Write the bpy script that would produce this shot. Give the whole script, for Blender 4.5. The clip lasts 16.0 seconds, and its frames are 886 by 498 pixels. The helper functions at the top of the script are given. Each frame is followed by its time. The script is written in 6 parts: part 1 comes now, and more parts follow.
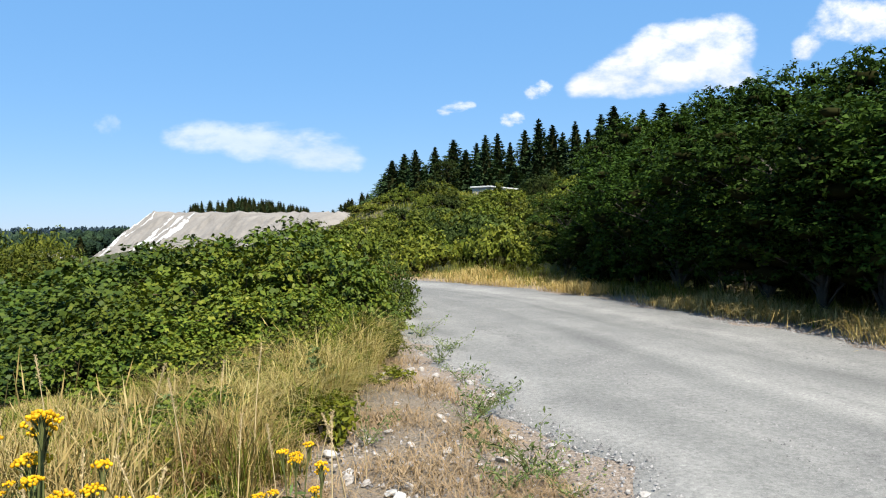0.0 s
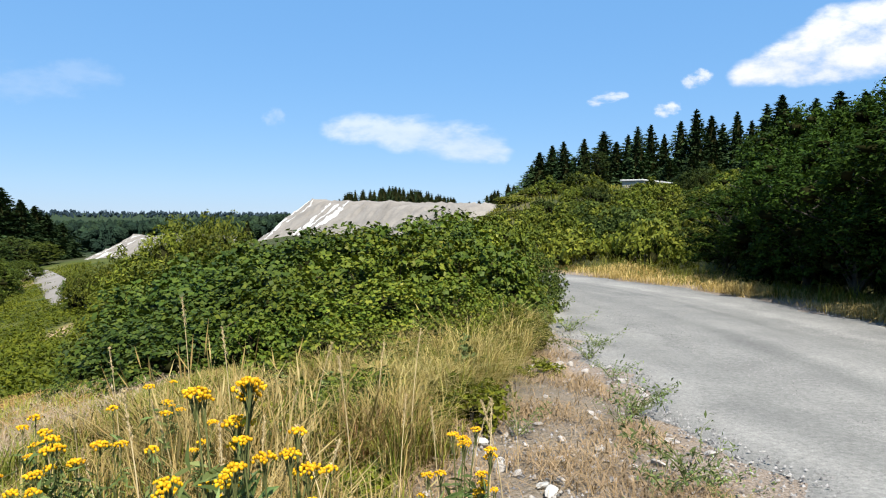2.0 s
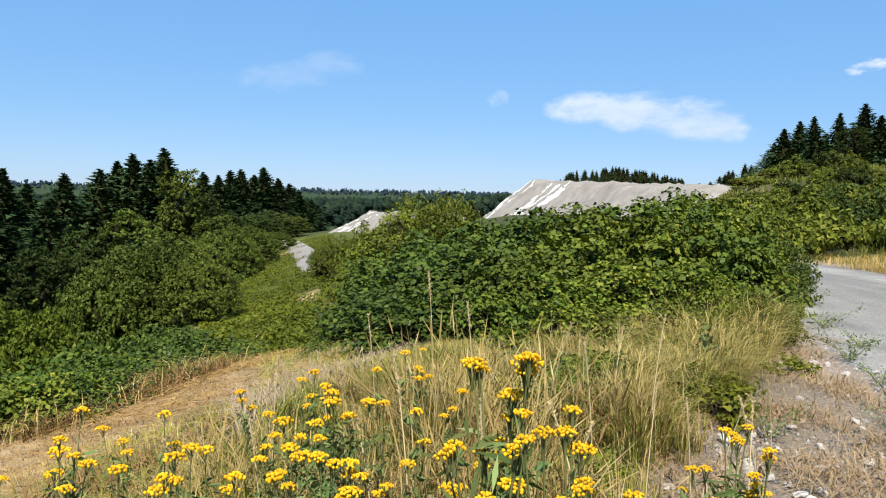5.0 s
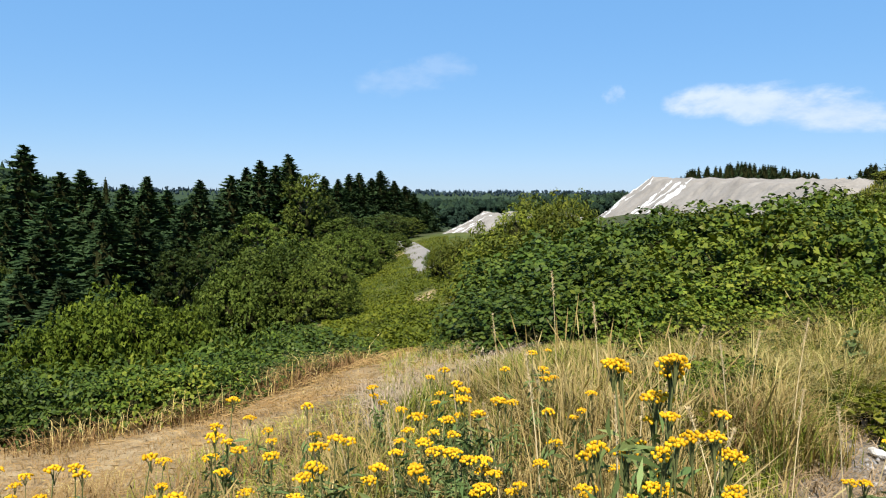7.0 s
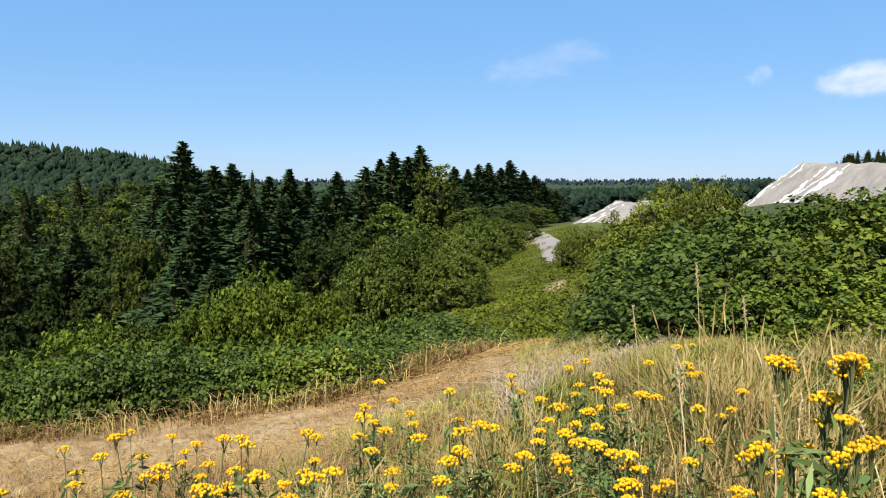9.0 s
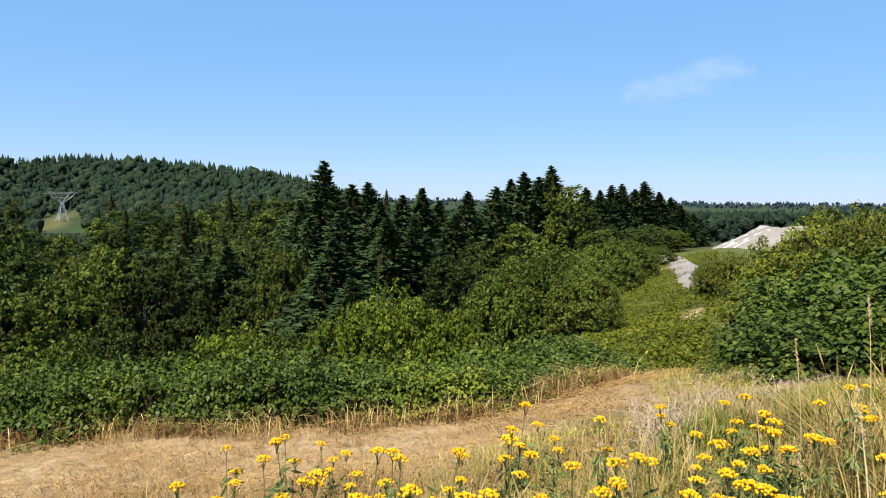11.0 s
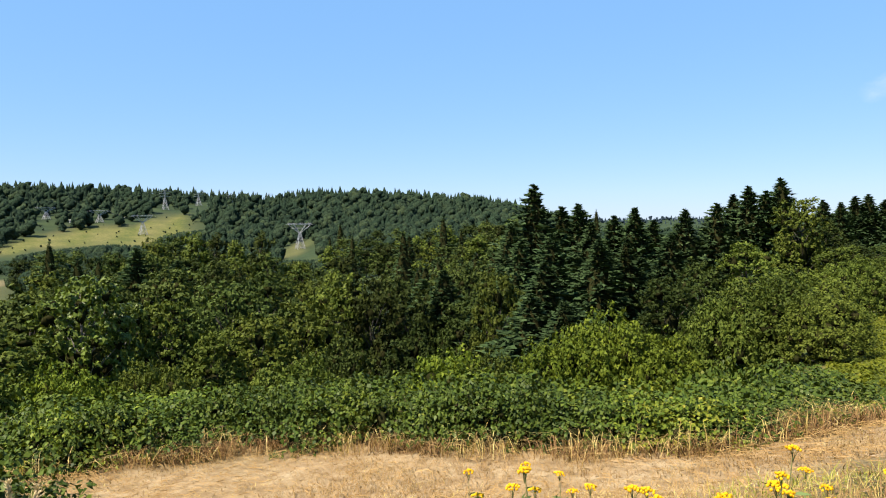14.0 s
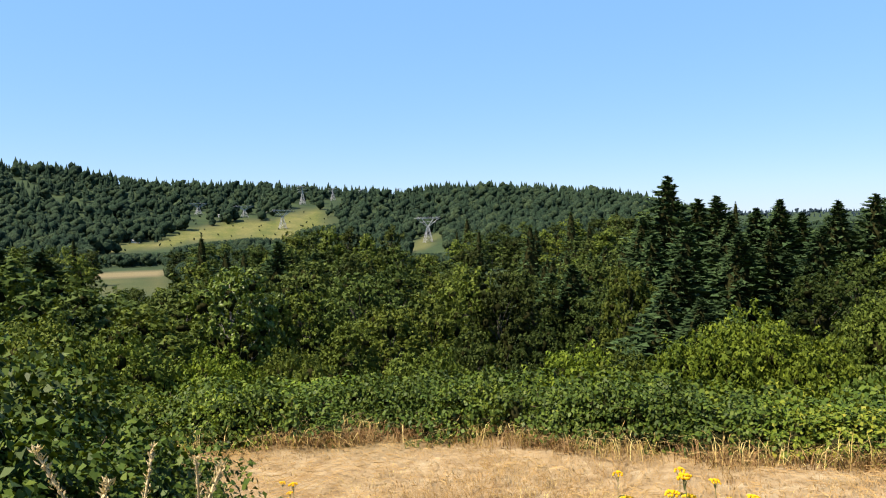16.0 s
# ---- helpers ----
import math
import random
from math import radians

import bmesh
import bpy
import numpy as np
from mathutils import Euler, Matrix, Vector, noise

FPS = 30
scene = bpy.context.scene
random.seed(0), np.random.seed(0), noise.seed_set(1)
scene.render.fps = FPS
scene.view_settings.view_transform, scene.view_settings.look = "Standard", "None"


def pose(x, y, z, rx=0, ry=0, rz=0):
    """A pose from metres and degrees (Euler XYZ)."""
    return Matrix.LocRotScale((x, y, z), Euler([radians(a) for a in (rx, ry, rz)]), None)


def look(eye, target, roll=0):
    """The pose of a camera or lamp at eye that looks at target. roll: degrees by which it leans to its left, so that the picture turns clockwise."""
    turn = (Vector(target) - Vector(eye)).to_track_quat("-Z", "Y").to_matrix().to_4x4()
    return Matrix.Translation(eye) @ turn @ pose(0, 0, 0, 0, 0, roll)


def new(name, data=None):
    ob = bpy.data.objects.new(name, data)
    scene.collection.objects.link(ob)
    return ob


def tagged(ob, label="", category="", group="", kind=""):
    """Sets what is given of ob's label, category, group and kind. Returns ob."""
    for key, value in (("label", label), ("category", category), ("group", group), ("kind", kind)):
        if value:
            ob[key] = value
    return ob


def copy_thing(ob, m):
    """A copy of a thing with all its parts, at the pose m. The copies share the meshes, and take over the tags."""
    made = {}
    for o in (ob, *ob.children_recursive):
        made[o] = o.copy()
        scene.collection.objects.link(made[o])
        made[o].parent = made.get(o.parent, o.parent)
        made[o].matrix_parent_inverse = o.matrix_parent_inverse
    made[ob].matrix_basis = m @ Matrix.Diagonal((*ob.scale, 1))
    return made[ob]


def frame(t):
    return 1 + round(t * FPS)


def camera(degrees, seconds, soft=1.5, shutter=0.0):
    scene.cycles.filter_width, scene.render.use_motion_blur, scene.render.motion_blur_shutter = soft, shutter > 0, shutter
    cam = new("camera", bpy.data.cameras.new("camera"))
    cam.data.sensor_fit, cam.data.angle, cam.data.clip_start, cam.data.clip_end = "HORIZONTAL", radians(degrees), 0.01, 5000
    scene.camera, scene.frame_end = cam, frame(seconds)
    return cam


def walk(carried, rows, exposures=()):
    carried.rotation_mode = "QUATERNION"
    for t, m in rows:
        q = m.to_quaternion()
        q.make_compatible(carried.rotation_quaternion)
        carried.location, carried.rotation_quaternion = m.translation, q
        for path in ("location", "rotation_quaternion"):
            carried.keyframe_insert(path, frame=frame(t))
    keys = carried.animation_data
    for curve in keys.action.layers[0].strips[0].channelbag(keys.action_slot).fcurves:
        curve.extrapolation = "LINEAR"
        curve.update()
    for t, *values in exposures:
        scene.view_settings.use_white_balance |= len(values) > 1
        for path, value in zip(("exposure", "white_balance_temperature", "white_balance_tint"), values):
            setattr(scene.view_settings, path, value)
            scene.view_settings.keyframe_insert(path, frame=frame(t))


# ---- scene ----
cam = camera(64.5, 16.0, soft=1.1)

# time, place, turn to the left, tilt up, lean
PATH = [
    (0, -0.000, 0.000, 1.601, -0.01, -1.67, -1.09),
    (0.5, -0.023, -0.000, 1.601, 3.14, -2.43, -0.61),
    (1, -0.049, -0.001, 1.595, 6.23, -2.59, -0.31),
    (1.5, -0.072, -0.003, 1.596, 8.78, -2.42, -0.12),
    (2, -0.091, -0.015, 1.597, 11.71, -2.26, 0.38),
    (2.5, -0.108, -0.016, 1.590, 14.60, -2.74, 0.40),
    (3, -0.130, -0.016, 1.586, 17.59, -2.57, 0.67),
    (3.5, -0.140, -0.028, 1.587, 20.73, -2.98, 0.07),
    (4, -0.185, -0.046, 1.585, 24.23, -3.71, 0.19),
    (4.2, -0.200, -0.048, 1.589, 25.57, -3.94, 0.77),
    (6.3, -0.257, -0.090, 1.593, 35.11, -4.17, 0.14),
    (6.5, -0.262, -0.102, 1.594, 36.39, -4.37, 0.35),
    (7, -0.278, -0.107, 1.590, 38.66, -4.20, 0.39),
    (7.5, -0.292, -0.117, 1.590, 40.98, -4.14, 0.21),
    (8, -0.303, -0.125, 1.588, 44.13, -4.04, 0.17),
    (8.2, -0.304, -0.129, 1.589, 45.31, -4.28, -0.04),
    (10.3, -0.356, -0.196, 1.586, 54.86, -4.90, 0.84),
    (10.5, -0.365, -0.205, 1.586, 55.99, -4.64, 0.81),
    (11, -0.379, -0.220, 1.590, 59.60, -3.52, 0.82),
    (11.5, -0.394, -0.235, 1.593, 62.29, -3.15, 0.84),
    (12, -0.404, -0.257, 1.595, 65.31, -2.52, 1.42),
    (12.5, -0.412, -0.273, 1.598, 68.70, -2.45, -0.06),
    (13, -0.422, -0.295, 1.604, 71.45, -1.96, -1.02),
    (13.5, -0.438, -0.314, 1.608, 73.69, -1.75, -1.03),
    (14, -0.450, -0.331, 1.612, 76.58, -1.69, -0.90),
    (14.5, -0.457, -0.353, 1.615, 77.60, -1.52, 0.35),
    (15, -0.460, -0.378, 1.618, 80.59, -2.08, -0.65),
    (15.5, -0.465, -0.415, 1.623, 84.44, -2.27, -0.49),
    (16, -0.470, -0.433, 1.626, 86.86, -2.04, -1.01),
]
walk(cam, [(t, pose(x, y, z, 90 + tilt, 0, turn) @ pose(0, 0, 0, 0, 0, lean)) for t, x, y, z, turn, tilt, lean in PATH], exposures=[(0.0, 1.2, 6500, 10), (3.5, 1.13, 6500, 10), (7.0, 1.13, 6500, 10), (11.0, 1.26, 6800, 13), (16.0, 1.48, 7100, 15)])

# ---- world, sun, exposure ----
SUN_EL, SUN_AZ = 56.0, 207.0  # height; turn to the left of +Y
to_sun = Vector((-math.sin(radians(SUN_AZ)) * math.cos(radians(SUN_EL)), math.cos(radians(SUN_AZ)) * math.cos(radians(SUN_EL)), math.sin(radians(SUN_EL))))
world = bpy.data.worlds.new("world")
scene.world = world
world.use_nodes = True
wn, wl = world.node_tree.nodes, world.node_tree.links
sky = wn.new("ShaderNodeTexSky")
sky.sky_type, sky.sun_disc = "NISHITA", False
sky.sun_elevation, sky.sun_rotation = radians(SUN_EL), math.atan2(to_sun.x, to_sun.y)
sky.altitude, sky.air_density, sky.dust_density, sky.ozone_density = 100, 1.0, 0.1, 1.0
tone = wn.new("ShaderNodeHueSaturation")
tone.inputs["Saturation"].default_value = 1.38
tint = wn.new("ShaderNodeMix")
tint.data_type, tint.blend_type = "RGBA", "MULTIPLY"
tint.inputs[0].default_value, tint.inputs[7].default_value = 1.0, (0.945, 0.99, 1.08, 1)
soften = wn.new("ShaderNodeGamma")
soften.inputs[1].default_value = 0.68
wl.new(sky.outputs[0], soften.inputs[0])
wl.new(soften.outputs[0], tint.inputs[6])
wl.new(tint.outputs[2], tone.inputs["Color"])
haze = wn.new("ShaderNodeMix")
haze.data_type = "RGBA"
haze.inputs[0].default_value, haze.inputs[7].default_value = 0.48, (1.2, 3.0, 5.85, 1)
wl.new(tone.outputs[0], haze.inputs[6])
wl.new(haze.outputs[2], wn["Background"].inputs[0])
wn["Background"].inputs[1].default_value = 0.09
sun = new("sun", bpy.data.lights.new("sun", "SUN"))
sun.data.energy, sun.data.angle, sun.data.color = 5.0, radians(0.53), (1.0, 0.95, 0.86)
sun.matrix_world = look((0, 0, 60), Vector((0, 0, 60)) - to_sun)

# ---- small helpers ----


def polar(az, r):
    """A place at az degrees to the left of +Y and r metres off."""
    return -r * np.sin(np.radians(az)), r * np.cos(np.radians(az))


def smooth(t):
    t = np.clip(t, 0, 1)
    return t * t * (3 - 2 * t)


def mesh_of(name, v, faces, material):
    """A mesh from an array of places and a list of arrays of faces, each with one number of corners."""
    me = bpy.data.meshes.new(name)
    v = np.asarray(v, np.float32)
    faces = [np.asarray(f, np.int32) for f in (faces if isinstance(faces, list) else [faces]) if len(f)]
    loops = np.concatenate([f.ravel() for f in faces])
    totals = np.concatenate([np.full(len(f), f.shape[1], np.int32) for f in faces])
    me.vertices.add(len(v))
    me.vertices.foreach_set("co", v.ravel())
    me.loops.add(len(loops))
    me.loops.foreach_set("vertex_index", loops)
    me.polygons.add(len(totals))
    me.polygons.foreach_set("loop_start", np.concatenate([[0], np.cumsum(totals)[:-1]]).astype(np.int32))
    me.update(calc_edges=True)
    me.materials.append(material)
    return me


def smooth_shade(me):
    me.polygons.foreach_set("use_smooth", np.ones(len(me.polygons), bool))
    return me


def part_of(name, me, parent=None, label=""):
    ob = new(name, me)
    ob.parent = parent
    return tagged(ob, label)


def part(name, bm, material, parent, label=""):
    me = bpy.data.meshes.new(name)
    bm.to_mesh(me)
    bm.free()
    me.materials.append(material)
    return part_of(name, me, parent, label)


def join(bits):
    """Several (places, faces) with faces of one size into one."""
    vs, fs, k = [], [], 0
    for v, f in bits:
        vs.append(np.asarray(v, float))
        fs.append(np.asarray(f, int) + k)
        k += len(v)
    return np.concatenate(vs), np.concatenate(fs)


def tube(path, radii, sides=6):
    """A tapered tube of quads along a path."""
    path, radii = np.asarray(path, float), np.asarray(radii, float)
    d = np.gradient(path, axis=0)
    d /= np.linalg.norm(d, axis=1)[:, None] + 1e-9
    ref = np.where(np.abs(d[:, 2:3]) > 0.9, [[1.0, 0, 0]], [[0, 0, 1.0]])
    a = np.cross(d, ref)
    a /= np.linalg.norm(a, axis=1)[:, None] + 1e-9
    b = np.cross(d, a)
    w = np.linspace(0, 2 * np.pi, sides, endpoint=False)
    v = path[:, None] + radii[:, None, None] * (a[:, None] * np.cos(w)[None, :, None] + b[:, None] * np.sin(w)[None, :, None])
    n, i = len(path), np.arange(sides)
    f = [np.stack([k * sides + i, k * sides + (i + 1) % sides, (k + 1) * sides + (i + 1) % sides, (k + 1) * sides + i], 1) for k in range(n - 1)]
    return v.reshape(-1, 3), np.concatenate(f)


def unit(a):
    return a / (np.linalg.norm(a, axis=-1, keepdims=True) + 1e-9)


def leaves(rng, p, out, length, width, cup=0.18, spread=0.7, hang=0.25):
    """Folded leaf blades: at each place p one that faces about along out."""
    n = len(p)
    nrm = unit(out + rng.normal(0, spread, (n, 3)))
    d = unit(np.cross(nrm, rng.normal(0, 1, (n, 3))))
    d[:, 2] -= hang
    d = unit(d)
    side = unit(np.cross(nrm, d))
    nrm = np.cross(d, side)
    size = length * rng.uniform(0.6, 1.25, (n, 1))
    w = width / length * size * rng.uniform(0.8, 1.2, (n, 1))
    v = np.stack([p, p + d * size * 0.45 + side * w * 0.5 + nrm * size * cup, p + d * size, p + d * size * 0.45 - side * w * 0.5 + nrm * size * cup], 1)
    return v.reshape(-1, 3), np.arange(4 * n).reshape(n, 4)


def sprays(rng, p, out, length, width, spread=0.5, hang=0.2):
    """Small pointed leaves of one triangle each, for plants farther off."""
    n = len(p)
    nrm = unit(out + rng.normal(0, spread, (n, 3)))
    d = unit(np.cross(nrm, rng.normal(0, 1, (n, 3))))
    d[:, 2] -= hang
    d = unit(d)
    side = unit(np.cross(nrm, d))
    size = length * rng.uniform(0.6, 1.3, (n, 1))
    w = width / length * size * rng.uniform(0.8, 1.25, (n, 1))
    v = np.stack([p + d * size, p + side * w * 0.6 - d * size * 0.15, p - side * w * 0.6 - d * size * rng.uniform(0, 0.3, (n, 1))], 1)
    return v.reshape(-1, 3), np.arange(3 * n).reshape(n, 3)


def lobed(rng, n, lobes, low=-0.25, depth=0.3):
    """Places in the outer shell of a union of ellipsoids (x, y, z, rx, ry, rz), and the ways out."""
    lobes = np.asarray(lobes, float)
    area = lobes[:, 3] * lobes[:, 4] + lobes[:, 5] * (lobes[:, 3] + lobes[:, 4]) / 2
    ps, os, got = [], [], 0
    while got < n:
        k = rng.choice(len(lobes), 2 * n, p=area / area.sum())
        d = unit(rng.normal(0, 1, (2 * n, 3)))
        keep = d[:, 2] > low
        k, d = k[keep], d[keep]
        f = 1 + 0.10 * np.sin(5 * d[:, :1] + k[:, None]) * np.cos(4 * d[:, 1:2]) - depth * rng.rand(len(k), 1) ** 2 + 0.08 * rng.rand(len(k), 1)
        p = lobes[k, :3] + lobes[k, 3:] * d * f
        q = ((p[:, None] - lobes[None, :, :3]) / lobes[None, :, 3:])
        inside = (np.linalg.norm(q, axis=2) < 0.72).any(1)
        ok = ~inside & (p[:, 2] > 0.02)
        ps.append(p[ok])
        os.append(unit(d[ok] / lobes[k[ok], 3:]))
        got += ok.sum()
    return np.concatenate(ps)[:n], np.concatenate(os)[:n]


def tufts(rng, n, lobes, low, size, per=12, flat=0.6):
    """Places in sprigs: small leafy tufts over the masses, each rounded, with gaps between."""
    m = max(n // per, 1)
    c, o = lobed(rng, m, lobes, low, 0.22)
    c = c + o * (rng.uniform(-0.9, 0.9, (m, 1)) * size)
    big = size * rng.uniform(0.6, 1.35, (m, 1))
    d = unit(rng.normal(0, 1, (m * per, 3)))
    p = np.repeat(c, per, 0) + d * np.repeat(big, per, 0) * rng.uniform(0.35, 1.0, (m * per, 1)) * [1, 1, flat]
    p[:, 2] = np.maximum(p[:, 2], 0.02)
    return p, unit(np.repeat(o, per, 0) * 0.7 + d)


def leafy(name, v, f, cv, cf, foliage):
    """Leaves round dark cores; the cores' colour stands in for shade in the gaps."""
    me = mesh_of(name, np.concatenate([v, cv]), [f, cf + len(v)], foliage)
    me.materials.append(CORE_SHADE)
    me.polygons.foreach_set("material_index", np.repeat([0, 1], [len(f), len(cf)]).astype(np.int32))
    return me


ICO = bmesh.new()
bmesh.ops.create_icosphere(ICO, subdivisions=1, radius=1)
ICO_V, ICO_F = np.array([v.co[:] for v in ICO.verts]), np.array([[v.index for v in f.verts] for f in ICO.faces])
ICO.free()


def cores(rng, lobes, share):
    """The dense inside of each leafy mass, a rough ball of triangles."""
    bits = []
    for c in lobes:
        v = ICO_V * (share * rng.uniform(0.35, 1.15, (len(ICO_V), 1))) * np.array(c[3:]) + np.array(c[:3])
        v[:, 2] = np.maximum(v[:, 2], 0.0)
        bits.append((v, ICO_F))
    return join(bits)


# ---- the lie of the land ----
ROAD_KNOTS = [(13, -22), (9.5, -13), (6.9, -6), (4.9, 0), (3.35, 6), (1.95, 11), (0.1, 16), (-3.6, 20.6), (-8, 23.6), (-13, 25.6)]


def spline(knots, per=14):
    k = np.array([knots[0], *knots, knots[-1]], float)
    t = np.linspace(0, 1, per, endpoint=False)[:, None]
    out = [0.5 * (2 * b + (c - a) * t + (2 * a - 5 * b + 4 * c - d) * t ** 2 + (3 * b - a - 3 * c + d) * t ** 3) for a, b, c, d in zip(k, k[1:], k[2:], k[3:])]
    return np.concatenate(out + [k[-1:]])


ROAD = spline(ROAD_KNOTS)
ROAD_DIR = unit(np.gradient(ROAD, axis=0))
ROAD_RIGHT = np.stack([ROAD_DIR[:, 1], -ROAD_DIR[:, 0]], 1)
ROAD_HALF = 2.85


def road_side(x, y):
    """How far to the right of the road's middle a place lies (to the left: negative)."""
    x, y = np.broadcast_arrays(np.asarray(x, float), np.asarray(y, float))
    out = np.empty(x.size)
    p = np.stack([x.ravel(), y.ravel()], 1)
    for i in range(0, len(p), 20000):
        d = p[i:i + 20000, None] - ROAD[None]
        q = (d ** 2).sum(2)
        k = q.argmin(1)
        out[i:i + 20000] = np.sqrt(q[np.arange(len(k)), k]) * np.sign((d[np.arange(len(k)), k] * ROAD_RIGHT[k]).sum(1))
    return out.reshape(x.shape)


def bearing(x, y):
    return np.degrees(np.arctan2(-x, y)), np.hypot(x, y)


HEDGE_AZ, HEDGE_R = [41, 47, 56, 63, 80, 92, 125], [14.6, 11.3, 9.7, 9.5, 10.3, 11.4, 11.8]  # the hedge's front


def land(x, y, s=None):
    """The height of the ground."""
    x, y = np.asarray(x, float), np.asarray(y, float)
    az, r = bearing(x, y)
    s = road_side(x, y) if s is None else s
    u = -0.95 * (x + 1.7) - 0.3 * y
    fall = np.interp(u, [0, 1, 2.5, 3.8, 5, 7.6, 9.4, 11.4, 14, 22, 41, 74, 150, 400, 900], [0, 0.14, 0.58, 0.96, 1.2, 1.4, 1.5, 1.9, 2.9, 6.2, 10.5, 15.5, 19, 26, 28])
    fall = fall * (1 - 0.55 * np.clip(y / 70, 0, 1))
    rise = 5.3 * smooth((s - 4.3) / 52) * smooth((12 - az) / 8) * (np.abs(az) < 150)
    ridge = np.interp(az, [55, 64, 68, 73, 81, 90, 100, 110, 114, 122, 140, 170], [0, 0, 30, 66, 86, 88, 106, 112, 140, 155, 60, 0])
    brow = r - np.interp(az, HEDGE_AZ, HEDGE_R) - 0.4
    fall = fall + 0.5 * np.clip(brow, 0, 7) * smooth((az - 45) / 9) * smooth((104 - az) / 25)
    z = rise - fall + ridge * smooth((r - 650) / 1050)
    # the hollow between the willows and the brambles
    hollow = np.interp(r, [9, 15, 25, 36, 58, 90, 130], [-1.0, -1.75, -2.6, -3.3, -3.85, -4.0, -5.2]) + (az - 40) / 8 * np.interp(r, [9, 15, 25, 32, 40, 75, 130], [0, -0.3, -0.6, -0.9, -1.5, -3, -3])
    z = z + (hollow - z) * smooth((az - 34.5) / 4) * smooth((57 - az) / 7) * smooth((r - 9) / 5) * smooth((150 - r) / 50)
    far = 0.0062 * r + 6
    return z + (np.maximum(far, z) - z) * smooth((r - 2300) / 1500)


# what covers the ground: straw, bare gravel, fresh green
def cover(x, y, s):
    az, r = bearing(x, y)
    u = -0.95 * (x + 1.7) - 0.3 * y
    wob = 0.5 * np.sin(x * 1.3 + 0.7 * y) + 0.4 * np.sin(y * 1.9 - x * 0.6)
    gravel = smooth((ROAD_HALF + 1.5 + 0.5 * wob - np.abs(s)) / 1.2) * (r < 60)
    left_verge = smooth((3.0 + 0.5 * wob + s + ROAD_HALF - 0.0) / 1.2) * (s < 0) * smooth((9 - y) / 3) * smooth((y + 14) / 4)
    gravel = np.maximum(gravel, 0.75 * left_verge)
    straw = smooth((u - 1.2 + wob * 0.4) / 2) * smooth((10.5 + wob - u) / 2.5) * smooth((np.interp(az, HEDGE_AZ, HEDGE_R) + 2.5 - r) / 2) * smooth((az - 33) / 4)
    straw = np.maximum(straw, smooth((1.0 - np.abs(az - 40.6 - 0.3 * np.sin(r))) / 0.5) * smooth((38 - r) / 2) * smooth((r - 31) / 2))
    straw = np.maximum(straw, 0.7 * smooth((2.4 - np.abs(az - 42.6)) / 1.0) * smooth((96 - r) / 6) * smooth((r - 74) / 4))
    straw = np.maximum(straw, smooth((s - 2.6) / 0.6) * smooth((6.5 + wob - s) / 1.5) * (r < 60))
    front, back = np.interp(az, [96, 98, 101, 104, 106, 109, 113], [990, 880, 890, 890, 865, 800, 770]), np.interp(az, [96, 98, 101, 104, 106, 109, 113], [1270, 1210, 1110, 1060, 1030, 905, 850])
    field = smooth((r - front) / 30) * smooth((back + 12 * np.sin(az * 5) - r) / 25) * smooth((az - 95.5) / 1.5) * smooth((114 - az) / 2)
    field = np.maximum(field, 0.7 * smooth((1.6 - np.abs(az - 88.6 - 0.4 * np.sin(r * 0.02))) / 1) * smooth((110 - np.abs(r - 800)) / 60))
    field = np.maximum(field, 0.45 * smooth((4 - np.abs(az - 111.5)) / 1) * smooth((140 - np.abs(r - 390)) / 60))
    straw = np.maximum(straw, 0.14 * field * (0.5 + 0.5 * np.sin(az * 2.1 + r * 0.013)))
    brown = smooth((3.2 - np.abs(az - 111.3)) / 0.6) * smooth((38 - np.abs(r - 470)) / 12)
    straw = np.maximum(straw, 0.42 * brown)
    field = field * (1 - brown)
    straw = np.maximum(straw, 0.18 * smooth((az - 3) / 2) * smooth((10 - az) / 2) * smooth((r - 26) / 6) * (r < 90))
    lush = np.maximum(smooth((u - 9) / 5) * smooth((120 - r) / 30), 0.9 * field)
    lush = np.maximum(lush, smooth((az - 37) / 2) * smooth((54 - az) / 3) * smooth((r - np.interp(az, HEDGE_AZ, HEDGE_R) + 1) / 2) * (r < 120))
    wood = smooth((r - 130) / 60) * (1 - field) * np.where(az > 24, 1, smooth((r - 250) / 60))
    return np.stack([straw, gravel, lush, wood], -1)


# ---- materials ----
def material(name):
    m = bpy.data.materials.new(name)
    m.use_nodes = True
    return m, m.node_tree.nodes, m.node_tree.links, m.node_tree.nodes["Principled BSDF"]


def ramp(n, stops):
    r = n.new("ShaderNodeValToRGB")
    while len(r.color_ramp.elements) < len(stops):
        r.color_ramp.elements.new(0.5)
    for e, (at, c) in zip(r.color_ramp.elements, stops):
        e.position, e.color = at, (*c, 1)
    return r


def noise_node(n, l, scale, detail=4, rough=0.6, space="Object"):
    c = n.new("ShaderNodeTexCoord")
    t = n.new("ShaderNodeTexNoise")
    t.inputs["Scale"].default_value, t.inputs["Detail"].default_value, t.inputs["Roughness"].default_value = scale, detail, rough
    l.new(c.outputs[space], t.inputs["Vector"])
    return t


def mix(n, l, a, b, f, kind="MIX"):
    m = n.new("ShaderNodeMix")
    m.data_type, m.blend_type = "RGBA", kind
    for sock, val in ((m.inputs[0], f), (m.inputs[6], a), (m.inputs[7], b)):
        if isinstance(val, (int, float)):
            sock.default_value = val
        elif isinstance(val, tuple):
            sock.default_value = (*val, 1)
        else:
            l.new(val, sock)
    return m.outputs[2]


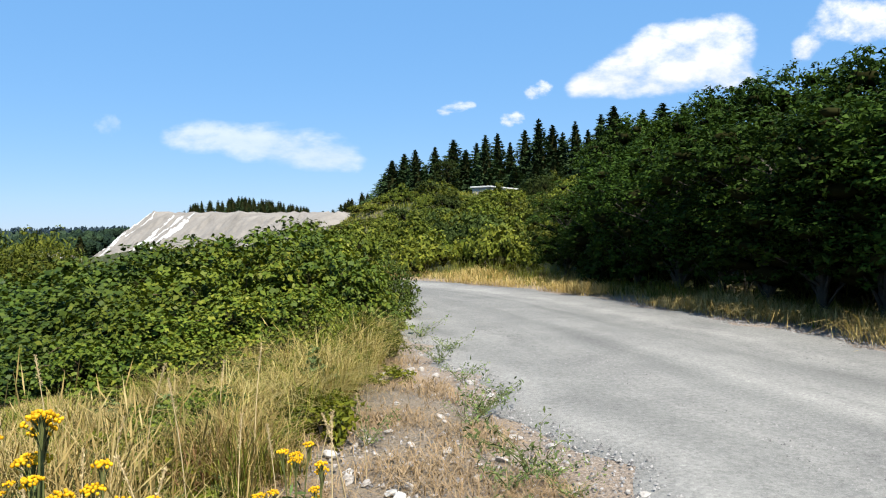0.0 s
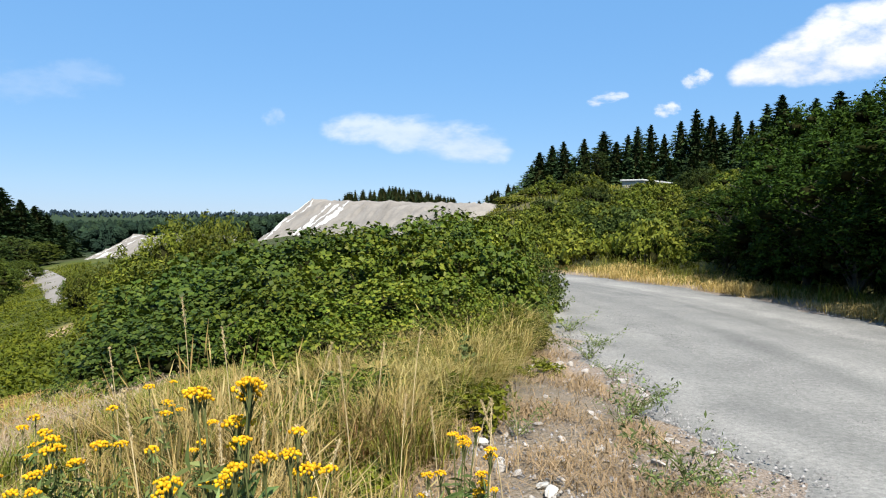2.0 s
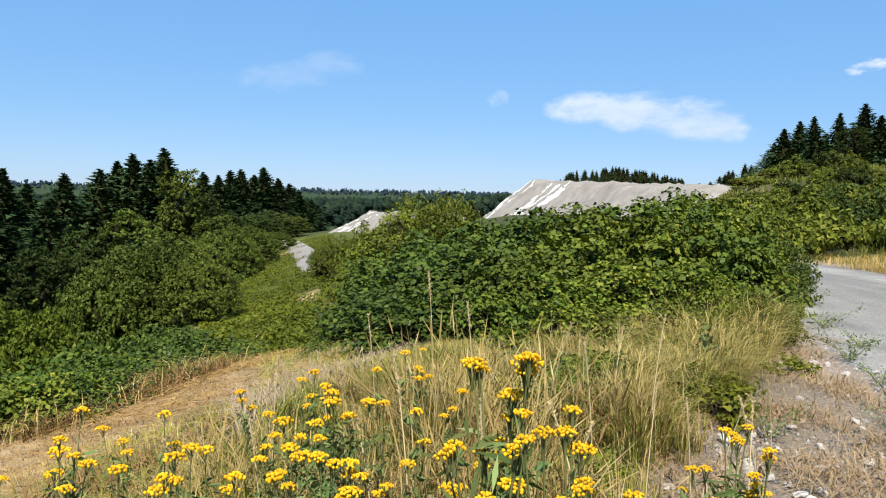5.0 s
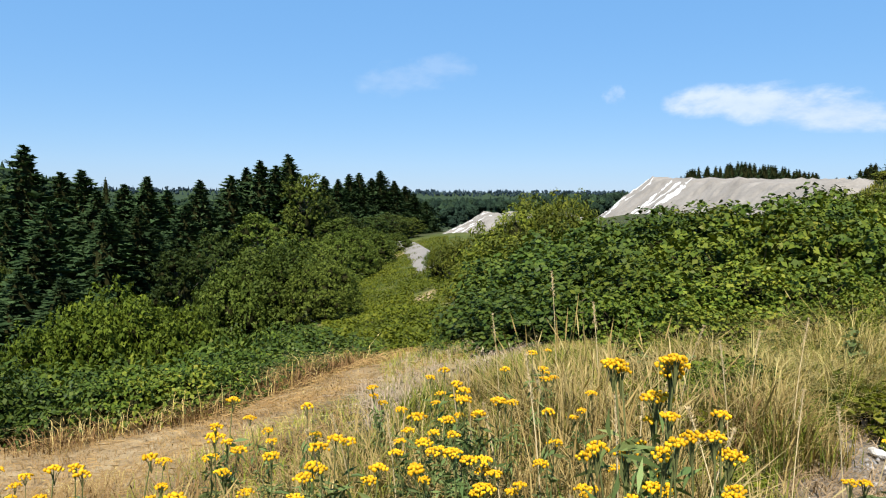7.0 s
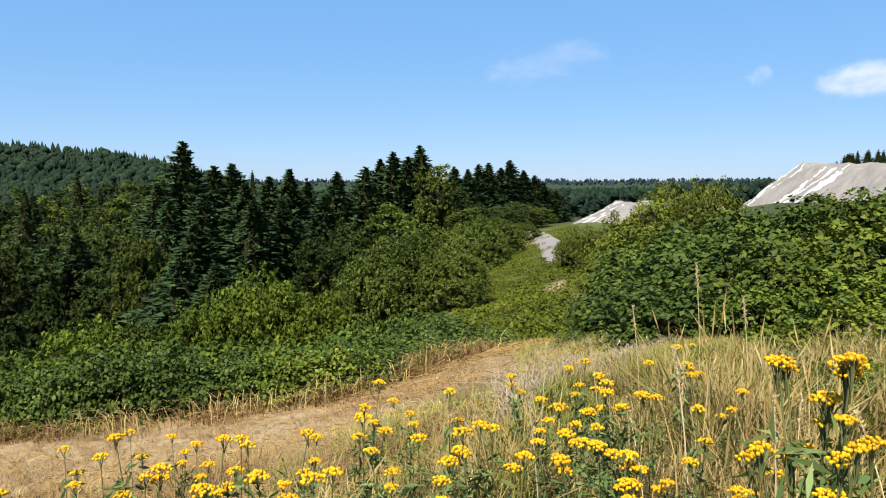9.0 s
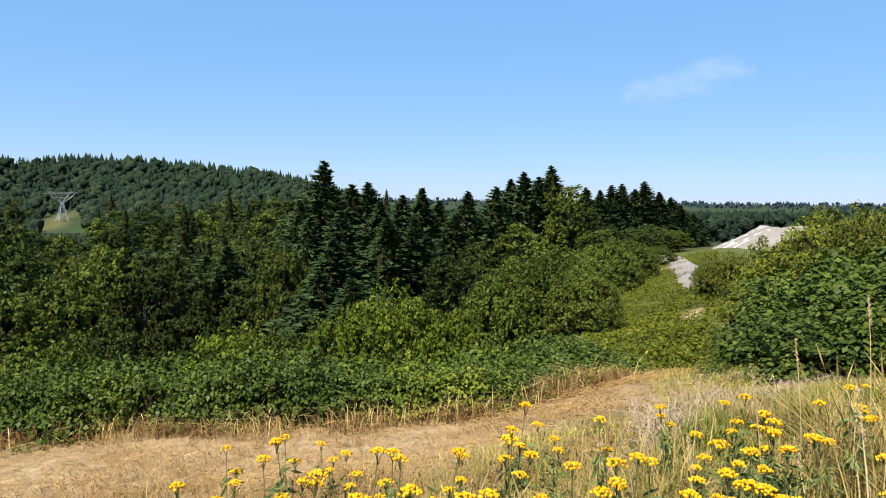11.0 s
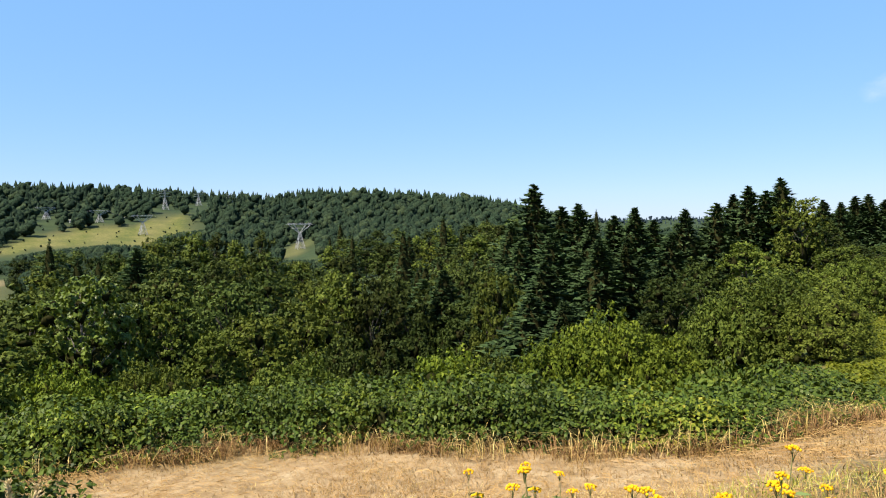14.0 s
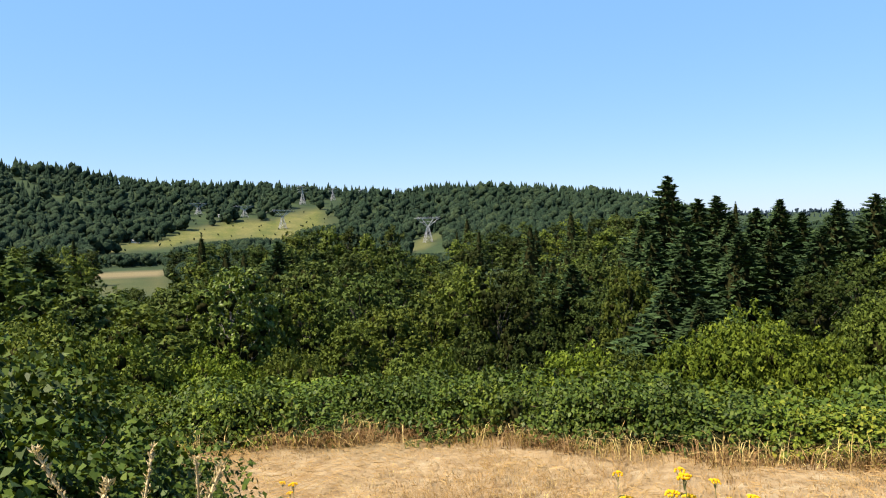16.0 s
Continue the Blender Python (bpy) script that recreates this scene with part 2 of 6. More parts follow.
def leaf_material(name, stops, gloss=0.45, through_light=0.3, patch=0.5, by_tree=False, differ=1.0, sheen=0.09):
    """Leaves: each its own shade, whole plants a little apart, patches of older growth, light through the blade."""
    m, n, l, b = material(name)
    geo, info = n.new("ShaderNodeNewGeometry"), n.new("ShaderNodeObjectInfo")
    r = ramp(n, stops)
    blotch = noise_node(n, l, patch, 2)
    add = n.new("ShaderNodeMath")
    add.operation = "MULTIPLY_ADD"
    l.new(geo.outputs["Random Per Island"], add.inputs[0])
    add.inputs[1].default_value = 0.2 if by_tree else 0.62
    sub = n.new("ShaderNodeMath")
    sub.operation = "MULTIPLY_ADD"
    l.new(blotch.outputs[0], sub.inputs[0])
    sub.inputs[1].default_value, sub.inputs[2].default_value = 0.7, -0.16
    l.new(sub.outputs[0], add.inputs[2])
    last = add
    if by_tree:
        own = n.new("ShaderNodeAttribute")
        own.attribute_name = "tone"
        last = n.new("ShaderNodeMath")
        last.operation = "MULTIPLY_ADD"
        l.new(own.outputs["Fac"], last.inputs[0])
        last.inputs[1].default_value = 0.6
        l.new(add.outputs[0], last.inputs[2])
        sub.inputs[2].default_value = -0.3
    l.new(last.outputs[0], r.inputs[0])
    hue = n.new("ShaderNodeHueSaturation")
    span = n.new("ShaderNodeMapRange")
    l.new(info.outputs["Random"], span.inputs[0])
    span.inputs[3].default_value, span.inputs[4].default_value = 1 - 0.4 * differ, 1 + 0.35 * differ
    l.new(span.outputs[0], hue.inputs["Value"])
    turn = n.new("ShaderNodeMath")
    turn.operation = "PINGPONG"
    turn.inputs[1].default_value = 0.13
    l.new(info.outputs["Random"], turn.inputs[0])
    lean = n.new("ShaderNodeMapRange")
    l.new(turn.outputs[0], lean.inputs[0])
    lean.inputs[1].default_value, lean.inputs[2].default_value, lean.inputs[3].default_value, lean.inputs[4].default_value = 0.0, 0.13, 0.5 - 0.010 * differ, 0.5 + 0.008 * differ
    l.new(lean.outputs[0], hue.inputs["Hue"])
    l.new(r.outputs[0], hue.inputs["Color"])
    l.new(hue.outputs[0], b.inputs["Base Color"])
    b.inputs["Roughness"].default_value = gloss
    b.inputs["Specular IOR Level"].default_value = sheen
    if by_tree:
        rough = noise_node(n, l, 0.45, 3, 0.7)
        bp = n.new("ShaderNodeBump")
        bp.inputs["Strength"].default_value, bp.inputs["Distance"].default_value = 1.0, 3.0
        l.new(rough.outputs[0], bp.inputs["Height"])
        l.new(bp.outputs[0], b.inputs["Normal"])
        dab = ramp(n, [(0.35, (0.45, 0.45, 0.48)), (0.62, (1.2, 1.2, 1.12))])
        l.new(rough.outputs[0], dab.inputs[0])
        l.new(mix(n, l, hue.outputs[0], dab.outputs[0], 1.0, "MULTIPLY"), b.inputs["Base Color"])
    t = n.new("ShaderNodeBsdfTranslucent")
    l.new(mix(n, l, hue.outputs[0], (1.0, 0.95, 0.35), 1.0, "MULTIPLY"), t.inputs[0])
    s = n.new("ShaderNodeMixShader")
    s.inputs[0].default_value = 0.75 * through_light
    l.new(b.outputs[0], s.inputs[1])
    l.new(t.outputs[0], s.inputs[2])
    l.new(s.outputs[0], n["Material Output"].inputs[0])
    return m


def rough_material(name, stops, scale, rough=0.9, bump=0.4, fine=12.0, space="Object", island=0.0):
    """Earthy surfaces: a coarse and a fine pattern, with relief."""
    m, n, l, b = material(name)
    a, c = noise_node(n, l, scale, 5, space=space), noise_node(n, l, scale * fine, 4, 0.7, space=space)
    f = n.new("ShaderNodeMath")
    f.operation = "MULTIPLY_ADD"
    l.new(a.outputs[0], f.inputs[0])
    f.inputs[1].default_value = 0.55
    g = n.new("ShaderNodeMath")
    g.operation = "MULTIPLY"
    l.new(c.outputs[0], g.inputs[0])
    g.inputs[1].default_value = 0.45
    l.new(g.outputs[0], f.inputs[2])
    out = f.outputs[0]
    if island:
        geo = n.new("ShaderNodeNewGeometry")
        h = n.new("ShaderNodeMath")
        h.operation = "MULTIPLY_ADD"
        l.new(geo.outputs["Random Per Island"], h.inputs[0])
        h.inputs[1].default_value = island
        sh = n.new("ShaderNodeMath")
        sh.operation = "SUBTRACT"
        l.new(out, sh.inputs[0])
        sh.inputs[1].default_value = island / 2
        l.new(sh.outputs[0], h.inputs[2])
        out = h.outputs[0]
    r = ramp(n, stops)
    l.new(out, r.inputs[0])
    l.new(r.outputs[0], b.inputs["Base Color"])
    b.inputs["Roughness"].default_value = rough
    b.inputs["Specular IOR Level"].default_value = 0.25
    if bump:
        bp = n.new("ShaderNodeBump")
        bp.inputs["Strength"].default_value, bp.inputs["Distance"].default_value = bump, 0.03
        l.new(out, bp.inputs["Height"])
        l.new(bp.outputs[0], b.inputs["Normal"])
    return m


BRAMBLE = leaf_material("bramble_leaf", [(0.12, (0.0257, 0.0462, 0.0060)), (0.45, (0.0700, 0.1044, 0.0120)), (0.85, (0.1344, 0.1558, 0.0189)), (0.98, (0.2072, 0.1626, 0.0274)), (1.0, (0.1777, 0.0728, 0.0163))], 0.5, 0.25, differ=0.8)
BRAMBLE_DARK = leaf_material("dark_bramble_leaf", [(0.12, (0.0185, 0.0333, 0.0057)), (0.5, (0.0439, 0.0706, 0.0104)), (0.85, (0.0785, 0.1019, 0.0152)), (1.0, (0.1270, 0.1225, 0.0190))], 0.5, 0.2, differ=0.5)
BRAMBLE_RED = leaf_material("reddening_bramble_leaf", [(0.12, (0.036, 0.054, 0.006)), (0.45, (0.090, 0.116, 0.013)), (0.8, (0.160, 0.160, 0.020)), (0.95, (0.230, 0.160, 0.026)), (1.0, (0.190, 0.070, 0.018))], 0.5, 0.25, differ=0.8)
OLIVE = leaf_material("olive_leaf", [(0.15, (0.0379, 0.0513, 0.0072)), (0.5, (0.0885, 0.1038, 0.0108)), (0.85, (0.1403, 0.1413, 0.0180)), (1.0, (0.1909, 0.1363, 0.0324))], 0.6, 0.2)
ALDER = leaf_material("alder_leaf", [(0.15, (0.0096, 0.0187, 0.0036)), (0.5, (0.0228, 0.0450, 0.0072)), (0.85, (0.0432, 0.0750, 0.0108)), (1.0, (0.0720, 0.1000, 0.0168))], 0.6, 0.2, differ=0.5, sheen=0.03)
SHRUB = leaf_material("shrub_leaf", [(0.15, (0.0288, 0.0432, 0.0055)), (0.5, (0.0744, 0.0960, 0.0099)), (0.85, (0.1248, 0.1344, 0.0154)), (1.0, (0.1800, 0.1392, 0.0264))], 0.6, 0.24, 0.3, differ=0.8)
WILLOW = leaf_material("willow_leaf", [(0.15, (0.0276, 0.0420, 0.0060)), (0.5, (0.0585, 0.0800, 0.0120)), (0.85, (0.0914, 0.1120, 0.0180)), (1.0, (0.1254, 0.1340, 0.0280))], 0.6, 0.24, 0.3, differ=0.85, sheen=0.06)
MAPLE = leaf_material("maple_leaf", [(0.15, (0.0322, 0.0500, 0.0060)), (0.5, (0.0700, 0.1000, 0.0100)), (0.85, (0.1116, 0.1380, 0.0140)), (1.0, (0.1476, 0.1520, 0.0240))], 0.6, 0.24, 0.3, differ=0.5, sheen=0.06)
WOODLAND = leaf_material("woodland_leaf", [(0.15, (0.0172, 0.0280, 0.0070)), (0.5, (0.0374, 0.0540, 0.0120)), (0.85, (0.0607, 0.0800, 0.0180)), (1.0, (0.0870, 0.0960, 0.0260))], 0.6, 0.22, 0.2, differ=1.15, sheen=0.04)
NEEDLE = leaf_material("fir_needles", [(0.15, (0.0135, 0.0250, 0.0106)), (0.5, (0.0279, 0.0490, 0.0180)), (0.85, (0.0441, 0.0710, 0.0276)), (1.0, (0.0702, 0.0860, 0.0360))], 0.7, 0.08, 0.3, differ=0.6, sheen=0.02)
# bluer than near leaves: some distance haze put into the far woods' colour
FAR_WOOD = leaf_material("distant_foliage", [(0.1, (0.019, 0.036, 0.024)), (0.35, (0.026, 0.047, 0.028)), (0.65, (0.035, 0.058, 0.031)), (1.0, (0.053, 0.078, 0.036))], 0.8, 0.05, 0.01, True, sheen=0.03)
# blue haze of distance put into the far ridge's leaf colour
FAR_BLUE = leaf_material("hazed_ridge_foliage", [(0.15, (0.018, 0.032, 0.045)), (0.5, (0.023, 0.039, 0.053)), (0.85, (0.028, 0.046, 0.060)), (1.0, (0.034, 0.053, 0.066))], 0.9, 0.0, 0.01, True, 0.2)
STRAW = leaf_material("dry_grass", [(0.1, (0.228, 0.160, 0.052)), (0.5, (0.359, 0.273, 0.097)), (0.85, (0.455, 0.375, 0.163)), (1.0, (0.263, 0.277, 0.067))], 0.6, 0.3)
STRAW_RED = leaf_material("matted_dry_grass", [(0.1, (0.1738, 0.0957, 0.0354)), (0.5, (0.2680, 0.1638, 0.0640)), (0.85, (0.3358, 0.2259, 0.1008)), (1.0, (0.2569, 0.1755, 0.0662))], 0.7, 0.25, 1.2)
HERB = leaf_material("slope_herb", [(0.1, (0.043, 0.060, 0.005)), (0.5, (0.091, 0.107, 0.009)), (0.85, (0.140, 0.143, 0.011)), (1.0, (0.208, 0.174, 0.027))], 0.6, 0.25, 0.12)
GRASS = leaf_material("green_grass", [(0.1, (0.080, 0.110, 0.014)), (0.45, (0.160, 0.185, 0.024)), (0.8, (0.270, 0.255, 0.048)), (1.0, (0.430, 0.350, 0.110))], 0.5, 0.35)
DEAD = leaf_material("dead_weed", [(0.1, (0.1564, 0.1218, 0.0780)), (0.5, (0.2484, 0.1984, 0.1310)), (1.0, (0.3588, 0.3001, 0.2067))], 0.8, 0.2)
MATTED = leaf_material("matted_grass", [(0.1, (0.1800, 0.1159, 0.0610)), (0.5, (0.3060, 0.2050, 0.1196)), (1.0, (0.4512, 0.3282, 0.2086))], 0.8, 0.2)
WEED = leaf_material("weed_leaf", [(0.1, (0.057, 0.092, 0.029)), (0.5, (0.114, 0.156, 0.049)), (1.0, (0.209, 0.220, 0.082))], 0.55, 0.25)
RUST = leaf_material("rusty_dead_weed", [(0.1, (0.0600, 0.0300, 0.0120)), (0.5, (0.1320, 0.0720, 0.0300)), (1.0, (0.2160, 0.1440, 0.0660))], 0.8, 0.2)
STALK = leaf_material("pale_stalk", [(0.1, (0.391, 0.295, 0.152)), (0.5, (0.493, 0.385, 0.213)), (1.0, (0.578, 0.476, 0.289))], 0.7, 0.2, 20, differ=0.3)
TANSY = leaf_material("tansy_flower", [(0.1, (0.4200, 0.2090, 0.0054)), (0.5, (0.5900, 0.3300, 0.0090)), (1.0, (0.7000, 0.4400, 0.0216))], 0.6, 0.1, 20, differ=0.2)
# near-black core colour: the shade deep between leaves, put into the material
CORE_SHADE = leaf_material("core_shade", [(0.1, (0.010, 0.011, 0.004)), (0.5, (0.016, 0.017, 0.006)), (1.0, (0.024, 0.023, 0.009))], 1.0, 0.0, 2.0, differ=0.3, sheen=0.0)
STEM = rough_material("green_stem", [(0.3, (0.061, 0.082, 0.020)), (0.7, (0.136, 0.136, 0.048))], 8, 0.7, 0)
CANE = rough_material("bramble_cane", [(0.3, (0.054, 0.034, 0.020)), (0.7, (0.109, 0.068, 0.041))], 8, 0.7, 0)
BARK = rough_material("grey_bark", [(0.3, (0.068, 0.061, 0.051)), (0.5, (0.150, 0.136, 0.116)), (0.75, (0.231, 0.218, 0.197))], 3, 0.9, 0.6)
DARK_BARK = rough_material("dark_grey_bark", [(0.3, (0.024, 0.020, 0.017)), (0.5, (0.048, 0.043, 0.034)), (0.75, (0.088, 0.082, 0.068))], 3, 0.95, 0.6)
FIR_BARK = rough_material("fir_bark", [(0.3, (0.027, 0.020, 0.016)), (0.7, (0.068, 0.051, 0.037))], 3, 0.95, 0.6)
STONE = rough_material("pale_stone", [(0.25, (0.1505, 0.1386, 0.1215)), (0.5, (0.2541, 0.2372, 0.2142)), (0.8, (0.3587, 0.3349, 0.3060))], 9, 0.85, 0.5, island=0.5)
WHITE_STONE = rough_material("white_stone", [(0.25, (0.289, 0.272, 0.240)), (0.5, (0.405, 0.388, 0.354)), (0.8, (0.474, 0.462, 0.434))], 12, 0.8, 0.5)
CHIPS = rough_material("gravel_chips", [(0.2, (0.069, 0.066, 0.066)), (0.5, (0.159, 0.154, 0.150)), (0.8, (0.276, 0.265, 0.256))], 40, 0.9, 0.2, island=0.8)
STEEL = rough_material("galvanised_steel", [(0.3, (0.228, 0.233, 0.243)), (0.7, (0.351, 0.357, 0.366))], 2, 0.5, 0)
PALE_WALL = rough_material("weathered_pale_concrete", [(0.3, (0.272, 0.258, 0.231)), (0.55, (0.394, 0.381, 0.354)), (0.8, (0.476, 0.469, 0.449))], 1.2, 0.9, 0.4)
WHITE_WALL = rough_material("white_siding", [(0.3, (0.422, 0.415, 0.394)), (0.7, (0.544, 0.537, 0.524))], 1.0, 0.7, 0.1)
ROOF = rough_material("grey_roofing", [(0.3, (0.109, 0.102, 0.102)), (0.7, (0.190, 0.184, 0.177))], 1.0, 0.85, 0.2)
GLASS = rough_material("dark_window", [(0.3, (0.014, 0.017, 0.020)), (0.7, (0.027, 0.034, 0.041))], 1.0, 0.1, 0)
HEAP = rough_material("crushed_gravel", [(0.25, (0.112, 0.102, 0.088)), (0.5, (0.180, 0.164, 0.144)), (0.75, (0.240, 0.223, 0.200))], 0.25, 0.95, 0.8, 14)
LIME = rough_material("white_quarry_dust", [(0.25, (0.381, 0.374, 0.354)), (0.5, (0.490, 0.483, 0.469)), (0.75, (0.544, 0.544, 0.530))], 0.5, 0.95, 0.7, 14)
SPOIL = rough_material("brown_spoil", [(0.25, (0.109, 0.082, 0.061)), (0.5, (0.170, 0.129, 0.102)), (0.75, (0.231, 0.190, 0.156))], 0.3, 0.95, 0.8, 14)


def ground_material():
    m, n, l, b = material("earth_and_turf")
    at = n.new("ShaderNodeAttribute")
    at.attribute_name = "cover"
    sep = n.new("ShaderNodeSeparateColor")
    l.new(at.outputs["Color"], sep.inputs[0])
    big, small, fine = noise_node(n, l, 0.35, 5), noise_node(n, l, 3.5, 5, 0.7), noise_node(n, l, 45, 4, 0.75)
    soil = ramp(n, [(0.3, (0.020, 0.025, 0.009)), (0.5, (0.037, 0.044, 0.015)), (0.75, (0.075, 0.068, 0.031))])
    l.new(small.outputs[0], soil.inputs[0])
    straw = ramp(n, [(0.3, (0.172, 0.112, 0.055)), (0.5, (0.272, 0.194, 0.102)), (0.7, (0.345, 0.268, 0.156))])
    l.new(small.outputs[0], straw.inputs[0])
    lush = ramp(n, [(0.4, (0.034, 0.051, 0.009)), (0.5, (0.068, 0.078, 0.014)), (0.62, (0.116, 0.105, 0.034))])
    wide = noise_node(n, l, 0.035, 6, 0.7)
    both = n.new("ShaderNodeMix")
    both.inputs[0].default_value = 0.5
    l.new(big.outputs[0], both.inputs[2])
    l.new(wide.outputs[0], both.inputs[3])
    l.new(both.outputs[0], lush.inputs[0])
    grit = ramp(n, [(0.3, (0.085, 0.067, 0.052)), (0.5, (0.205, 0.165, 0.13)), (0.72, (0.37, 0.315, 0.26))])
    l.new(fine.outputs[0], grit.inputs[0])
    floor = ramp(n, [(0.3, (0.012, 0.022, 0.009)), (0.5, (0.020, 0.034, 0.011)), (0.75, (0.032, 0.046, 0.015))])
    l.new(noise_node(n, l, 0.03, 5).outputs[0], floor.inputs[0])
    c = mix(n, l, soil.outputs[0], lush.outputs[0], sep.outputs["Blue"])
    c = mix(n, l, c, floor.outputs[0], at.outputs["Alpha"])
    c = mix(n, l, c, straw.outputs[0], sep.outputs["Red"])
    c = mix(n, l, c, grit.outputs[0], sep.outputs["Green"])
    l.new(c, b.inputs["Base Color"])
    b.inputs["Roughness"].default_value = 0.95
    b.inputs["Specular IOR Level"].default_value = 0.15
    bp = n.new("ShaderNodeBump")
    bp.inputs["Strength"].default_value, bp.inputs["Distance"].default_value = 0.6, 0.05
    l.new(fine.outputs[0], bp.inputs["Height"])
    l.new(bp.outputs[0], b.inputs["Normal"])
    return m


def road_material():
    """Packed grey gravel: pale wheel tracks along the road, loose darker stones between and beside them."""
    m, n, l, b = material("packed_gravel")
    uv = n.new("ShaderNodeTexCoord")
    mp = n.new("ShaderNodeMapping")
    mp.inputs["Scale"].default_value = (0.05, 1.0, 1.0)
    l.new(uv.outputs["UV"], mp.inputs[0])
    tracks = n.new("ShaderNodeTexNoise")
    tracks.inputs["Scale"].default_value, tracks.inputs["Detail"].default_value = 1.1, 3
    l.new(mp.outputs[0], tracks.inputs["Vector"])
    big, fine, grain = noise_node(n, l, 0.8, 5), noise_node(n, l, 28, 4, 0.8), noise_node(n, l, 130, 3, 0.8)
    pale = ramp(n, [(0.3, (0.112, 0.111, 0.106)), (0.5, (0.160, 0.158, 0.150)), (0.7, (0.211, 0.206, 0.194))])
    l.new(tracks.outputs[0], pale.inputs[0])
    c = mix(n, l, pale.outputs[0], ramp_of(n, l, big, [(0.3, (0.35, 0.35, 0.35)), (0.7, (0.65, 0.65, 0.63))]), 0.6, "OVERLAY")
    c = mix(n, l, c, ramp_of(n, l, fine, [(0.3, (0.28, 0.28, 0.28)), (0.7, (0.72, 0.72, 0.71))]), 0.75, "OVERLAY")
    c = mix(n, l, c, ramp_of(n, l, grain, [(0.3, (0.25, 0.25, 0.25)), (0.7, (0.75, 0.75, 0.75))]), 0.6, "OVERLAY")
    l.new(c, b.inputs["Base Color"])
    b.inputs["Roughness"].default_value = 0.92
    b.inputs["Specular IOR Level"].default_value = 0.2
    bp = n.new("ShaderNodeBump")
    bp.inputs["Strength"].default_value, bp.inputs["Distance"].default_value = 0.7, 0.02
    l.new(fine.outputs[0], bp.inputs["Height"])
    l.new(bp.outputs[0], b.inputs["Normal"])
    return m


def ramp_of(n, l, node, stops):
    r = ramp(n, stops)
    l.new(node.outputs[0], r.inputs[0])
    return r.outputs[0]


# ---- the ground, one sheet to the horizon ----
radii = np.concatenate([[0.0], np.geomspace(0.4, 60, 76), np.geomspace(64, 4700, 64)])
turns = np.radians(np.linspace(0, 360, 330, endpoint=False))
gx, gy = -radii[:, None] * np.sin(turns), radii[:, None] * np.cos(turns)
gs = road_side(gx, gy)
gz = land(gx, gy, gs)
near = radii[:, None] < 60
gz = gz + near * (np.abs(gs) > ROAD_HALF) * 0.05 * (np.sin(gx * 2.1 + np.cos(gy * 1.7) * 2) * np.cos(gy * 2.6)) * smooth((np.abs(gs) - ROAD_HALF) / 1.5)
gz = gz - 0.05 * (np.abs(gs) < ROAD_HALF - 0.7) * (radii[:, None] < 45)
nr, na = gx.shape
ii, jj = np.meshgrid(np.arange(nr - 1), np.arange(na), indexing="ij")
gf = np.stack([ii * na + jj, (ii + 1) * na + jj, (ii + 1) * na + (jj + 1) % na, ii * na + (jj + 1) % na], -1).reshape(-1, 4)
me = smooth_shade(mesh_of("ground", np.stack([gx, gy, gz], -1).reshape(-1, 3), gf[:, ::-1], ground_material()))
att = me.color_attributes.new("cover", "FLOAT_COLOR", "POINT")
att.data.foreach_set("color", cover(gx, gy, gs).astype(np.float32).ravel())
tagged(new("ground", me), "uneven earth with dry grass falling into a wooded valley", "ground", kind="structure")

# the road
across = np.linspace(-1, 1, 13)
edge = ROAD_HALF + 0.18 * np.sin(np.arange(len(ROAD)) * 0.9) + 0.12 * np.sin(np.arange(len(ROAD)) * 2.3)
rp = ROAD[:, None] + ROAD_RIGHT[:, None] * (across[None, :, None] * edge[:, None, None])
crown = 0.03 + 0.05 * (1 - across ** 2) - 0.025 * np.exp(-((np.abs(across) - 0.42) / 0.14) ** 2) - 0.06 * (np.abs(across) > 0.99)
rz = crown + land(rp[..., 0], rp[..., 1]) * smooth((rp[..., 1] - 18) / 4)
rv = np.concatenate([rp, rz[..., None]], -1)
n1, n2 = rp.shape[:2]
ii, jj = np.meshgrid(np.arange(n1 - 1), np.arange(n2 - 1), indexing="ij")
rf = np.stack([ii * n2 + jj, ii * n2 + jj + 1, (ii + 1) * n2 + jj + 1, (ii + 1) * n2 + jj], -1).reshape(-1, 4)
me = smooth_shade(mesh_of("road", rv.reshape(-1, 3), rf, road_material()))
along = np.concatenate([[0], np.cumsum(np.linalg.norm(np.diff(ROAD, axis=0), axis=1))])
uvs = np.stack([np.broadcast_to(along[:, None], (n1, n2)), np.broadcast_to(across * 2.85, (n1, n2))], -1).reshape(-1, 2)
lay = me.uv_layers.new(name="along")
lay.data.foreach_set("uv", uvs[rf.ravel()].astype(np.float32).ravel())
tagged(new("road", me), "grey packed gravel road with pale wheel tracks", "road", kind="structure")


def height(x, y):
    return float(land(np.array([x]), np.array([y]))[0])


def place(x, y, turn=0.0, size=1.0, tall=None, lean=0.0, sink=0.0):
    return pose(x, y, height(x, y) - sink, lean, 0, turn) @ Matrix.Diagonal((size, size, size if tall is None else tall, 1))


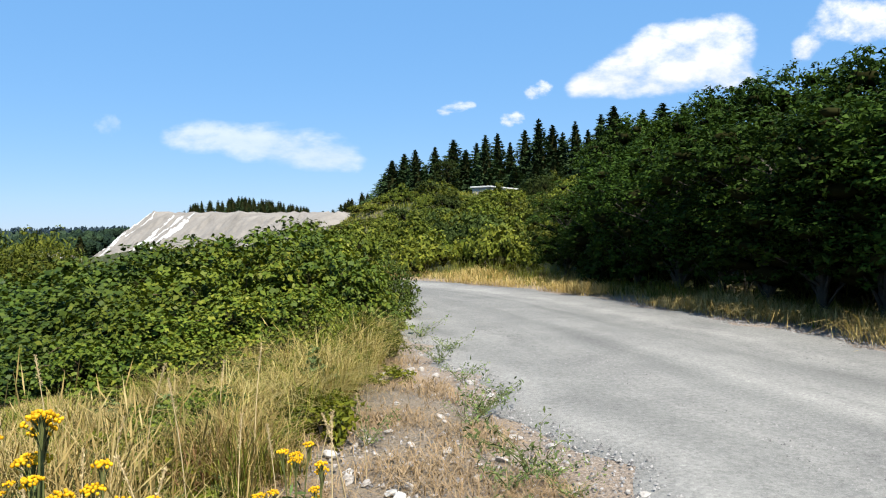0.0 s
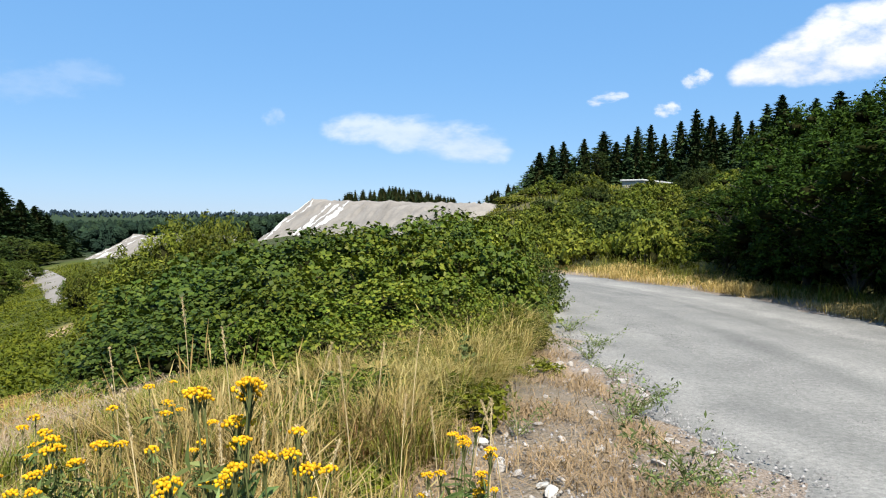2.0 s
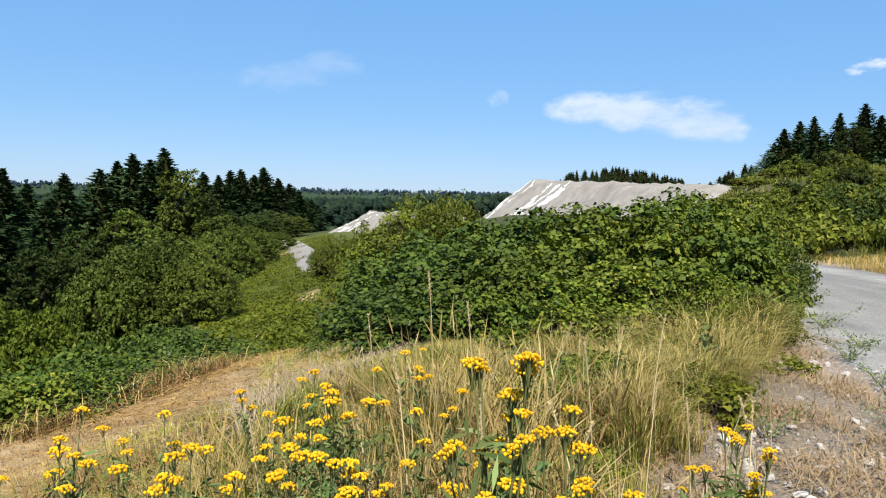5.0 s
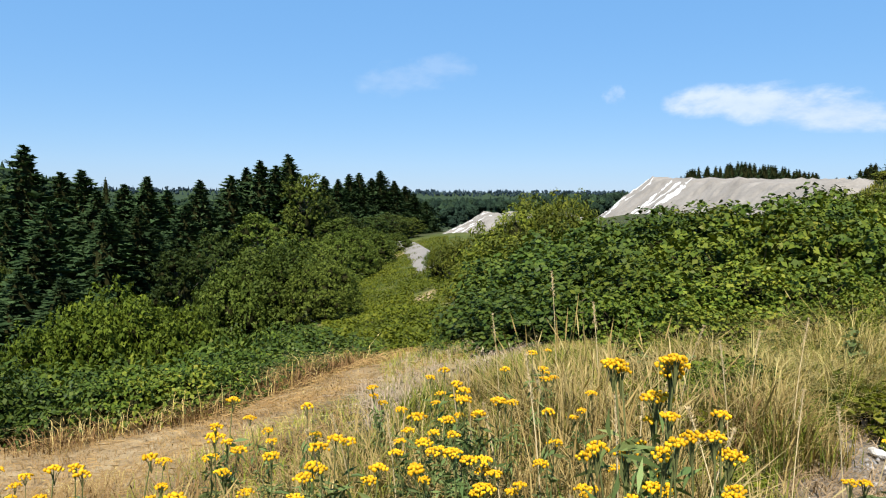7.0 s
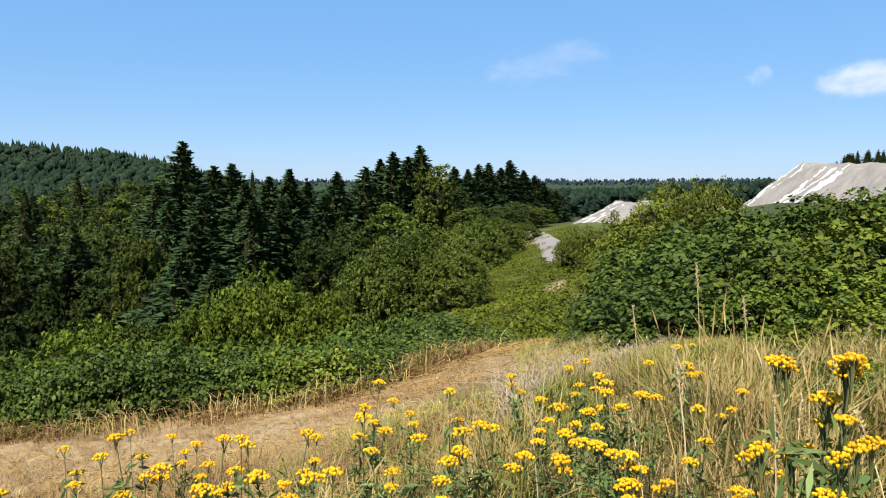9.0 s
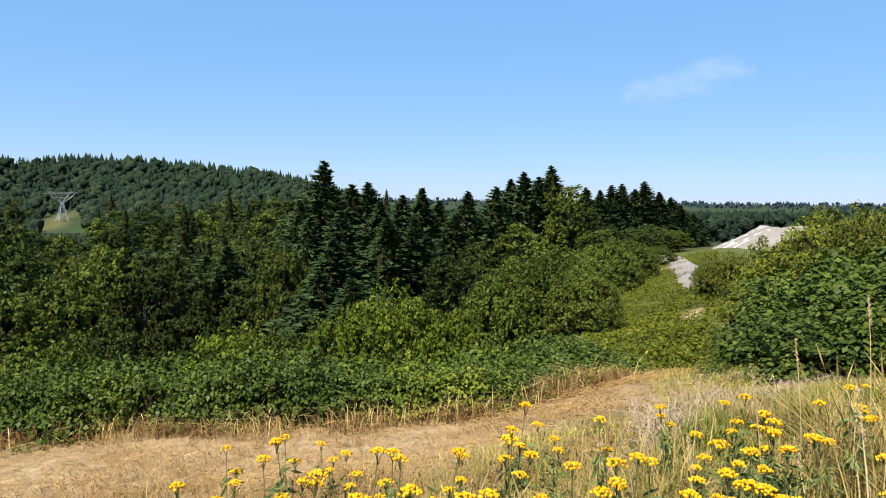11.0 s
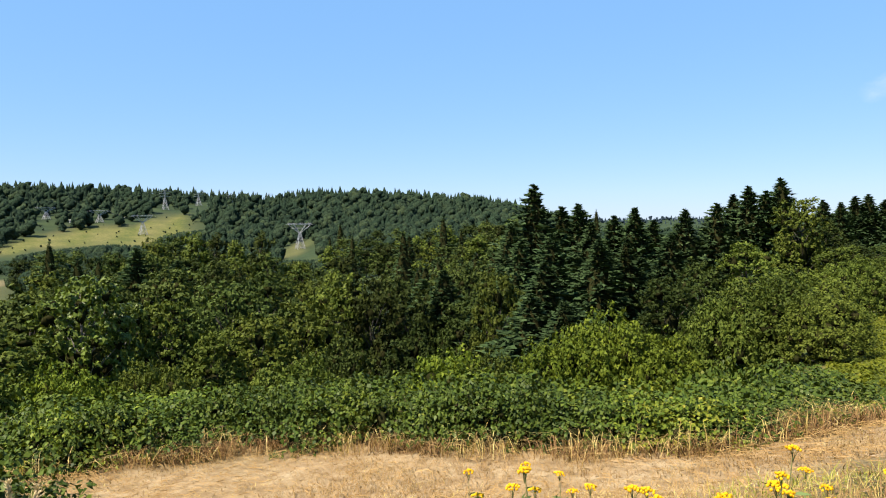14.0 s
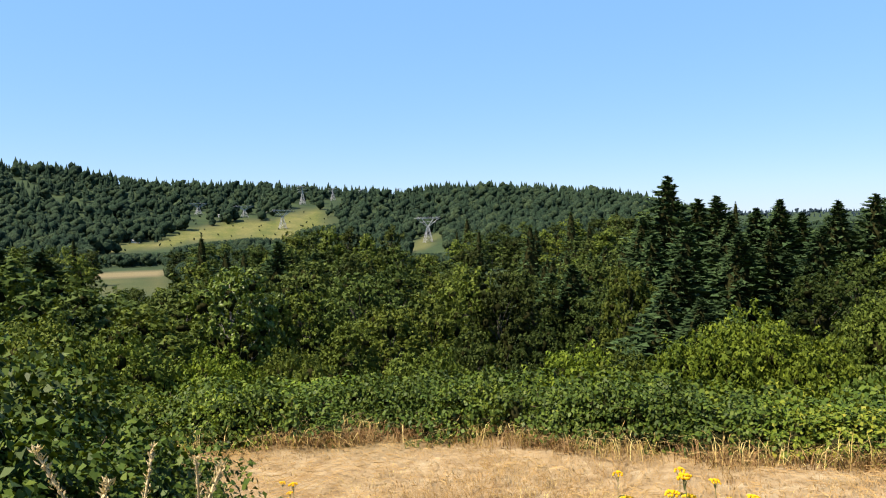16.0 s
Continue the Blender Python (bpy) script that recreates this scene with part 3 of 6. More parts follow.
# ---- kinds of plant ----
def bramble(rng, count, leaf, lobes, foliage, label, name="bramble_bush", core=0.42):
    """A mound of blackberry: arching canes under a shell of broad leaves."""
    root = tagged(new(name), label, "bush", "brambles")
    p, o = tufts(rng, count, lobes, -0.1, leaf * 2.1, 10, 0.42)
    o = o * 0.55 + [0, 0, 0.8]
    v, f = leaves(rng, p, unit(o), leaf * 1.12, leaf * 0.86, 0.12, 0.3, 0.3)
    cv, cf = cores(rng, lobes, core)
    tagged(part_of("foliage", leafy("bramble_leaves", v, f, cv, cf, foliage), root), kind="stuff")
    bits = []
    for k in range(9):
        a, c = rng.uniform(0, 6.28), lobes[rng.randint(len(lobes))]
        tip = np.array([c[0] + 1.05 * c[3] * np.cos(a), c[1] + 1.05 * c[4] * np.sin(a), c[2] + c[5] * rng.uniform(0.1, 0.9)])
        foot = np.array([c[0] * 0.5, c[1] * 0.5, 0.0])
        t = np.linspace(0, 1, 6)[:, None]
        path = foot + (tip - foot) * t
        path[:, 2] += np.sin(t[:, 0] * np.pi) * c[5] * 0.55
        bits.append(tube(path, np.linspace(0.011, 0.004, 6), 4))
    v, f = join(bits)
    tagged(part_of("cane_tangle", mesh_of("canes", v, f, CANE), root, "brown thorny canes"), kind="stuff")
    return root


def shrub(rng, count, leaf, slim, lobes, foliage, name, label, category="bush", group="", spread=0.26, stems=9, clump=0.0):
    root = tagged(new(name), label, category, group)
    p, o = tufts(rng, count, lobes, -0.08, clump or leaf * 1.6, 14, 0.75)
    o[:, 2] += 0.25
    v, f = sprays(rng, p, unit(o), leaf, leaf * slim, spread, 0.0)
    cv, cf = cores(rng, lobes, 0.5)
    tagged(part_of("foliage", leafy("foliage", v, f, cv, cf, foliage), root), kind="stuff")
    bits = []
    for k in range(stems):
        c = lobes[k % len(lobes)]
        tip = np.array(c[:3]) + np.array(c[3:]) * rng.uniform(-0.5, 0.6, 3)
        t = np.linspace(0, 1, 5)[:, None]
        path = np.array([rng.normal(0, 0.08), rng.normal(0, 0.08), -0.1]) * (1 - t) + tip * t
        bits.append(tube(path, np.linspace(0.03, 0.008, 5), 5))
    v, f = join(bits)
    tagged(part_of("branchwork", mesh_of("stems", v, f, BARK), root), kind="stuff")
    return root


def broadleaf(rng, tall, wide, count, leaf, foliage, name, label, group, low=0.25, slim=0.6, lobes=24, bark=None, trunk=0.02, full=False):
    """A leafy tree: trunk, limbs to each mass of the crown, leaves in their outer shells."""
    root = tagged(new(name), label, "tree", group)
    masses, bits = [], []
    spine = np.array([[0, 0, -0.4], [rng.normal(0, 0.02) * tall, rng.normal(0, 0.02) * tall, 0.4 * tall], [rng.normal(0, 0.04) * tall, rng.normal(0, 0.04) * tall, 0.85 * tall]])
    t = np.linspace(0, 1, 8)
    path = np.stack([np.interp(t, [0, 0.5, 1], spine[:, k]) for k in range(3)], 1)
    bits.append(tube(path, np.linspace(trunk * tall, 0.15 * trunk * tall, 8), 7))
    if full:
        masses.append((0, 0, tall * (0.5 + 0.5 * low), 0.66 * wide, 0.66 * wide, 0.46 * tall * (1 - low)))
    for k in range(lobes):
        h = low + (0.93 - low) * (k + 0.5) / lobes
        a = k * 2.4 + rng.uniform(-0.5, 0.5)
        if full:
            size = wide * rng.uniform(0.2, 0.34)
            reach = wide * 0.72 * max(0.1, 1 - ((h - 0.5 - 0.4 * low) / (0.55 - 0.4 * low)) ** 2) ** 0.5 * rng.uniform(0.8, 1.1)
        else:
            reach = wide * (0.25 + 0.65 * np.sin(np.pi * np.clip((h - low) / (1.12 - low), 0, 1)) ** 0.8) * rng.uniform(0.6, 1.0)
            size = wide * rng.uniform(0.2, 0.36) * (1.1 - 0.35 * h)
            reach *= rng.uniform(0.45, 1.15)
        c = np.array([reach * 0.85 * np.cos(a), reach * 0.85 * np.sin(a), h * tall])
        masses.append((*c, size, size, size * rng.uniform(0.75, 1.05)))
        foot = np.array([np.interp(max(h - 0.18, 0.08), [0, 0.5, 1], spine[:, q]) for q in range(3)])
        foot[2] = max(h - 0.2, 0.06) * tall
        u = np.linspace(0, 1, 3)[:, None]
        limb = foot + (c - foot) * u
        limb[:, 2] += np.sin(u[:, 0] * 3.1) * 0.02 * tall
        bits.append(tube(limb, np.linspace(0.4 * trunk * tall, 0.1 * trunk * tall, 3), 4))
    masses.append((*path[-1], wide * 0.3, wide * 0.3, 0.16 * tall))
    v, f = join(bits)
    part_of("trunk", smooth_shade(mesh_of("trunk", v, f, bark or BARK)), root, "grey trunk and limbs")
    p, o = tufts(rng, count, masses, -0.3, leaf * (1.5 if full else 2.4), 14, 0.7)
    o[:, 2] += 0.2
    v, f = sprays(rng, p, unit(o), leaf, leaf * slim, 0.35, 0.12)
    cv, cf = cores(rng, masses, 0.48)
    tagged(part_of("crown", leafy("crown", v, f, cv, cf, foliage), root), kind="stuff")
    return root


def conifer(rng, tall, wide, levels, per, clumps, label, group, name="fir_tree"):
    """A fir: straight trunk, whorls of drooping branches, hanging sprays of needles."""
    root = tagged(new(name), label, "tree", group)
    z = np.linspace(0, 1, 9)
    v, f = tube(np.stack([0 * z, 0 * z, z * tall - 0.4], 1), 0.016 * tall * (1 - z) + 0.02, 6)
    part_of("trunk", mesh_of("trunk", v, f, FIR_BARK), root, "dark straight trunk")
    ps, ds, ls = [], [], []
    bulge = rng.uniform(0, 6.283, 3)
    for k in range(levels):
        for j in range(per):
            h = 0.05 + 0.95 * (k + rng.uniform(0, 1)) / levels
            a = 6.283 * (j + rng.uniform(-0.4, 0.4)) / per + 2.4 * k
            uneven = 1 + 0.2 * np.sin(a + bulge[0] + 5 * h) + 0.16 * np.sin(2 * a + bulge[1] - 11 * h) + 0.12 * np.sin(23 * h + bulge[2])
            reach = wide * min((1.0 - h) ** 0.74, 1.25 * (1 - h) + 0.006) * (1 - 0.3 * math.exp(-(h / 0.16) ** 2)) * rng.uniform(0.5, 1.1) * uneven + 0.08
            m = max(10, int(clumps * (1.25 - 0.8 * h)))
            t = rng.uniform(0.1, 1, m) ** 0.7
            rise = 0.06 + 0.4 * h ** 2
            x = np.stack([np.cos(a) * reach * t, np.sin(a) * reach * t, h * tall + (rise * t - (0.42 - 0.25 * h) * t ** 2) * reach], 1)
            fan = rng.uniform(-1, 1, (m, 1)) * (reach * 0.36 * (1.1 - t))[:, None]
            x += fan * np.array([-np.sin(a), np.cos(a), -0.15])
            x[:, 2] -= np.abs(rng.normal(0, 0.09, m)) * reach
            ps.append(x)
            ds.append(np.tile([np.cos(a), np.sin(a), 0.15 - 0.75 * (1 - h)], (m, 1)) + np.sign(fan) * 0.5 * np.array([[-np.sin(a), np.cos(a), 0]]) + rng.normal(0, 0.25, (m, 3)))
            ls.append(np.full(m, 0.3 + 0.7 * (1 - h) ** 0.7))
    p, d = np.concatenate(ps), unit(np.concatenate(ds))
    n = len(p)
    size = wide * rng.uniform(0.08, 0.16, (n, 1)) * np.concatenate(ls)[:, None]
    side = unit(np.cross(d, [0, 0, 1.0]) + rng.normal(0, 0.6, (n, 3)))
    v = np.stack([p - d * size * 0.4 + side * size * 0.42, p + d * size, p - d * size * 0.4 - side * size * 0.42 - [0, 0, 0.2] * size], 1).reshape(-1, 3)
    q = rng.uniform(0, 6.283, 9)
    foot = np.stack([0 * q, 0 * q, tall * rng.uniform(0.93, 0.985, 9)], 1)
    way = np.stack([0.1 * np.cos(q), 0.1 * np.sin(q), 0 * q], 1)
    lead = np.stack([foot + way, foot - way * 0.4, foot + way * rng.uniform(0.4, 2.2, (9, 1)) + [0, 0, 0.035 * tall]], 1).reshape(-1, 3)
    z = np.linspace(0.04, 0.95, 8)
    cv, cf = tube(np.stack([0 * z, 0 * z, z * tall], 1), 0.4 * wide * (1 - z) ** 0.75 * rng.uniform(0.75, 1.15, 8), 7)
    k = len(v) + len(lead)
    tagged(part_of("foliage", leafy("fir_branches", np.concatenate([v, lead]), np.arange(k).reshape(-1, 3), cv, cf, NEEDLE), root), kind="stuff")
    return root


def blades(rng, x, y, z, tall, wide, bend, foliage, name, label, category, seed_heads=0.0):
    """Many grass blades, each a bent, tapering strip."""
    n = len(x)
    p = np.stack([x, y, z], 1)
    a = rng.uniform(0, 6.283, n)
    d = np.stack([np.cos(a), np.sin(a), 0 * a], 1)
    side = np.stack([-np.sin(a), np.cos(a), 0 * a], 1)
    h = (tall * rng.uniform(0.5, 1.25, n))[:, None]
    b = (bend * rng.uniform(0.2, 1.6, n))[:, None]
    w = wide * rng.uniform(0.6, 1.3, (n, 1))
    up = np.array([0, 0, 1.0])
    m1 = p + up * h * 0.55 + d * h * b * 0.25
    m2 = p + up * h * (0.95 - 0.25 * b) + d * h * b * 0.85
    v = np.stack([p - side * w, p + side * w, m1 + side * w * 0.8, m1 - side * w * 0.8, m2], 1).reshape(-1, 3)
    k = np.arange(n)[:, None] * 5
    quads, tris = k + np.array([[0, 1, 2, 3]]), k + np.array([[3, 2, 4]])
    if seed_heads:
        pick = rng.rand(n) < seed_heads
        tip, dd, ss = m2[pick], unit(m2[pick] - m1[pick]), side[pick]
        L, q = h[pick] * 0.22, len(tip)
        hv = np.stack([tip - dd * L * 0.3, tip + ss * 0.005 + dd * L * 0.25, tip + dd * L, tip - ss * 0.005 + dd * L * 0.25], 1).reshape(-1, 3)
        quads = np.concatenate([quads, len(v) + np.arange(4 * q).reshape(q, 4)])
        v = np.concatenate([v, hv])
    return tagged(new(name, mesh_of(name, v, [quads, tris], foliage)), label, category, kind="stuff")


def scatter(rng, n, inside, box):
    """n places in a box (x0, y0, x1, y1) for which inside() holds."""
    xs, ys, got = [], [], 0
    for _ in range(200):
        x, y = rng.uniform(box[0], box[2], 4 * n), rng.uniform(box[1], box[3], 4 * n)
        ok = inside(x, y)
        xs.append(x[ok])
        ys.append(y[ok])
        got += ok.sum()
        if got >= n:
            break
    return np.concatenate(xs)[:n], np.concatenate(ys)[:n]


FIRST = []


def kinds(*roots):
    """First ones of a kind, set aside until they are placed."""
    FIRST.append([[r, False] for r in roots])
    return FIRST[-1]


def plant(kind, rng, m):
    """Puts one of a kind at the pose m: the first one itself, then copies."""
    slot = kind[rng.randint(len(kind))]
    if not slot[1]:
        slot[1] = True
        slot[0].matrix_basis = m
        return slot[0]
    keep = slot[0].matrix_basis.copy()
    slot[0].matrix_basis = Matrix.Identity(4)
    ob = copy_thing(slot[0], m)
    slot[0].matrix_basis = keep
    return ob


def stand(kind, rng, az, r, wide, el, least=0.3, broad=0.0):
    """Plants one so that its top reaches el degrees over the eye's level."""
    slot = kind[rng.randint(len(kind))]
    top = max(max(v.co.z for v in c.data.vertices) for c in slot[0].children)
    x, y = polar(az, r)
    z = height(x, y) - 0.12
    t = max((1.6 + r * math.tan(radians(el)) - z) / top, least * wide)
    wide = max(wide, broad * t)
    return plant([slot], rng, pose(x, y, z, 0, 0, rng.uniform(0, 360)) @ Matrix.Diagonal((wide, wide, t, 1)))


# ---- brambles ----
def mound(rng, n, wide, tall):
    out = []
    for _ in range(3 * n):
        a, q, s = rng.uniform(0, 6.283), math.sqrt(rng.rand()), rng.uniform(0.17, 0.33)
        out.append((0.72 * wide * q * math.cos(a), 0.72 * wide * q * math.sin(a), tall * (0.15 + 0.62 * (1 - q * q) * rng.uniform(0.5, 1.1)), wide * s, wide * s * rng.uniform(0.8, 1.2), tall * s * 1.25))
    return out


def dome(rng, n, wide, tall):
    """A rounded thicket: one broad mass with clumps standing out of it."""
    out = [(0, 0, 0.42 * tall, 0.8 * wide, 0.8 * wide, 0.5 * tall)]
    for k in range(n):
        a, e, s = k * 2.4, math.asin(-0.4 + 1.36 * (k + 0.5) / n), rng.uniform(0.16, 0.27)
        q = rng.uniform(0.7, 0.84)
        out.append((q * wide * math.cos(e) * math.cos(a), q * wide * math.cos(e) * math.sin(a), tall * (0.3 + q * 0.72 * math.sin(e)), wide * s, wide * s, wide * s * 0.9))
    return out


rng = np.random.RandomState(11)
NEAR_BRAMBLE = kinds(*[bramble(rng, 4000, 0.072, mound(rng, 6, 1.5, 1.25), (BRAMBLE_RED, BRAMBLE, BRAMBLE, BRAMBLE_DARK)[k], "blackberry bush with mid-green and yellowing leaves above the bank") for k in range(4)])
DARK_BRAMBLE = kinds(*[bramble(rng, 3800, 0.085, mound(rng, 6, 1.6, 1.0), BRAMBLE_DARK, "dark green blackberry bush covering the slope") for k in range(3)])
HEDGE = kinds(*[bramble(rng, 1800, 0.092, mound(rng, 6, 1.7, 1.1), (BRAMBLE_DARK, BRAMBLE, BRAMBLE_RED, BRAMBLE_DARK)[k], ("green blackberry bush in a long hedge", "green blackberry bush in a long hedge", "yellowing blackberry bush in a long hedge", "dark green blackberry bush in a long hedge")[k]) for k in range(4)])
END_BRAMBLE = kinds(*[bramble(rng, 6400, 0.054, mound(rng, 6, 1.5, 1.25), BRAMBLE_DARK, "dark green blackberry bush beside the bank", "bramble_bush", 0.3) for k in range(2)])
rng = np.random.RandomState(12)
# the big mass beside the road, along its inner edge: bearing, distance, width, height of the top over the eye's level
for az, r, s, el in [(7.0, 12.8, 0.6, -1.8), (4.6, 12.4, 0.42, -2.4), (6.2, 11.0, 0.42, -3.2), (4.4, 14.4, 0.5, -1.2), (8.8, 14.0, 0.9, 0.3), (10.0, 11.8, 0.95, -0.4), (10.4, 15, 1.1, 0.8), (10.5, 10.6, 1.0, -1.2), (12, 13, 1.2, 0.9), (14, 10.4, 1.1, -1.4), (15.5, 12, 1.2, 0.5),
                     (17.5, 10.0, 1.1, -2.0), (19, 11.6, 1.2, -0.4), (21, 10.0, 1.05, -2.8), (22.5, 11.4, 1.2, -1.2), (11, 17, 1.2, 0.9), (14, 16, 1.2, 0.7), (18, 14.6, 1.2, 0.0), (24, 13, 1.2, -1.7),
                     (16.5, 8.6, 0.75, -5.2), (20.4, 8.4, 0.8, -4.6), (13.2, 8.9, 0.7, -4.6), (10, 9.2, 0.6, -4.6), (24, 8.8, 0.9, -4.6), (18.6, 7.2, 0.5, -8), (7.4, 10.2, 0.55, -3.6), (13, 7.6, 0.5, -7.5), (15.4, 6.6, 0.45, -10), (17.4, 6.0, 0.4, -12), (21.8, 7.0, 0.6, -8), (10.2, 8.2, 0.45, -7), (22.5, 6.0, 0.4, -13), (8.2, 9.0, 0.4, -6), (25.5, 7.4, 0.6, -7), (20.6, 5.2, 0.34, -12.2), (22.6, 5.0, 0.3, -13.6), (18.0, 5.4, 0.3, -12.4)]:
    stand(NEAR_BRAMBLE, rng, az, r, s, el + rng.uniform(-0.9, 0.8))
for az, r, s, el in [(26, 10.2, 1.1, -3.2), (29, 11, 1.2, -3.0), (30.4, 9.6, 1.0, -5.2), (32, 10.8, 0.9, -5.2), (33.6, 9.5, 0.75, -6.8), (34.8, 11, 0.6, -6.8), (37.2, 9.3, 0.42, -9.4), (39.8, 8.7, 0.34, -11.6), (32, 13, 0.9, -4.4),
                     (30, 13.4, 1.3, -2.5), (34, 13.6, 0.7, -5.8), (27, 8.9, 0.8, -5.0), (33, 8.6, 0.8, -7.0), (27, 12.6, 1.2, -1.6), (24.6, 10.6, 1.0, -2.3), (25.6, 15, 1.2, -1.3), (22, 16, 1.2, -0.6), (19.4, 17.5, 1.2, 0.0), (28.6, 15.5, 1.1, -1.6), (41.6, 9.2, 0.28, -12.4)]:
    stand(DARK_BRAMBLE, rng, az, r, s, el)
# the long hedge below the dry strip
def hedge_top(az):
    return float(np.interp(az, [46, 50, 64, 80, 120], [-13.6, -12.4, -11.9, -11.5, -11.2])) + rng.uniform(-0.5, 0.4)


for k in range(50):
    az = 46 + k * 1.62 + rng.uniform(-0.5, 0.5)
    r = np.interp(az, HEDGE_AZ, HEDGE_R) - 0.1 + rng.uniform(-0.25, 0.25)
    stand(HEDGE if az < 66 else [HEDGE[0], HEDGE[1], HEDGE[3]], rng, az, r, rng.uniform(0.48, 0.62), hedge_top(az) - 0.3, 0.2)
for k in range(30):
    az = 47 + k * 2.7 + rng.uniform(-0.8, 0.8)
    r = np.interp(az, HEDGE_AZ, HEDGE_R) + 1.5 + rng.uniform(-0.3, 0.3)
    stand(HEDGE if az < 66 else [HEDGE[0], HEDGE[1], HEDGE[3]], rng, az, r, rng.uniform(0.8, 1.0), hedge_top(az) + 0.2, 0.2)
# the thicket between the hedge and the willows
for az, r, s, el in [(46.2, 14.6, 0.7, -11.6), (48.0, 13.6, 0.8, -11.4), (50.2, 12.8, 0.8, -11.2), (52.4, 12.4, 0.8, -11.0), (54.6, 12.2, 0.8, -11.2), (47.4, 16.4, 0.9, -11.0), (49.6, 16, 0.9, -10.7), (52, 15.6, 0.9, -10.5), (54.4, 15.2, 0.9, -10.5), (57, 14.6, 0.9, -10.8),
                     (48.6, 19.4, 0.9, -10.6), (51, 19, 1.0, -10.3), (53.6, 18.6, 1.0, -10.2), (56.2, 18, 1.0, -10.3), (59, 17.2, 1.0, -10.6), (50.2, 23, 1.0, -10.2), (53, 22.5, 1.1, -10.0), (56, 22, 1.1, -10.0), (59, 21, 1.1, -10.2), (62, 16.4, 1.0, -11.0), (65, 15.6, 1.0, -11.6)]:
    stand(HEDGE, rng, az, r, s, el)
# the bush beside the bank at the walk's end
for az, r, s, el in [(113, 5.2, 0.7, -13), (117.5, 4.8, 0.8, -9.5), (121.5, 5.6, 1.0, -6.5), (127, 4.8, 1.0, -6), (117.5, 6.4, 0.9, -8.5), (132, 5.6, 1.1, -4), (110.5, 4.7, 0.5, -17), (124, 7.4, 1.1, -5), (119.5, 8.4, 1.0, -6.5)]:
    stand(END_BRAMBLE, rng, az, r, s, el)

# ---- the trees over the road's far side ----
rng = np.random.RandomState(21)
ALDERS = kinds(*[broadleaf(rng, 6.0, 2.3, 11500, 0.1, ALDER, "alder_tree", "dark green alder tree leaning over the dry verge", "trees beside the road", 0.2, 0.6, 34, DARK_BARK) for k in range(4)])
rng = np.random.RandomState(22)
# unseen alders beside and behind the walk, added for the shade they cast
for y0, off, h in [(0, 6.4, 0.85), (-2, 8.5, 1.0), (-3.5, 5.8, 0.85), (-6, 7.5, 0.95)]:
    i = int(np.abs(ROAD[:, 1] - y0).argmin())
    q = ROAD[i] + ROAD_RIGHT[i] * off
    plant(ALDERS, rng, place(q[0], q[1], rng.uniform(0, 360), h * rng.uniform(0.95, 1.05), h, sink=0.2))
# bearing, distance, width, height of the top over the eye's level
# the last two stand out of view, added to shade the road's right side
for az, r, w, el in [(-10, 22, 0.7, 3.0), (-12.6, 20, 0.8, 4.4), (-15.6, 18.2, 0.85, 6.4), (-18.6, 16.6, 0.9, 7.2), (-21.6, 15.3, 0.9, 8.2), (-25, 14.2, 0.95, 8.6), (-28.6, 13.4, 0.95, 9.4), (-32.4, 12.8, 0.95, 10), (-36.5, 12.2, 0.95, 10.8), (-41.5, 11.6, 0.95, 12), (-47, 11, 0.95, 13),
                     (-13.6, 25, 0.95, 6.8), (-16, 24, 1.0, 8.6), (-18.4, 23, 1.0, 9.4), (-20.8, 22, 1.0, 10.2), (-23.4, 21, 1.0, 10.8), (-26.4, 20, 1.0, 11.6), (-29.6, 19.4, 1.0, 11.5), (-33, 18.6, 1.0, 12.0), (-37.5, 18, 1.0, 12.6), (-44, 17, 1.0, 13.6), (-50, 12.6, 0.9, 14), (-60, 11.5, 0.9, 16)]:
    stand(ALDERS, rng, az, r, w, el)

# shrubs added to close the light gaps in the dark hollow under the crowns
UNDER = kinds(*[shrub(rng, 4200, 0.1, 0.55, mound(rng, 7, 1.6, 1.9), ALDER, "dark_shrub", "dark green shrub under the roadside alders", "bush", "undergrowth") for k in range(2)])
for k in range(30):
    i = rng.randint(28, 92)
    q = ROAD[i] + ROAD_RIGHT[i] * rng.uniform(5.7, 8.5)
    plant(UNDER, rng, place(q[0], q[1], rng.uniform(0, 360), rng.uniform(0.8, 1.1), rng.uniform(0.8, 1.2), sink=0.1))

# ---- shrubs on the slope behind the road ----
rng = np.random.RandomState(31)
SLOPE = kinds(*[shrub(rng, 1900, 0.18, 0.6, mound(rng, 5, 2.4, 1.7), m, n, lab, "bush", "shrubs on the slope") for m, n, lab in
                ((SHRUB, "salmonberry_bush", "yellow-green salmonberry bush on the slope"), (OLIVE, "broom_bush", "olive broom bush on the slope"), (SHRUB, "salmonberry_bush", "yellow-green salmonberry bush on the slope"), (WOODLAND, "dark_shrub", "dark green shrub on the slope"))])
rng = np.random.RandomState(32)
for k in range(170):
    az, r = rng.uniform(-24, 7), 23.5 + 52 * rng.rand() ** (1.3 if k < 90 else 0.6)
    if (az > 4 and r > 30 + 6 * (7 - az)) or (-8 < az < 0 and r > 58):
        continue
    plant(SLOPE, rng, place(*polar(az, r), rng.uniform(0, 360), rng.uniform(0.5, 0.9) * (0.8 + r / 160), rng.uniform(0.65, 1.05), sink=0.15))

for k in range(26):
    az, r = rng.uniform(3.5, 10.5), rng.uniform(28, 78)
    plant(SLOPE, rng, place(*polar(az, r), rng.uniform(0, 360), rng.uniform(0.5, 0.9), rng.uniform(0.2, 0.45), sink=0.1))

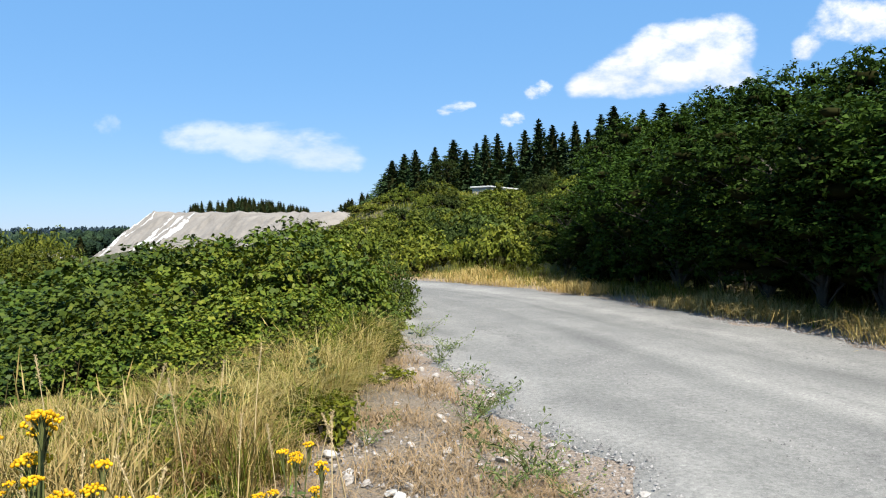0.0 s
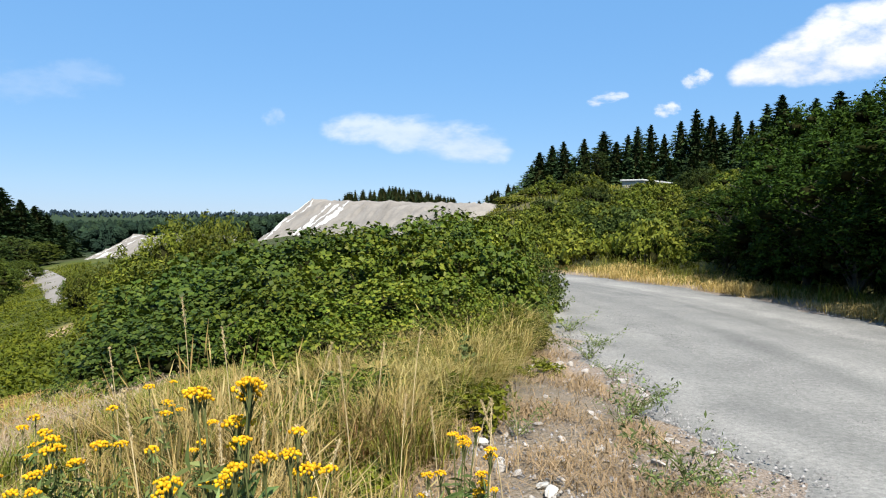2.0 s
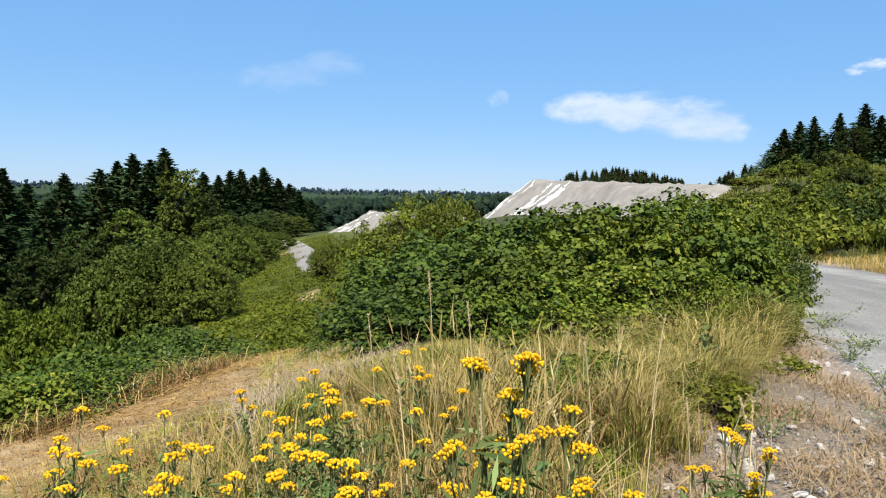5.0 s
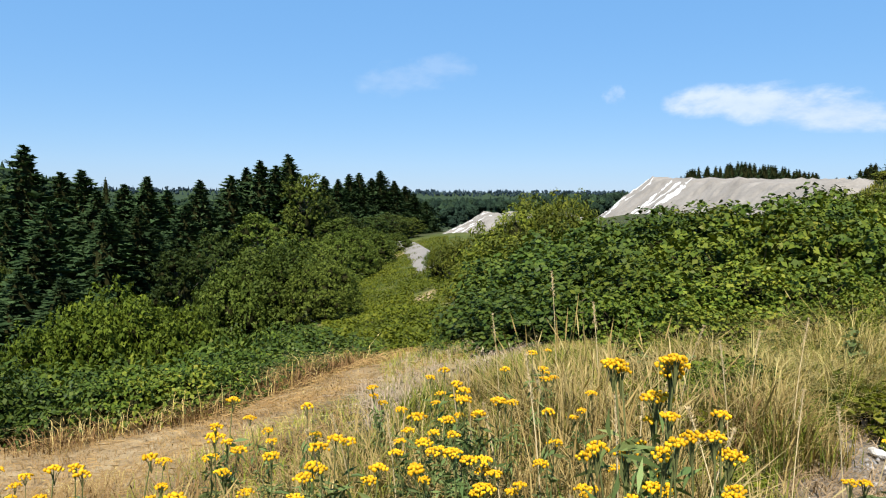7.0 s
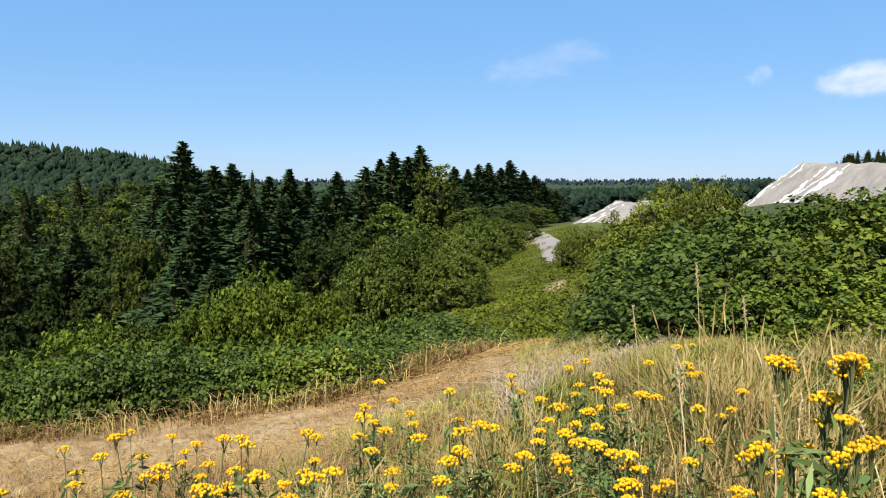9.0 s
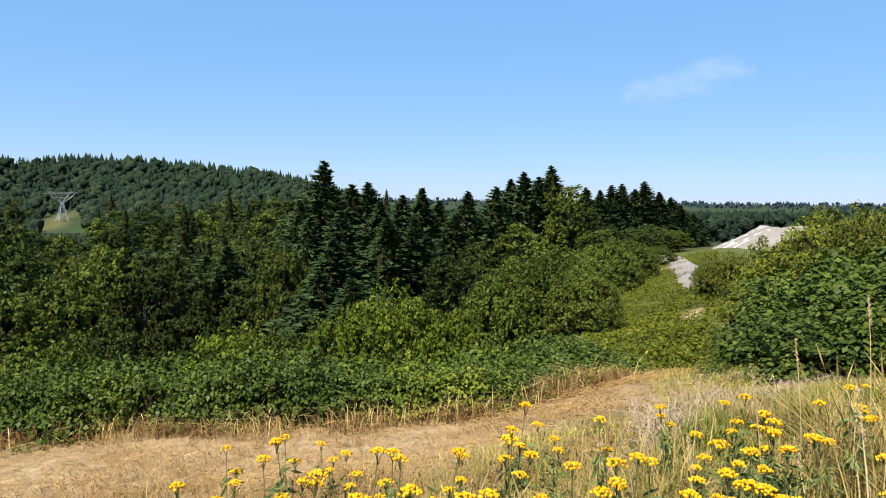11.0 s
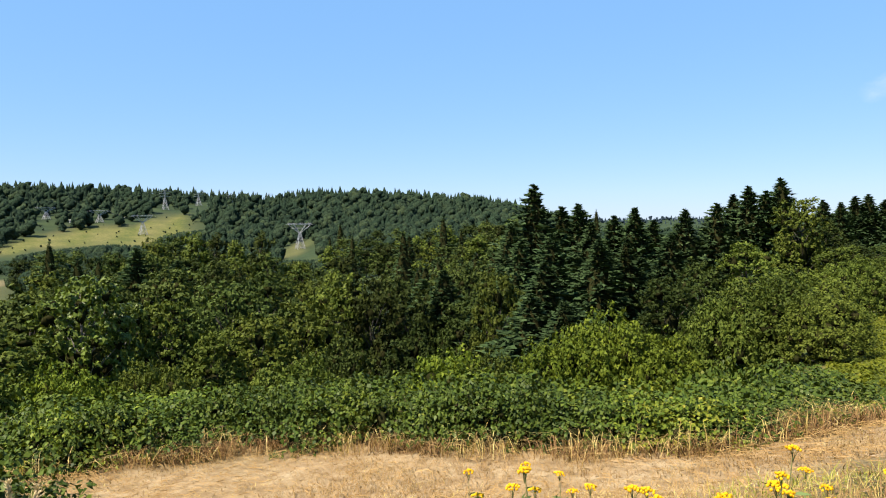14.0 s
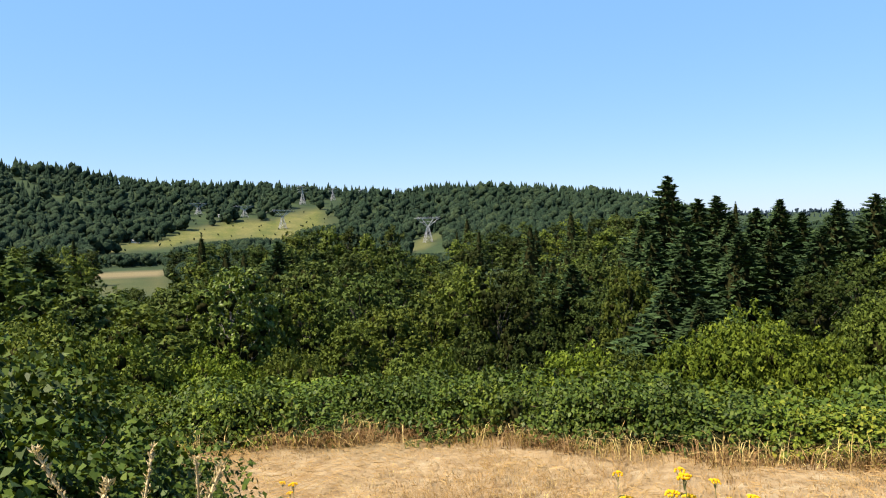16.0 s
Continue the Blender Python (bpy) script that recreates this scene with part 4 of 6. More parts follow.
for k in range(34):
    az, r = rng.uniform(-8, 9.5), rng.uniform(52, 84)
    plant(SLOPE, rng, place(*polar(az, r), rng.uniform(0, 360), rng.uniform(0.5, 0.85), rng.uniform(0.14, 0.3), sink=0.1))

# ---- valley trees ----
rng = np.random.RandomState(41)
FIRS = kinds(*[conifer(rng, 17.0, 7.4, 54, 8, 13, "tall dark green fir tree in the valley wood", "firs in the valley") for k in range(3)])
BIG = kinds(*[broadleaf(rng, 11.0, 3.3, 8500, 0.21, m, n, lab, "trees in the valley", 0.08, 0.75, 30, DARK_BARK, 0.014, True) for m, n, lab in
              ((WOODLAND, "alder_tree", "dark green alder tree in the valley wood"), (WILLOW, "maple_tree", "mid-green maple tree in the valley wood"), (WILLOW, "cottonwood_tree", "mid-green cottonwood tree in the valley wood"), (WOODLAND, "alder_tree", "dark green alder tree in the valley wood"))])
POPLAR = leaf_material("poplar_leaf", [(0.15, (0.0340, 0.0560, 0.0072)), (0.5, (0.0720, 0.1040, 0.0156)), (0.85, (0.1120, 0.1460, 0.0264)), (1.0, (0.1500, 0.1760, 0.0372))], 0.4, 0.25, 0.3, differ=0.3, sheen=0.15)
COTTONWOOD = kinds(broadleaf(rng, 8.0, 2.5, 9000, 0.15, POPLAR, "cottonwood_tree", "pale glossy-leaved cottonwood tree beyond the hedge", "trees in the valley", 0.05, 0.8, 34, BARK, 0.012, True))
CREST_LOW = kinds(*[conifer(rng, 15.0, 5.2, 26, 6, 10, "dark fir tree deep in the valley wood", "firs in the valley") for k in range(2)])
MIDWOOD = kinds(*[broadleaf(rng, 11.0, 3.6, 2000, 0.46, (WOODLAND, WOODLAND, WILLOW)[k], "woodland_tree", "green broad-leaved tree in the valley wood", "trees in the valley", 0.1, 0.6, 16, DARK_BARK, 0.014, True) for k in range(3)])
ROUND = kinds(*[shrub(rng, 17000, 0.115, 0.8, dome(rng, 36, 3.4, 4.6), m, n, lab, "bush", "round willows", clump=0.24) for m, n, lab in
                ((WILLOW, "willow_bush", "rounded grey-green willow thicket below the bank"), (MAPLE, "vine_maple", "rounded yellow-green maple thicket below the bank"))])
rng = np.random.RandomState(42)
# firs by bearing, distance and the height their tips reach over the eye, in degrees
for az, r, el in [(69.5, 78, 3.5), (67.3, 80, 1.7), (66.0, 80, 1.9), (71.4, 76, 0.4), (63.2, 84, 0.9), (61.6, 84, 1.5), (60.2, 86, 0.5), (57.9, 90, 1.3), (55.6, 92, 1.7), (53.4, 95, 2.9), (52.2, 95, 2.5),
                  (51.2, 96, 3.4), (54.4, 97, 2.3), (77.0, 52, -3.2), (65, 74, 0.4), (48.4, 125, 1.7), (47.3, 125, 1.5), (46.4, 128, 1.9), (45.6, 128, 2.0), (44.6, 130, 1.6), (43.9, 130, 2.2), (42.8, 130, 1.4), (41.9, 135, 1.0), (41.2, 135, 0.4), (100.4, 75, -1.0), (117, 48, -1.2), (120, 40, 0), (97.5, 74, -2.0),
                  (40.2, 140, -0.2), (31.4, 170, -0.4), (30.6, 175, 0.0), (29.8, 170, -0.6), (62.3, 70, -0.8), (64.5, 68, -0.9), (68.2, 70, -0.4), (59, 74, -0.6), (70.6, 70, -1.0), (78.6, 58, -3.9), (67.6, 36, -5.6), (70.2, 38, -5.0), (69, 46, -2.6), (72.2, 50, -3.4)]:
    x, y = polar(az, r)
    z = height(x, y)
    h = 1.03 * (1.6 + r * math.tan(radians(el)) - z) / 17.4
    plant(FIRS, rng, pose(x, y, z - 0.3, 0, 0, rng.uniform(0, 360)) @ Matrix.Diagonal((0.4 + 0.72 * h, 0.4 + 0.72 * h, h, 1)))
for k in range(16):
    az, r = rng.uniform(56, 73), rng.uniform(86, 105)
    el = np.interp(az, [56, 66, 73], [-0.4, -0.2, -1.4]) - 0.8 * rng.rand()
    z = height(*polar(az, r))
    plant(FIRS, rng, pose(*polar(az, r), z - 0.3, 0, 0, rng.uniform(0, 360)) @ Matrix.Diagonal((0.9, 0.9, (1.6 + r * math.tan(radians(el)) - z) / 17.4, 1)))
# broad-leaved trees the same way: kind, bearing, distance, width, height of the top
for kind, az, r, w, el in [(1, 98.6, 36, 0.62, -4.6), (0, 107.6, 36, 0.9, -3.3), (3, 94.6, 44, 1.0, -2.9), (0, 91.4, 52, 1.1, -2.4), (1, 92.0, 36, 0.7, -6.2), (2, 88.2, 40, 0.8, -5.6), (2, 85.8, 48, 0.85, -3.1), (3, 82.6, 47, 0.8, -3.0), (0, 79.8, 50, 0.8, -3.6),
                           (1, 72.8, 42, 0.62, -3.2), (0, 75.4, 46, 0.7, -4.8), (3, 98, 56, 1.1, -1.9), (0, 103, 60, 1.1, -2.6), (3, 112, 46, 1.2, -3.9), (0, 116, 36, 1.1, -2.6), (0, 120, 30, 1.0, -1.4), (2, 88.6, 66, 1.0, -3.9), (0, 85, 74, 1.1, -3.6), (3, 81, 78, 1.1, -3.2), (0, 76.5, 84, 1.2, -2.4), (0, 74.2, 68, 0.9, -2.6),
                           (0, 94, 84, 1.2, -2.2), (3, 108, 80, 1.2, -4.3), (2, 90.6, 92, 1.2, -3.6), (0, 96, 110, 1.3, -2.4), (3, 101, 115, 1.3, -2.6), (0, 86, 112, 1.3, -3.2), (3, 105.5, 125, 1.3, -3.4),
                           (2, 50.0, 84, 1.0, 1.9), (0, 48.6, 88, 0.9, 0.2), (0, 56.8, 62, 0.8, -2.4), (3, 59.4, 52, 0.8, -3.4), (2, 53.4, 62, 0.9, -1.2), (0, 46.5, 84, 0.9, -1.2), (3, 44.6, 92, 0.9, -1.4), (2, 47.6, 70, 0.8, -1.6), (0, 43, 108, 1.0, -1.2), (2, 41.6, 118, 1.0, -1.6), (3, 70.8, 52, 0.7, -4.4), (0, 80.2, 33, 0.5, -7.4), (2, 110, 30, 0.8, -5.4), (3, 85, 34, 0.5, -7.8), (1, 95.4, 33, 0.55, -7.2)]:
    stand([BIG[kind]], rng, az, r, w, el)
for az, r, w, el in [(104.2, 33, 0.95, -2.9), (101.4, 35, 0.6, -5.0)]:
    stand(COTTONWOOD, rng, az, r, w, el)
for k in range(44):
    az, r = rng.uniform(50, 80), rng.uniform(100, 140)
    z = height(*polar(az, r))
    h = (1.6 + r * math.tan(radians(np.interp(az, [50, 55, 58, 66, 72, 80], [1.4, 0.6, -0.3, -0.4, -1.0, -2.4]) - 1.2 * rng.rand())) - z) / 15.4
    plant(CREST_LOW, rng, pose(*polar(az, r), z - 0.3, 0, 0, rng.uniform(0, 360)) @ Matrix.Diagonal((1.1, 1.1, h, 1)))


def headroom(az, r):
    """Tree height limit, set by the camera's view angles so fields and pylon feet show."""
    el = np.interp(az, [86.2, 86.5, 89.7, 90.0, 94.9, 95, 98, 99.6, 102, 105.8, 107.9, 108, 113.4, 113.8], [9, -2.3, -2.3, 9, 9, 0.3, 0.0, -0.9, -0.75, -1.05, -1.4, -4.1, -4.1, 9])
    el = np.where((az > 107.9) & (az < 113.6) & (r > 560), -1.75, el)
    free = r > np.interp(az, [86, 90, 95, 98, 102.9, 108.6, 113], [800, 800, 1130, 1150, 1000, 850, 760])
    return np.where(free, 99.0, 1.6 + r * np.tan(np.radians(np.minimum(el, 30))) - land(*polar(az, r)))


# the tall clump between the fields and the pylon's clearing
for az, r, w, el in [(98.8, 230, 1.5, -0.3), (97.4, 240, 1.7, 0.0), (96.0, 235, 1.7, 0.1), (94.6, 240, 1.7, 0.0), (93.2, 232, 1.5, -0.6), (91.2, 250, 1.5, 0.1), (96.8, 190, 1.4, -1.6), (94.4, 185, 1.4, -1.8), (99.4, 170, 1.2, -1.5), (92.4, 180, 1.3, -2.2), (90.6, 200, 1.2, -1.6)]:
    stand(MIDWOOD, rng, az, r, w, el)
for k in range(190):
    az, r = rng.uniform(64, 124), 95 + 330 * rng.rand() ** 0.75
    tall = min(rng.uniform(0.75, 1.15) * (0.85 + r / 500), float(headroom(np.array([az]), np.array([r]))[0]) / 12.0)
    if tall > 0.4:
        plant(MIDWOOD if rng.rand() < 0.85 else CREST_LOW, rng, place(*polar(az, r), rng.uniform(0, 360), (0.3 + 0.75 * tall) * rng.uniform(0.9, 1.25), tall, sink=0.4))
for k in range(46):
    az, r = rng.uniform(22, 62), rng.uniform(142, 330)
    plant(CREST_LOW, rng, place(*polar(az, r), rng.uniform(0, 360), rng.uniform(0.6, 0.9), rng.uniform(0.45, 0.75) * (1.0 if az > 40 else 0.5), sink=0.4))
for kind, az, r, w, el in [(0, 52.8, 34, 0.95, -3.1), (0, 48.9, 32, 0.56, -4.6), (0, 50.4, 38, 0.95, -2.9), (0, 55.6, 33, 0.7, -4.9), (1, 64.6, 27, 0.66, -6.0), (1, 61.0, 27, 0.5, -7.4), (1, 67.2, 26, 0.5, -7.6), (0, 45.6, 72, 1.2, -2.2), (0, 47, 60, 0.9, -2.4),
                           (0, 73, 28, 0.42, -9.4), (1, 77, 27, 0.4, -9.0), (0, 89.6, 27, 0.45, -9.0), (0, 100, 25, 0.5, -8.6), (1, 106, 24, 0.5, -8.6), (0, 113, 24, 0.7, -6.6), (0, 118, 22, 0.7, -5.0), (0, 43.2, 84, 0.9, -2.8), (0, 45.2, 64, 0.5, -3.6), (0, 38.6, 44, 0.5, -3.8)]:
    stand([ROUND[kind]], rng, az, r, w, el, broad=0.62)
# herbs over the open slope between the willows and the brambles
def herb_slope(x, y):
    az, r = bearing(x, y)
    return (az > 38.4) & (az < np.interp(r, [12, 16, 24, 50, 90], [54, 52, 49.5, 47, 45])) & (r > np.interp(az, HEDGE_AZ, HEDGE_R) + 0.2) & (r < 95) & (rng.rand(len(r)) < 16 / r) & ((np.abs(az - 40.6) > 0.9) | (r > 37.5) | (r < 31.5))


x, y = scatter(rng, 72000, herb_slope, (-75, 9, -9, 75))
z = land(x, y) + rng.uniform(0, 0.16, len(x)) * (1.2 + np.sin(x * 0.9 + 2 * np.sin(y * 0.6)) + np.sin(y * 1.1))
v, f = sprays(rng, np.stack([x, y, z], 1), np.tile([0.0, 0.0, 1.0], (len(x), 1)), 0.09, 0.075, 0.6, 0.0)
tagged(new("slope_herbs", mesh_of("slope_herbs", v, f, HERB)), "yellow-green herbs and moss on the open slope", "herbs", kind="stuff")
# olive bush behind the brambles
rng = np.random.RandomState(43)
OLIVES = kinds(*[shrub(rng, 9500, 0.11, 0.4, mound(rng, 7, 2.4, 2.2), OLIVE, "olive_shrub", "fine-leaved olive green shrub behind the brambles", "bush", "olive shrubs") for k in range(2)])
for az, r, s, el in [(31.2, 17, 0.62, 0.9), (32.8, 16, 0.7, -0.1), (34.6, 16.5, 0.62, -1.5), (29.6, 18, 0.5, 0.0), (36.2, 17.5, 0.5, -3.2), (32, 14.8, 0.8, -2.4), (28.2, 16.4, 0.5, -1.8), (38.0, 40, 0.8, -3.0), (35, 14.8, 0.7, -3.4), (30.2, 15.6, 0.6, -0.6)]:
    stand(OLIVES, rng, az, r, s, el)
for az, r, s in [(5.4, 9.4, 0.16), (6.6, 8.7, 0.22), (8.2, 8.1, 0.2), (5.6, 10.8, 0.2), (10.2, 7.6, 0.2), (12.6, 6.8, 0.17)]:
    plant(OLIVES, rng, place(*polar(az, r), rng.uniform(0, 360), s, s * 1.1))

# leafy weeds among the grass of the bank and beside the verge
rng = np.random.RandomState(44)
BANK_WEEDS = kinds(*[shrub(rng, 900, 0.045, 0.6, mound(rng, 3, 0.36, 0.42), m, "bank_weed", lab, "weed", "weeds on the bank", 0.5, 6) for m, lab in ((WEED, "leafy grey-green weed among dry grass on the bank"), (HERB, "leafy yellow-green weed among dry grass on the bank"), (SHRUB, "leafy olive weed among dry grass on the bank"))])
for k in range(58):
    az = rng.uniform(3.4, 36)
    near = np.interp(az, [3, 6, 10, 16, 24, 36], [8.2, 6.4, 5.2, 4.2, 3.6, 3.6])
    far = np.interp(az, [3, 6, 10, 16, 24, 36], [10.5, 9.2, 8.0, 6.8, 6.0, 6.6])
    r = near + (far - near) * rng.rand()
    size = rng.uniform(0.45, 1.0) * (0.75 if r < 4.6 else 1.0)
    plant(BANK_WEEDS, rng, place(*polar(az, r), rng.uniform(0, 360), size, size * rng.uniform(0.7, 1.1), sink=0.03))

# ---- the firs on the crest beyond the road ----
rng = np.random.RandomState(51)
CREST = kinds(*[conifer(rng, 15.0, 5.8, 42, 8, 12, "tall dark fir tree on the crest above the road", "firs on the crest") for k in range(3)])
for az, r, el in [(4.0, 120, 5.6), (3.0, 122, 6.1), (2.1, 118, 6.4), (0.5, 125, 6.58), (1.3, 130, 5.2), (-1.0, 128, 7.1), (-2.0, 126, 6.3), (-3.6, 124, 7.4), (-4.6, 128, 7.5), (-2.9, 134, 6.8), (-5.6, 130, 6.8), (-6.8, 126, 7.7), (-7.9, 124, 8.5), (-9.0, 126, 8.0), (-9.8, 128, 7.4), (-10.8, 126, 8.2), (-11.8, 118, 8.0),
                  (-12.8, 112, 9.2), (-13.8, 108, 9.8), (-14.8, 108, 8.8), (-16, 110, 9.4), (-17.5, 100, 9.8), (4.6, 128, 4.6), (-19, 100, 9.6), (-21, 95, 10.4)]:
    x, y = polar(az, r)
    z = height(x, y)
    h = (1.06 if az > -11 else 0.98) * (1.6 + r * math.tan(radians(el)) - z) / 15.4
    w = (0.36 + 0.66 * h) * rng.uniform(0.8, 1.35)
    plant(CREST, rng, pose(x, y, z - 0.3, 0, 0, rng.uniform(0, 360)) @ Matrix.Diagonal((w, w, h, 1)))
for k in range(22):
    az, r = rng.uniform(-24, 4.6), rng.uniform(104, 140)
    z = height(*polar(az, r))
    h = (1.6 + r * math.tan(radians(np.interp(az, [-24, -14, -8, 0, 4.6], [9.5, 8.2, 6.6, 5.0, 4.2]) - 0.8 - 2.0 * rng.rand())) - z) / 15.4
    plant(CREST, rng, pose(*polar(az, r), z - 0.3, 0, 0, rng.uniform(0, 360)) @ Matrix.Diagonal((0.8, 0.8, h, 1)))
plant(BIG, rng, place(*polar(-0.4, 84), 30, 0.6, 0.42))

# the fir wood behind the gravel pile
for k in range(96):
    az, r = (rng.uniform(10.6, 20.2), rng.uniform(200, 250)) if k < 80 else (rng.uniform(4.8, 10), rng.uniform(180, 230))
    el = np.interp(az, [4.8, 6.3, 8.2, 10, 11, 13, 16, 19, 20.6], [2.5, 3.2, 2.4, 1.9, 2.0, 2.5, 2.9, 2.5, 1.9]) - 0.7 * rng.rand() ** 2
    stand(CREST_LOW, rng, az, r, rng.uniform(0.8, 1.1), el)

for group in FIRST:
    for slot in group:
        if not slot[1]:
            slot[0].matrix_basis = place(*polar(60, 52), 0, 0.8)
            slot[1] = True

# ---- far woods ----
def far_trees(name, label, rng, az, r, foliage, size, fir_share, limit=None):
    """A wood seen from far: small firs of stacked skirts and rounded crowns of clumps."""
    x, y = polar(az, r)
    z = land(x, y)
    k = len(x)
    h = size * rng.uniform(0.5, 1.0, k) * rng.uniform(0.9, 1.3, k)
    fir = rng.rand(k) < fir_share
    if limit is not None:
        h = np.minimum(h, np.maximum(limit, 0.1))
    tone = np.where(fir, 0.3, 1.0) * rng.rand(k)
    bits, tones = [], []
    turn = rng.uniform(0, 6.283, k)
    ring = np.arange(7)
    for j in range(3):
        # firs: stacked ragged skirts; others: heaped balls
        q = np.nonzero(fir)[0]
        lo, hi, w = (0.06 + 0.25 * j), (0.55 + 0.225 * j), 0.24 - 0.055 * j
        a = turn[q, None] + ring * 6.283 / 7 + rng.uniform(-0.25, 0.25, (len(q), 7)) + j
        rad = h[q, None] * w * rng.uniform(0.65, 1.25, (len(q), 7))
        rim = np.stack([x[q, None] + rad * np.cos(a), y[q, None] + rad * np.sin(a), z[q, None] + h[q, None] * (lo + rng.uniform(-0.04, 0.04, (len(q), 7)))], -1)
        tip = np.stack([x[q], y[q], z[q] + h[q] * hi], -1)[:, None]
        v = np.concatenate([rim, tip], 1).reshape(-1, 3)
        f = (np.arange(len(q))[:, None, None] * 8 + np.stack([ring, (ring + 1) % 7, np.full(7, 7)], 1)[None]).reshape(-1, 3)
        bits.append((v, f))
        tones.append(np.repeat(tone[q], 8))
        q = np.nonzero(~fir)[0]
        c = np.stack([x[q] + 0.16 * h[q] * np.cos(turn[q] + 2.1 * j), y[q] + 0.16 * h[q] * np.sin(turn[q] + 2.1 * j), z[q] + h[q] * (0.38 + 0.17 * j)], -1)
        v = c[:, None] + ICO_V[None] * (h[q] * (0.36 - 0.06 * j))[:, None, None] * rng.uniform(0.72, 1.2, (len(q), len(ICO_V), 1))
        f = (np.arange(len(q))[:, None, None] * len(ICO_V) + ICO_F[None]).reshape(-1, 3)
        bits.append((v.reshape(-1, 3), f))
        tones.append(np.repeat(tone[q], len(ICO_V)))
    v, f = join([t for t in bits if len(t[0])])
    me = mesh_of(name, v, f, foliage)
    me.attributes.new("tone", "FLOAT", "POINT").data.foreach_set("value", np.concatenate(tones).astype(np.float32))
    return tagged(new(name, me), label, "forest", kind="stuff")


rng = np.random.RandomState(61)
az, r = rng.uniform(66, 128, 5200), rng.uniform(620, 1900, 5200)
PYLONS = [(88.1, 800, 0.62), (99.7, 1000, 2.0), (98.1, 1300, 3.2), (106.0, 1150, 1.95), (95.7, 1420, 3.3), (102.6, 1120, 1.3), (93.3, 1500, 3.2), (90.4, 1600, 3.2), (91.8, 1550, 3.0)]


def open_ground(az, r):
    """Where no trees stand: the fields, and strips cleared along the camera's view to the pylons."""
    bare = cover(*polar(az, r), np.full(len(az), -99.0))[:, 2] > 0.3
    for a, d, _ in PYLONS[:6]:
        bare |= (np.abs(az - a) < 0.8) & (r < d * 1.02) & (r > d * 0.85)
    return bare


az = np.concatenate([az, rng.uniform(66, 128, 3600)])
r = np.concatenate([r, rng.uniform(330, 1000, 3600)])
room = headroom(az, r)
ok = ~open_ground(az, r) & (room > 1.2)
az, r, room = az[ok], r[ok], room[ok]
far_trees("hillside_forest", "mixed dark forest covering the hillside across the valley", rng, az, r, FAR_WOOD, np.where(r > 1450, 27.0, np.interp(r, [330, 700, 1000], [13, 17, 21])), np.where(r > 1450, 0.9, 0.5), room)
az, r = rng.uniform(95, 114, 900), rng.uniform(600, 1250, 900)
ok = open_ground(az, r) & (rng.rand(900) < 0.2)
far_trees("field_bushes", "scattered green bushes on the hill's fields", rng, az[ok], r[ok], FAR_WOOD, 3.4, 0.0)
az, r = rng.uniform(20, 68, 2200), np.exp(rng.uniform(np.log(150), np.log(1500), 2200))
ok = r > 165
az, r = az[ok], r[ok]
room = 1.6 + r * np.tan(np.radians(np.interp(az, [20, 26, 30, 38, 42, 68], [1.0, 0.8, 0.3, 0.1, -0.1, 0.2]) - 0.5 * rng.rand(len(az)))) - land(*polar(az, r))
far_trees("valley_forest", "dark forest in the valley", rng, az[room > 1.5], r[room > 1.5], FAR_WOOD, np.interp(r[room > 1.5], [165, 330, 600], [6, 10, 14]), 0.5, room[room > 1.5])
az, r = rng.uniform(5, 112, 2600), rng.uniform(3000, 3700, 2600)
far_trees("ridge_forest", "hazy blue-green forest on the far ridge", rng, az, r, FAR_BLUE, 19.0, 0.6)

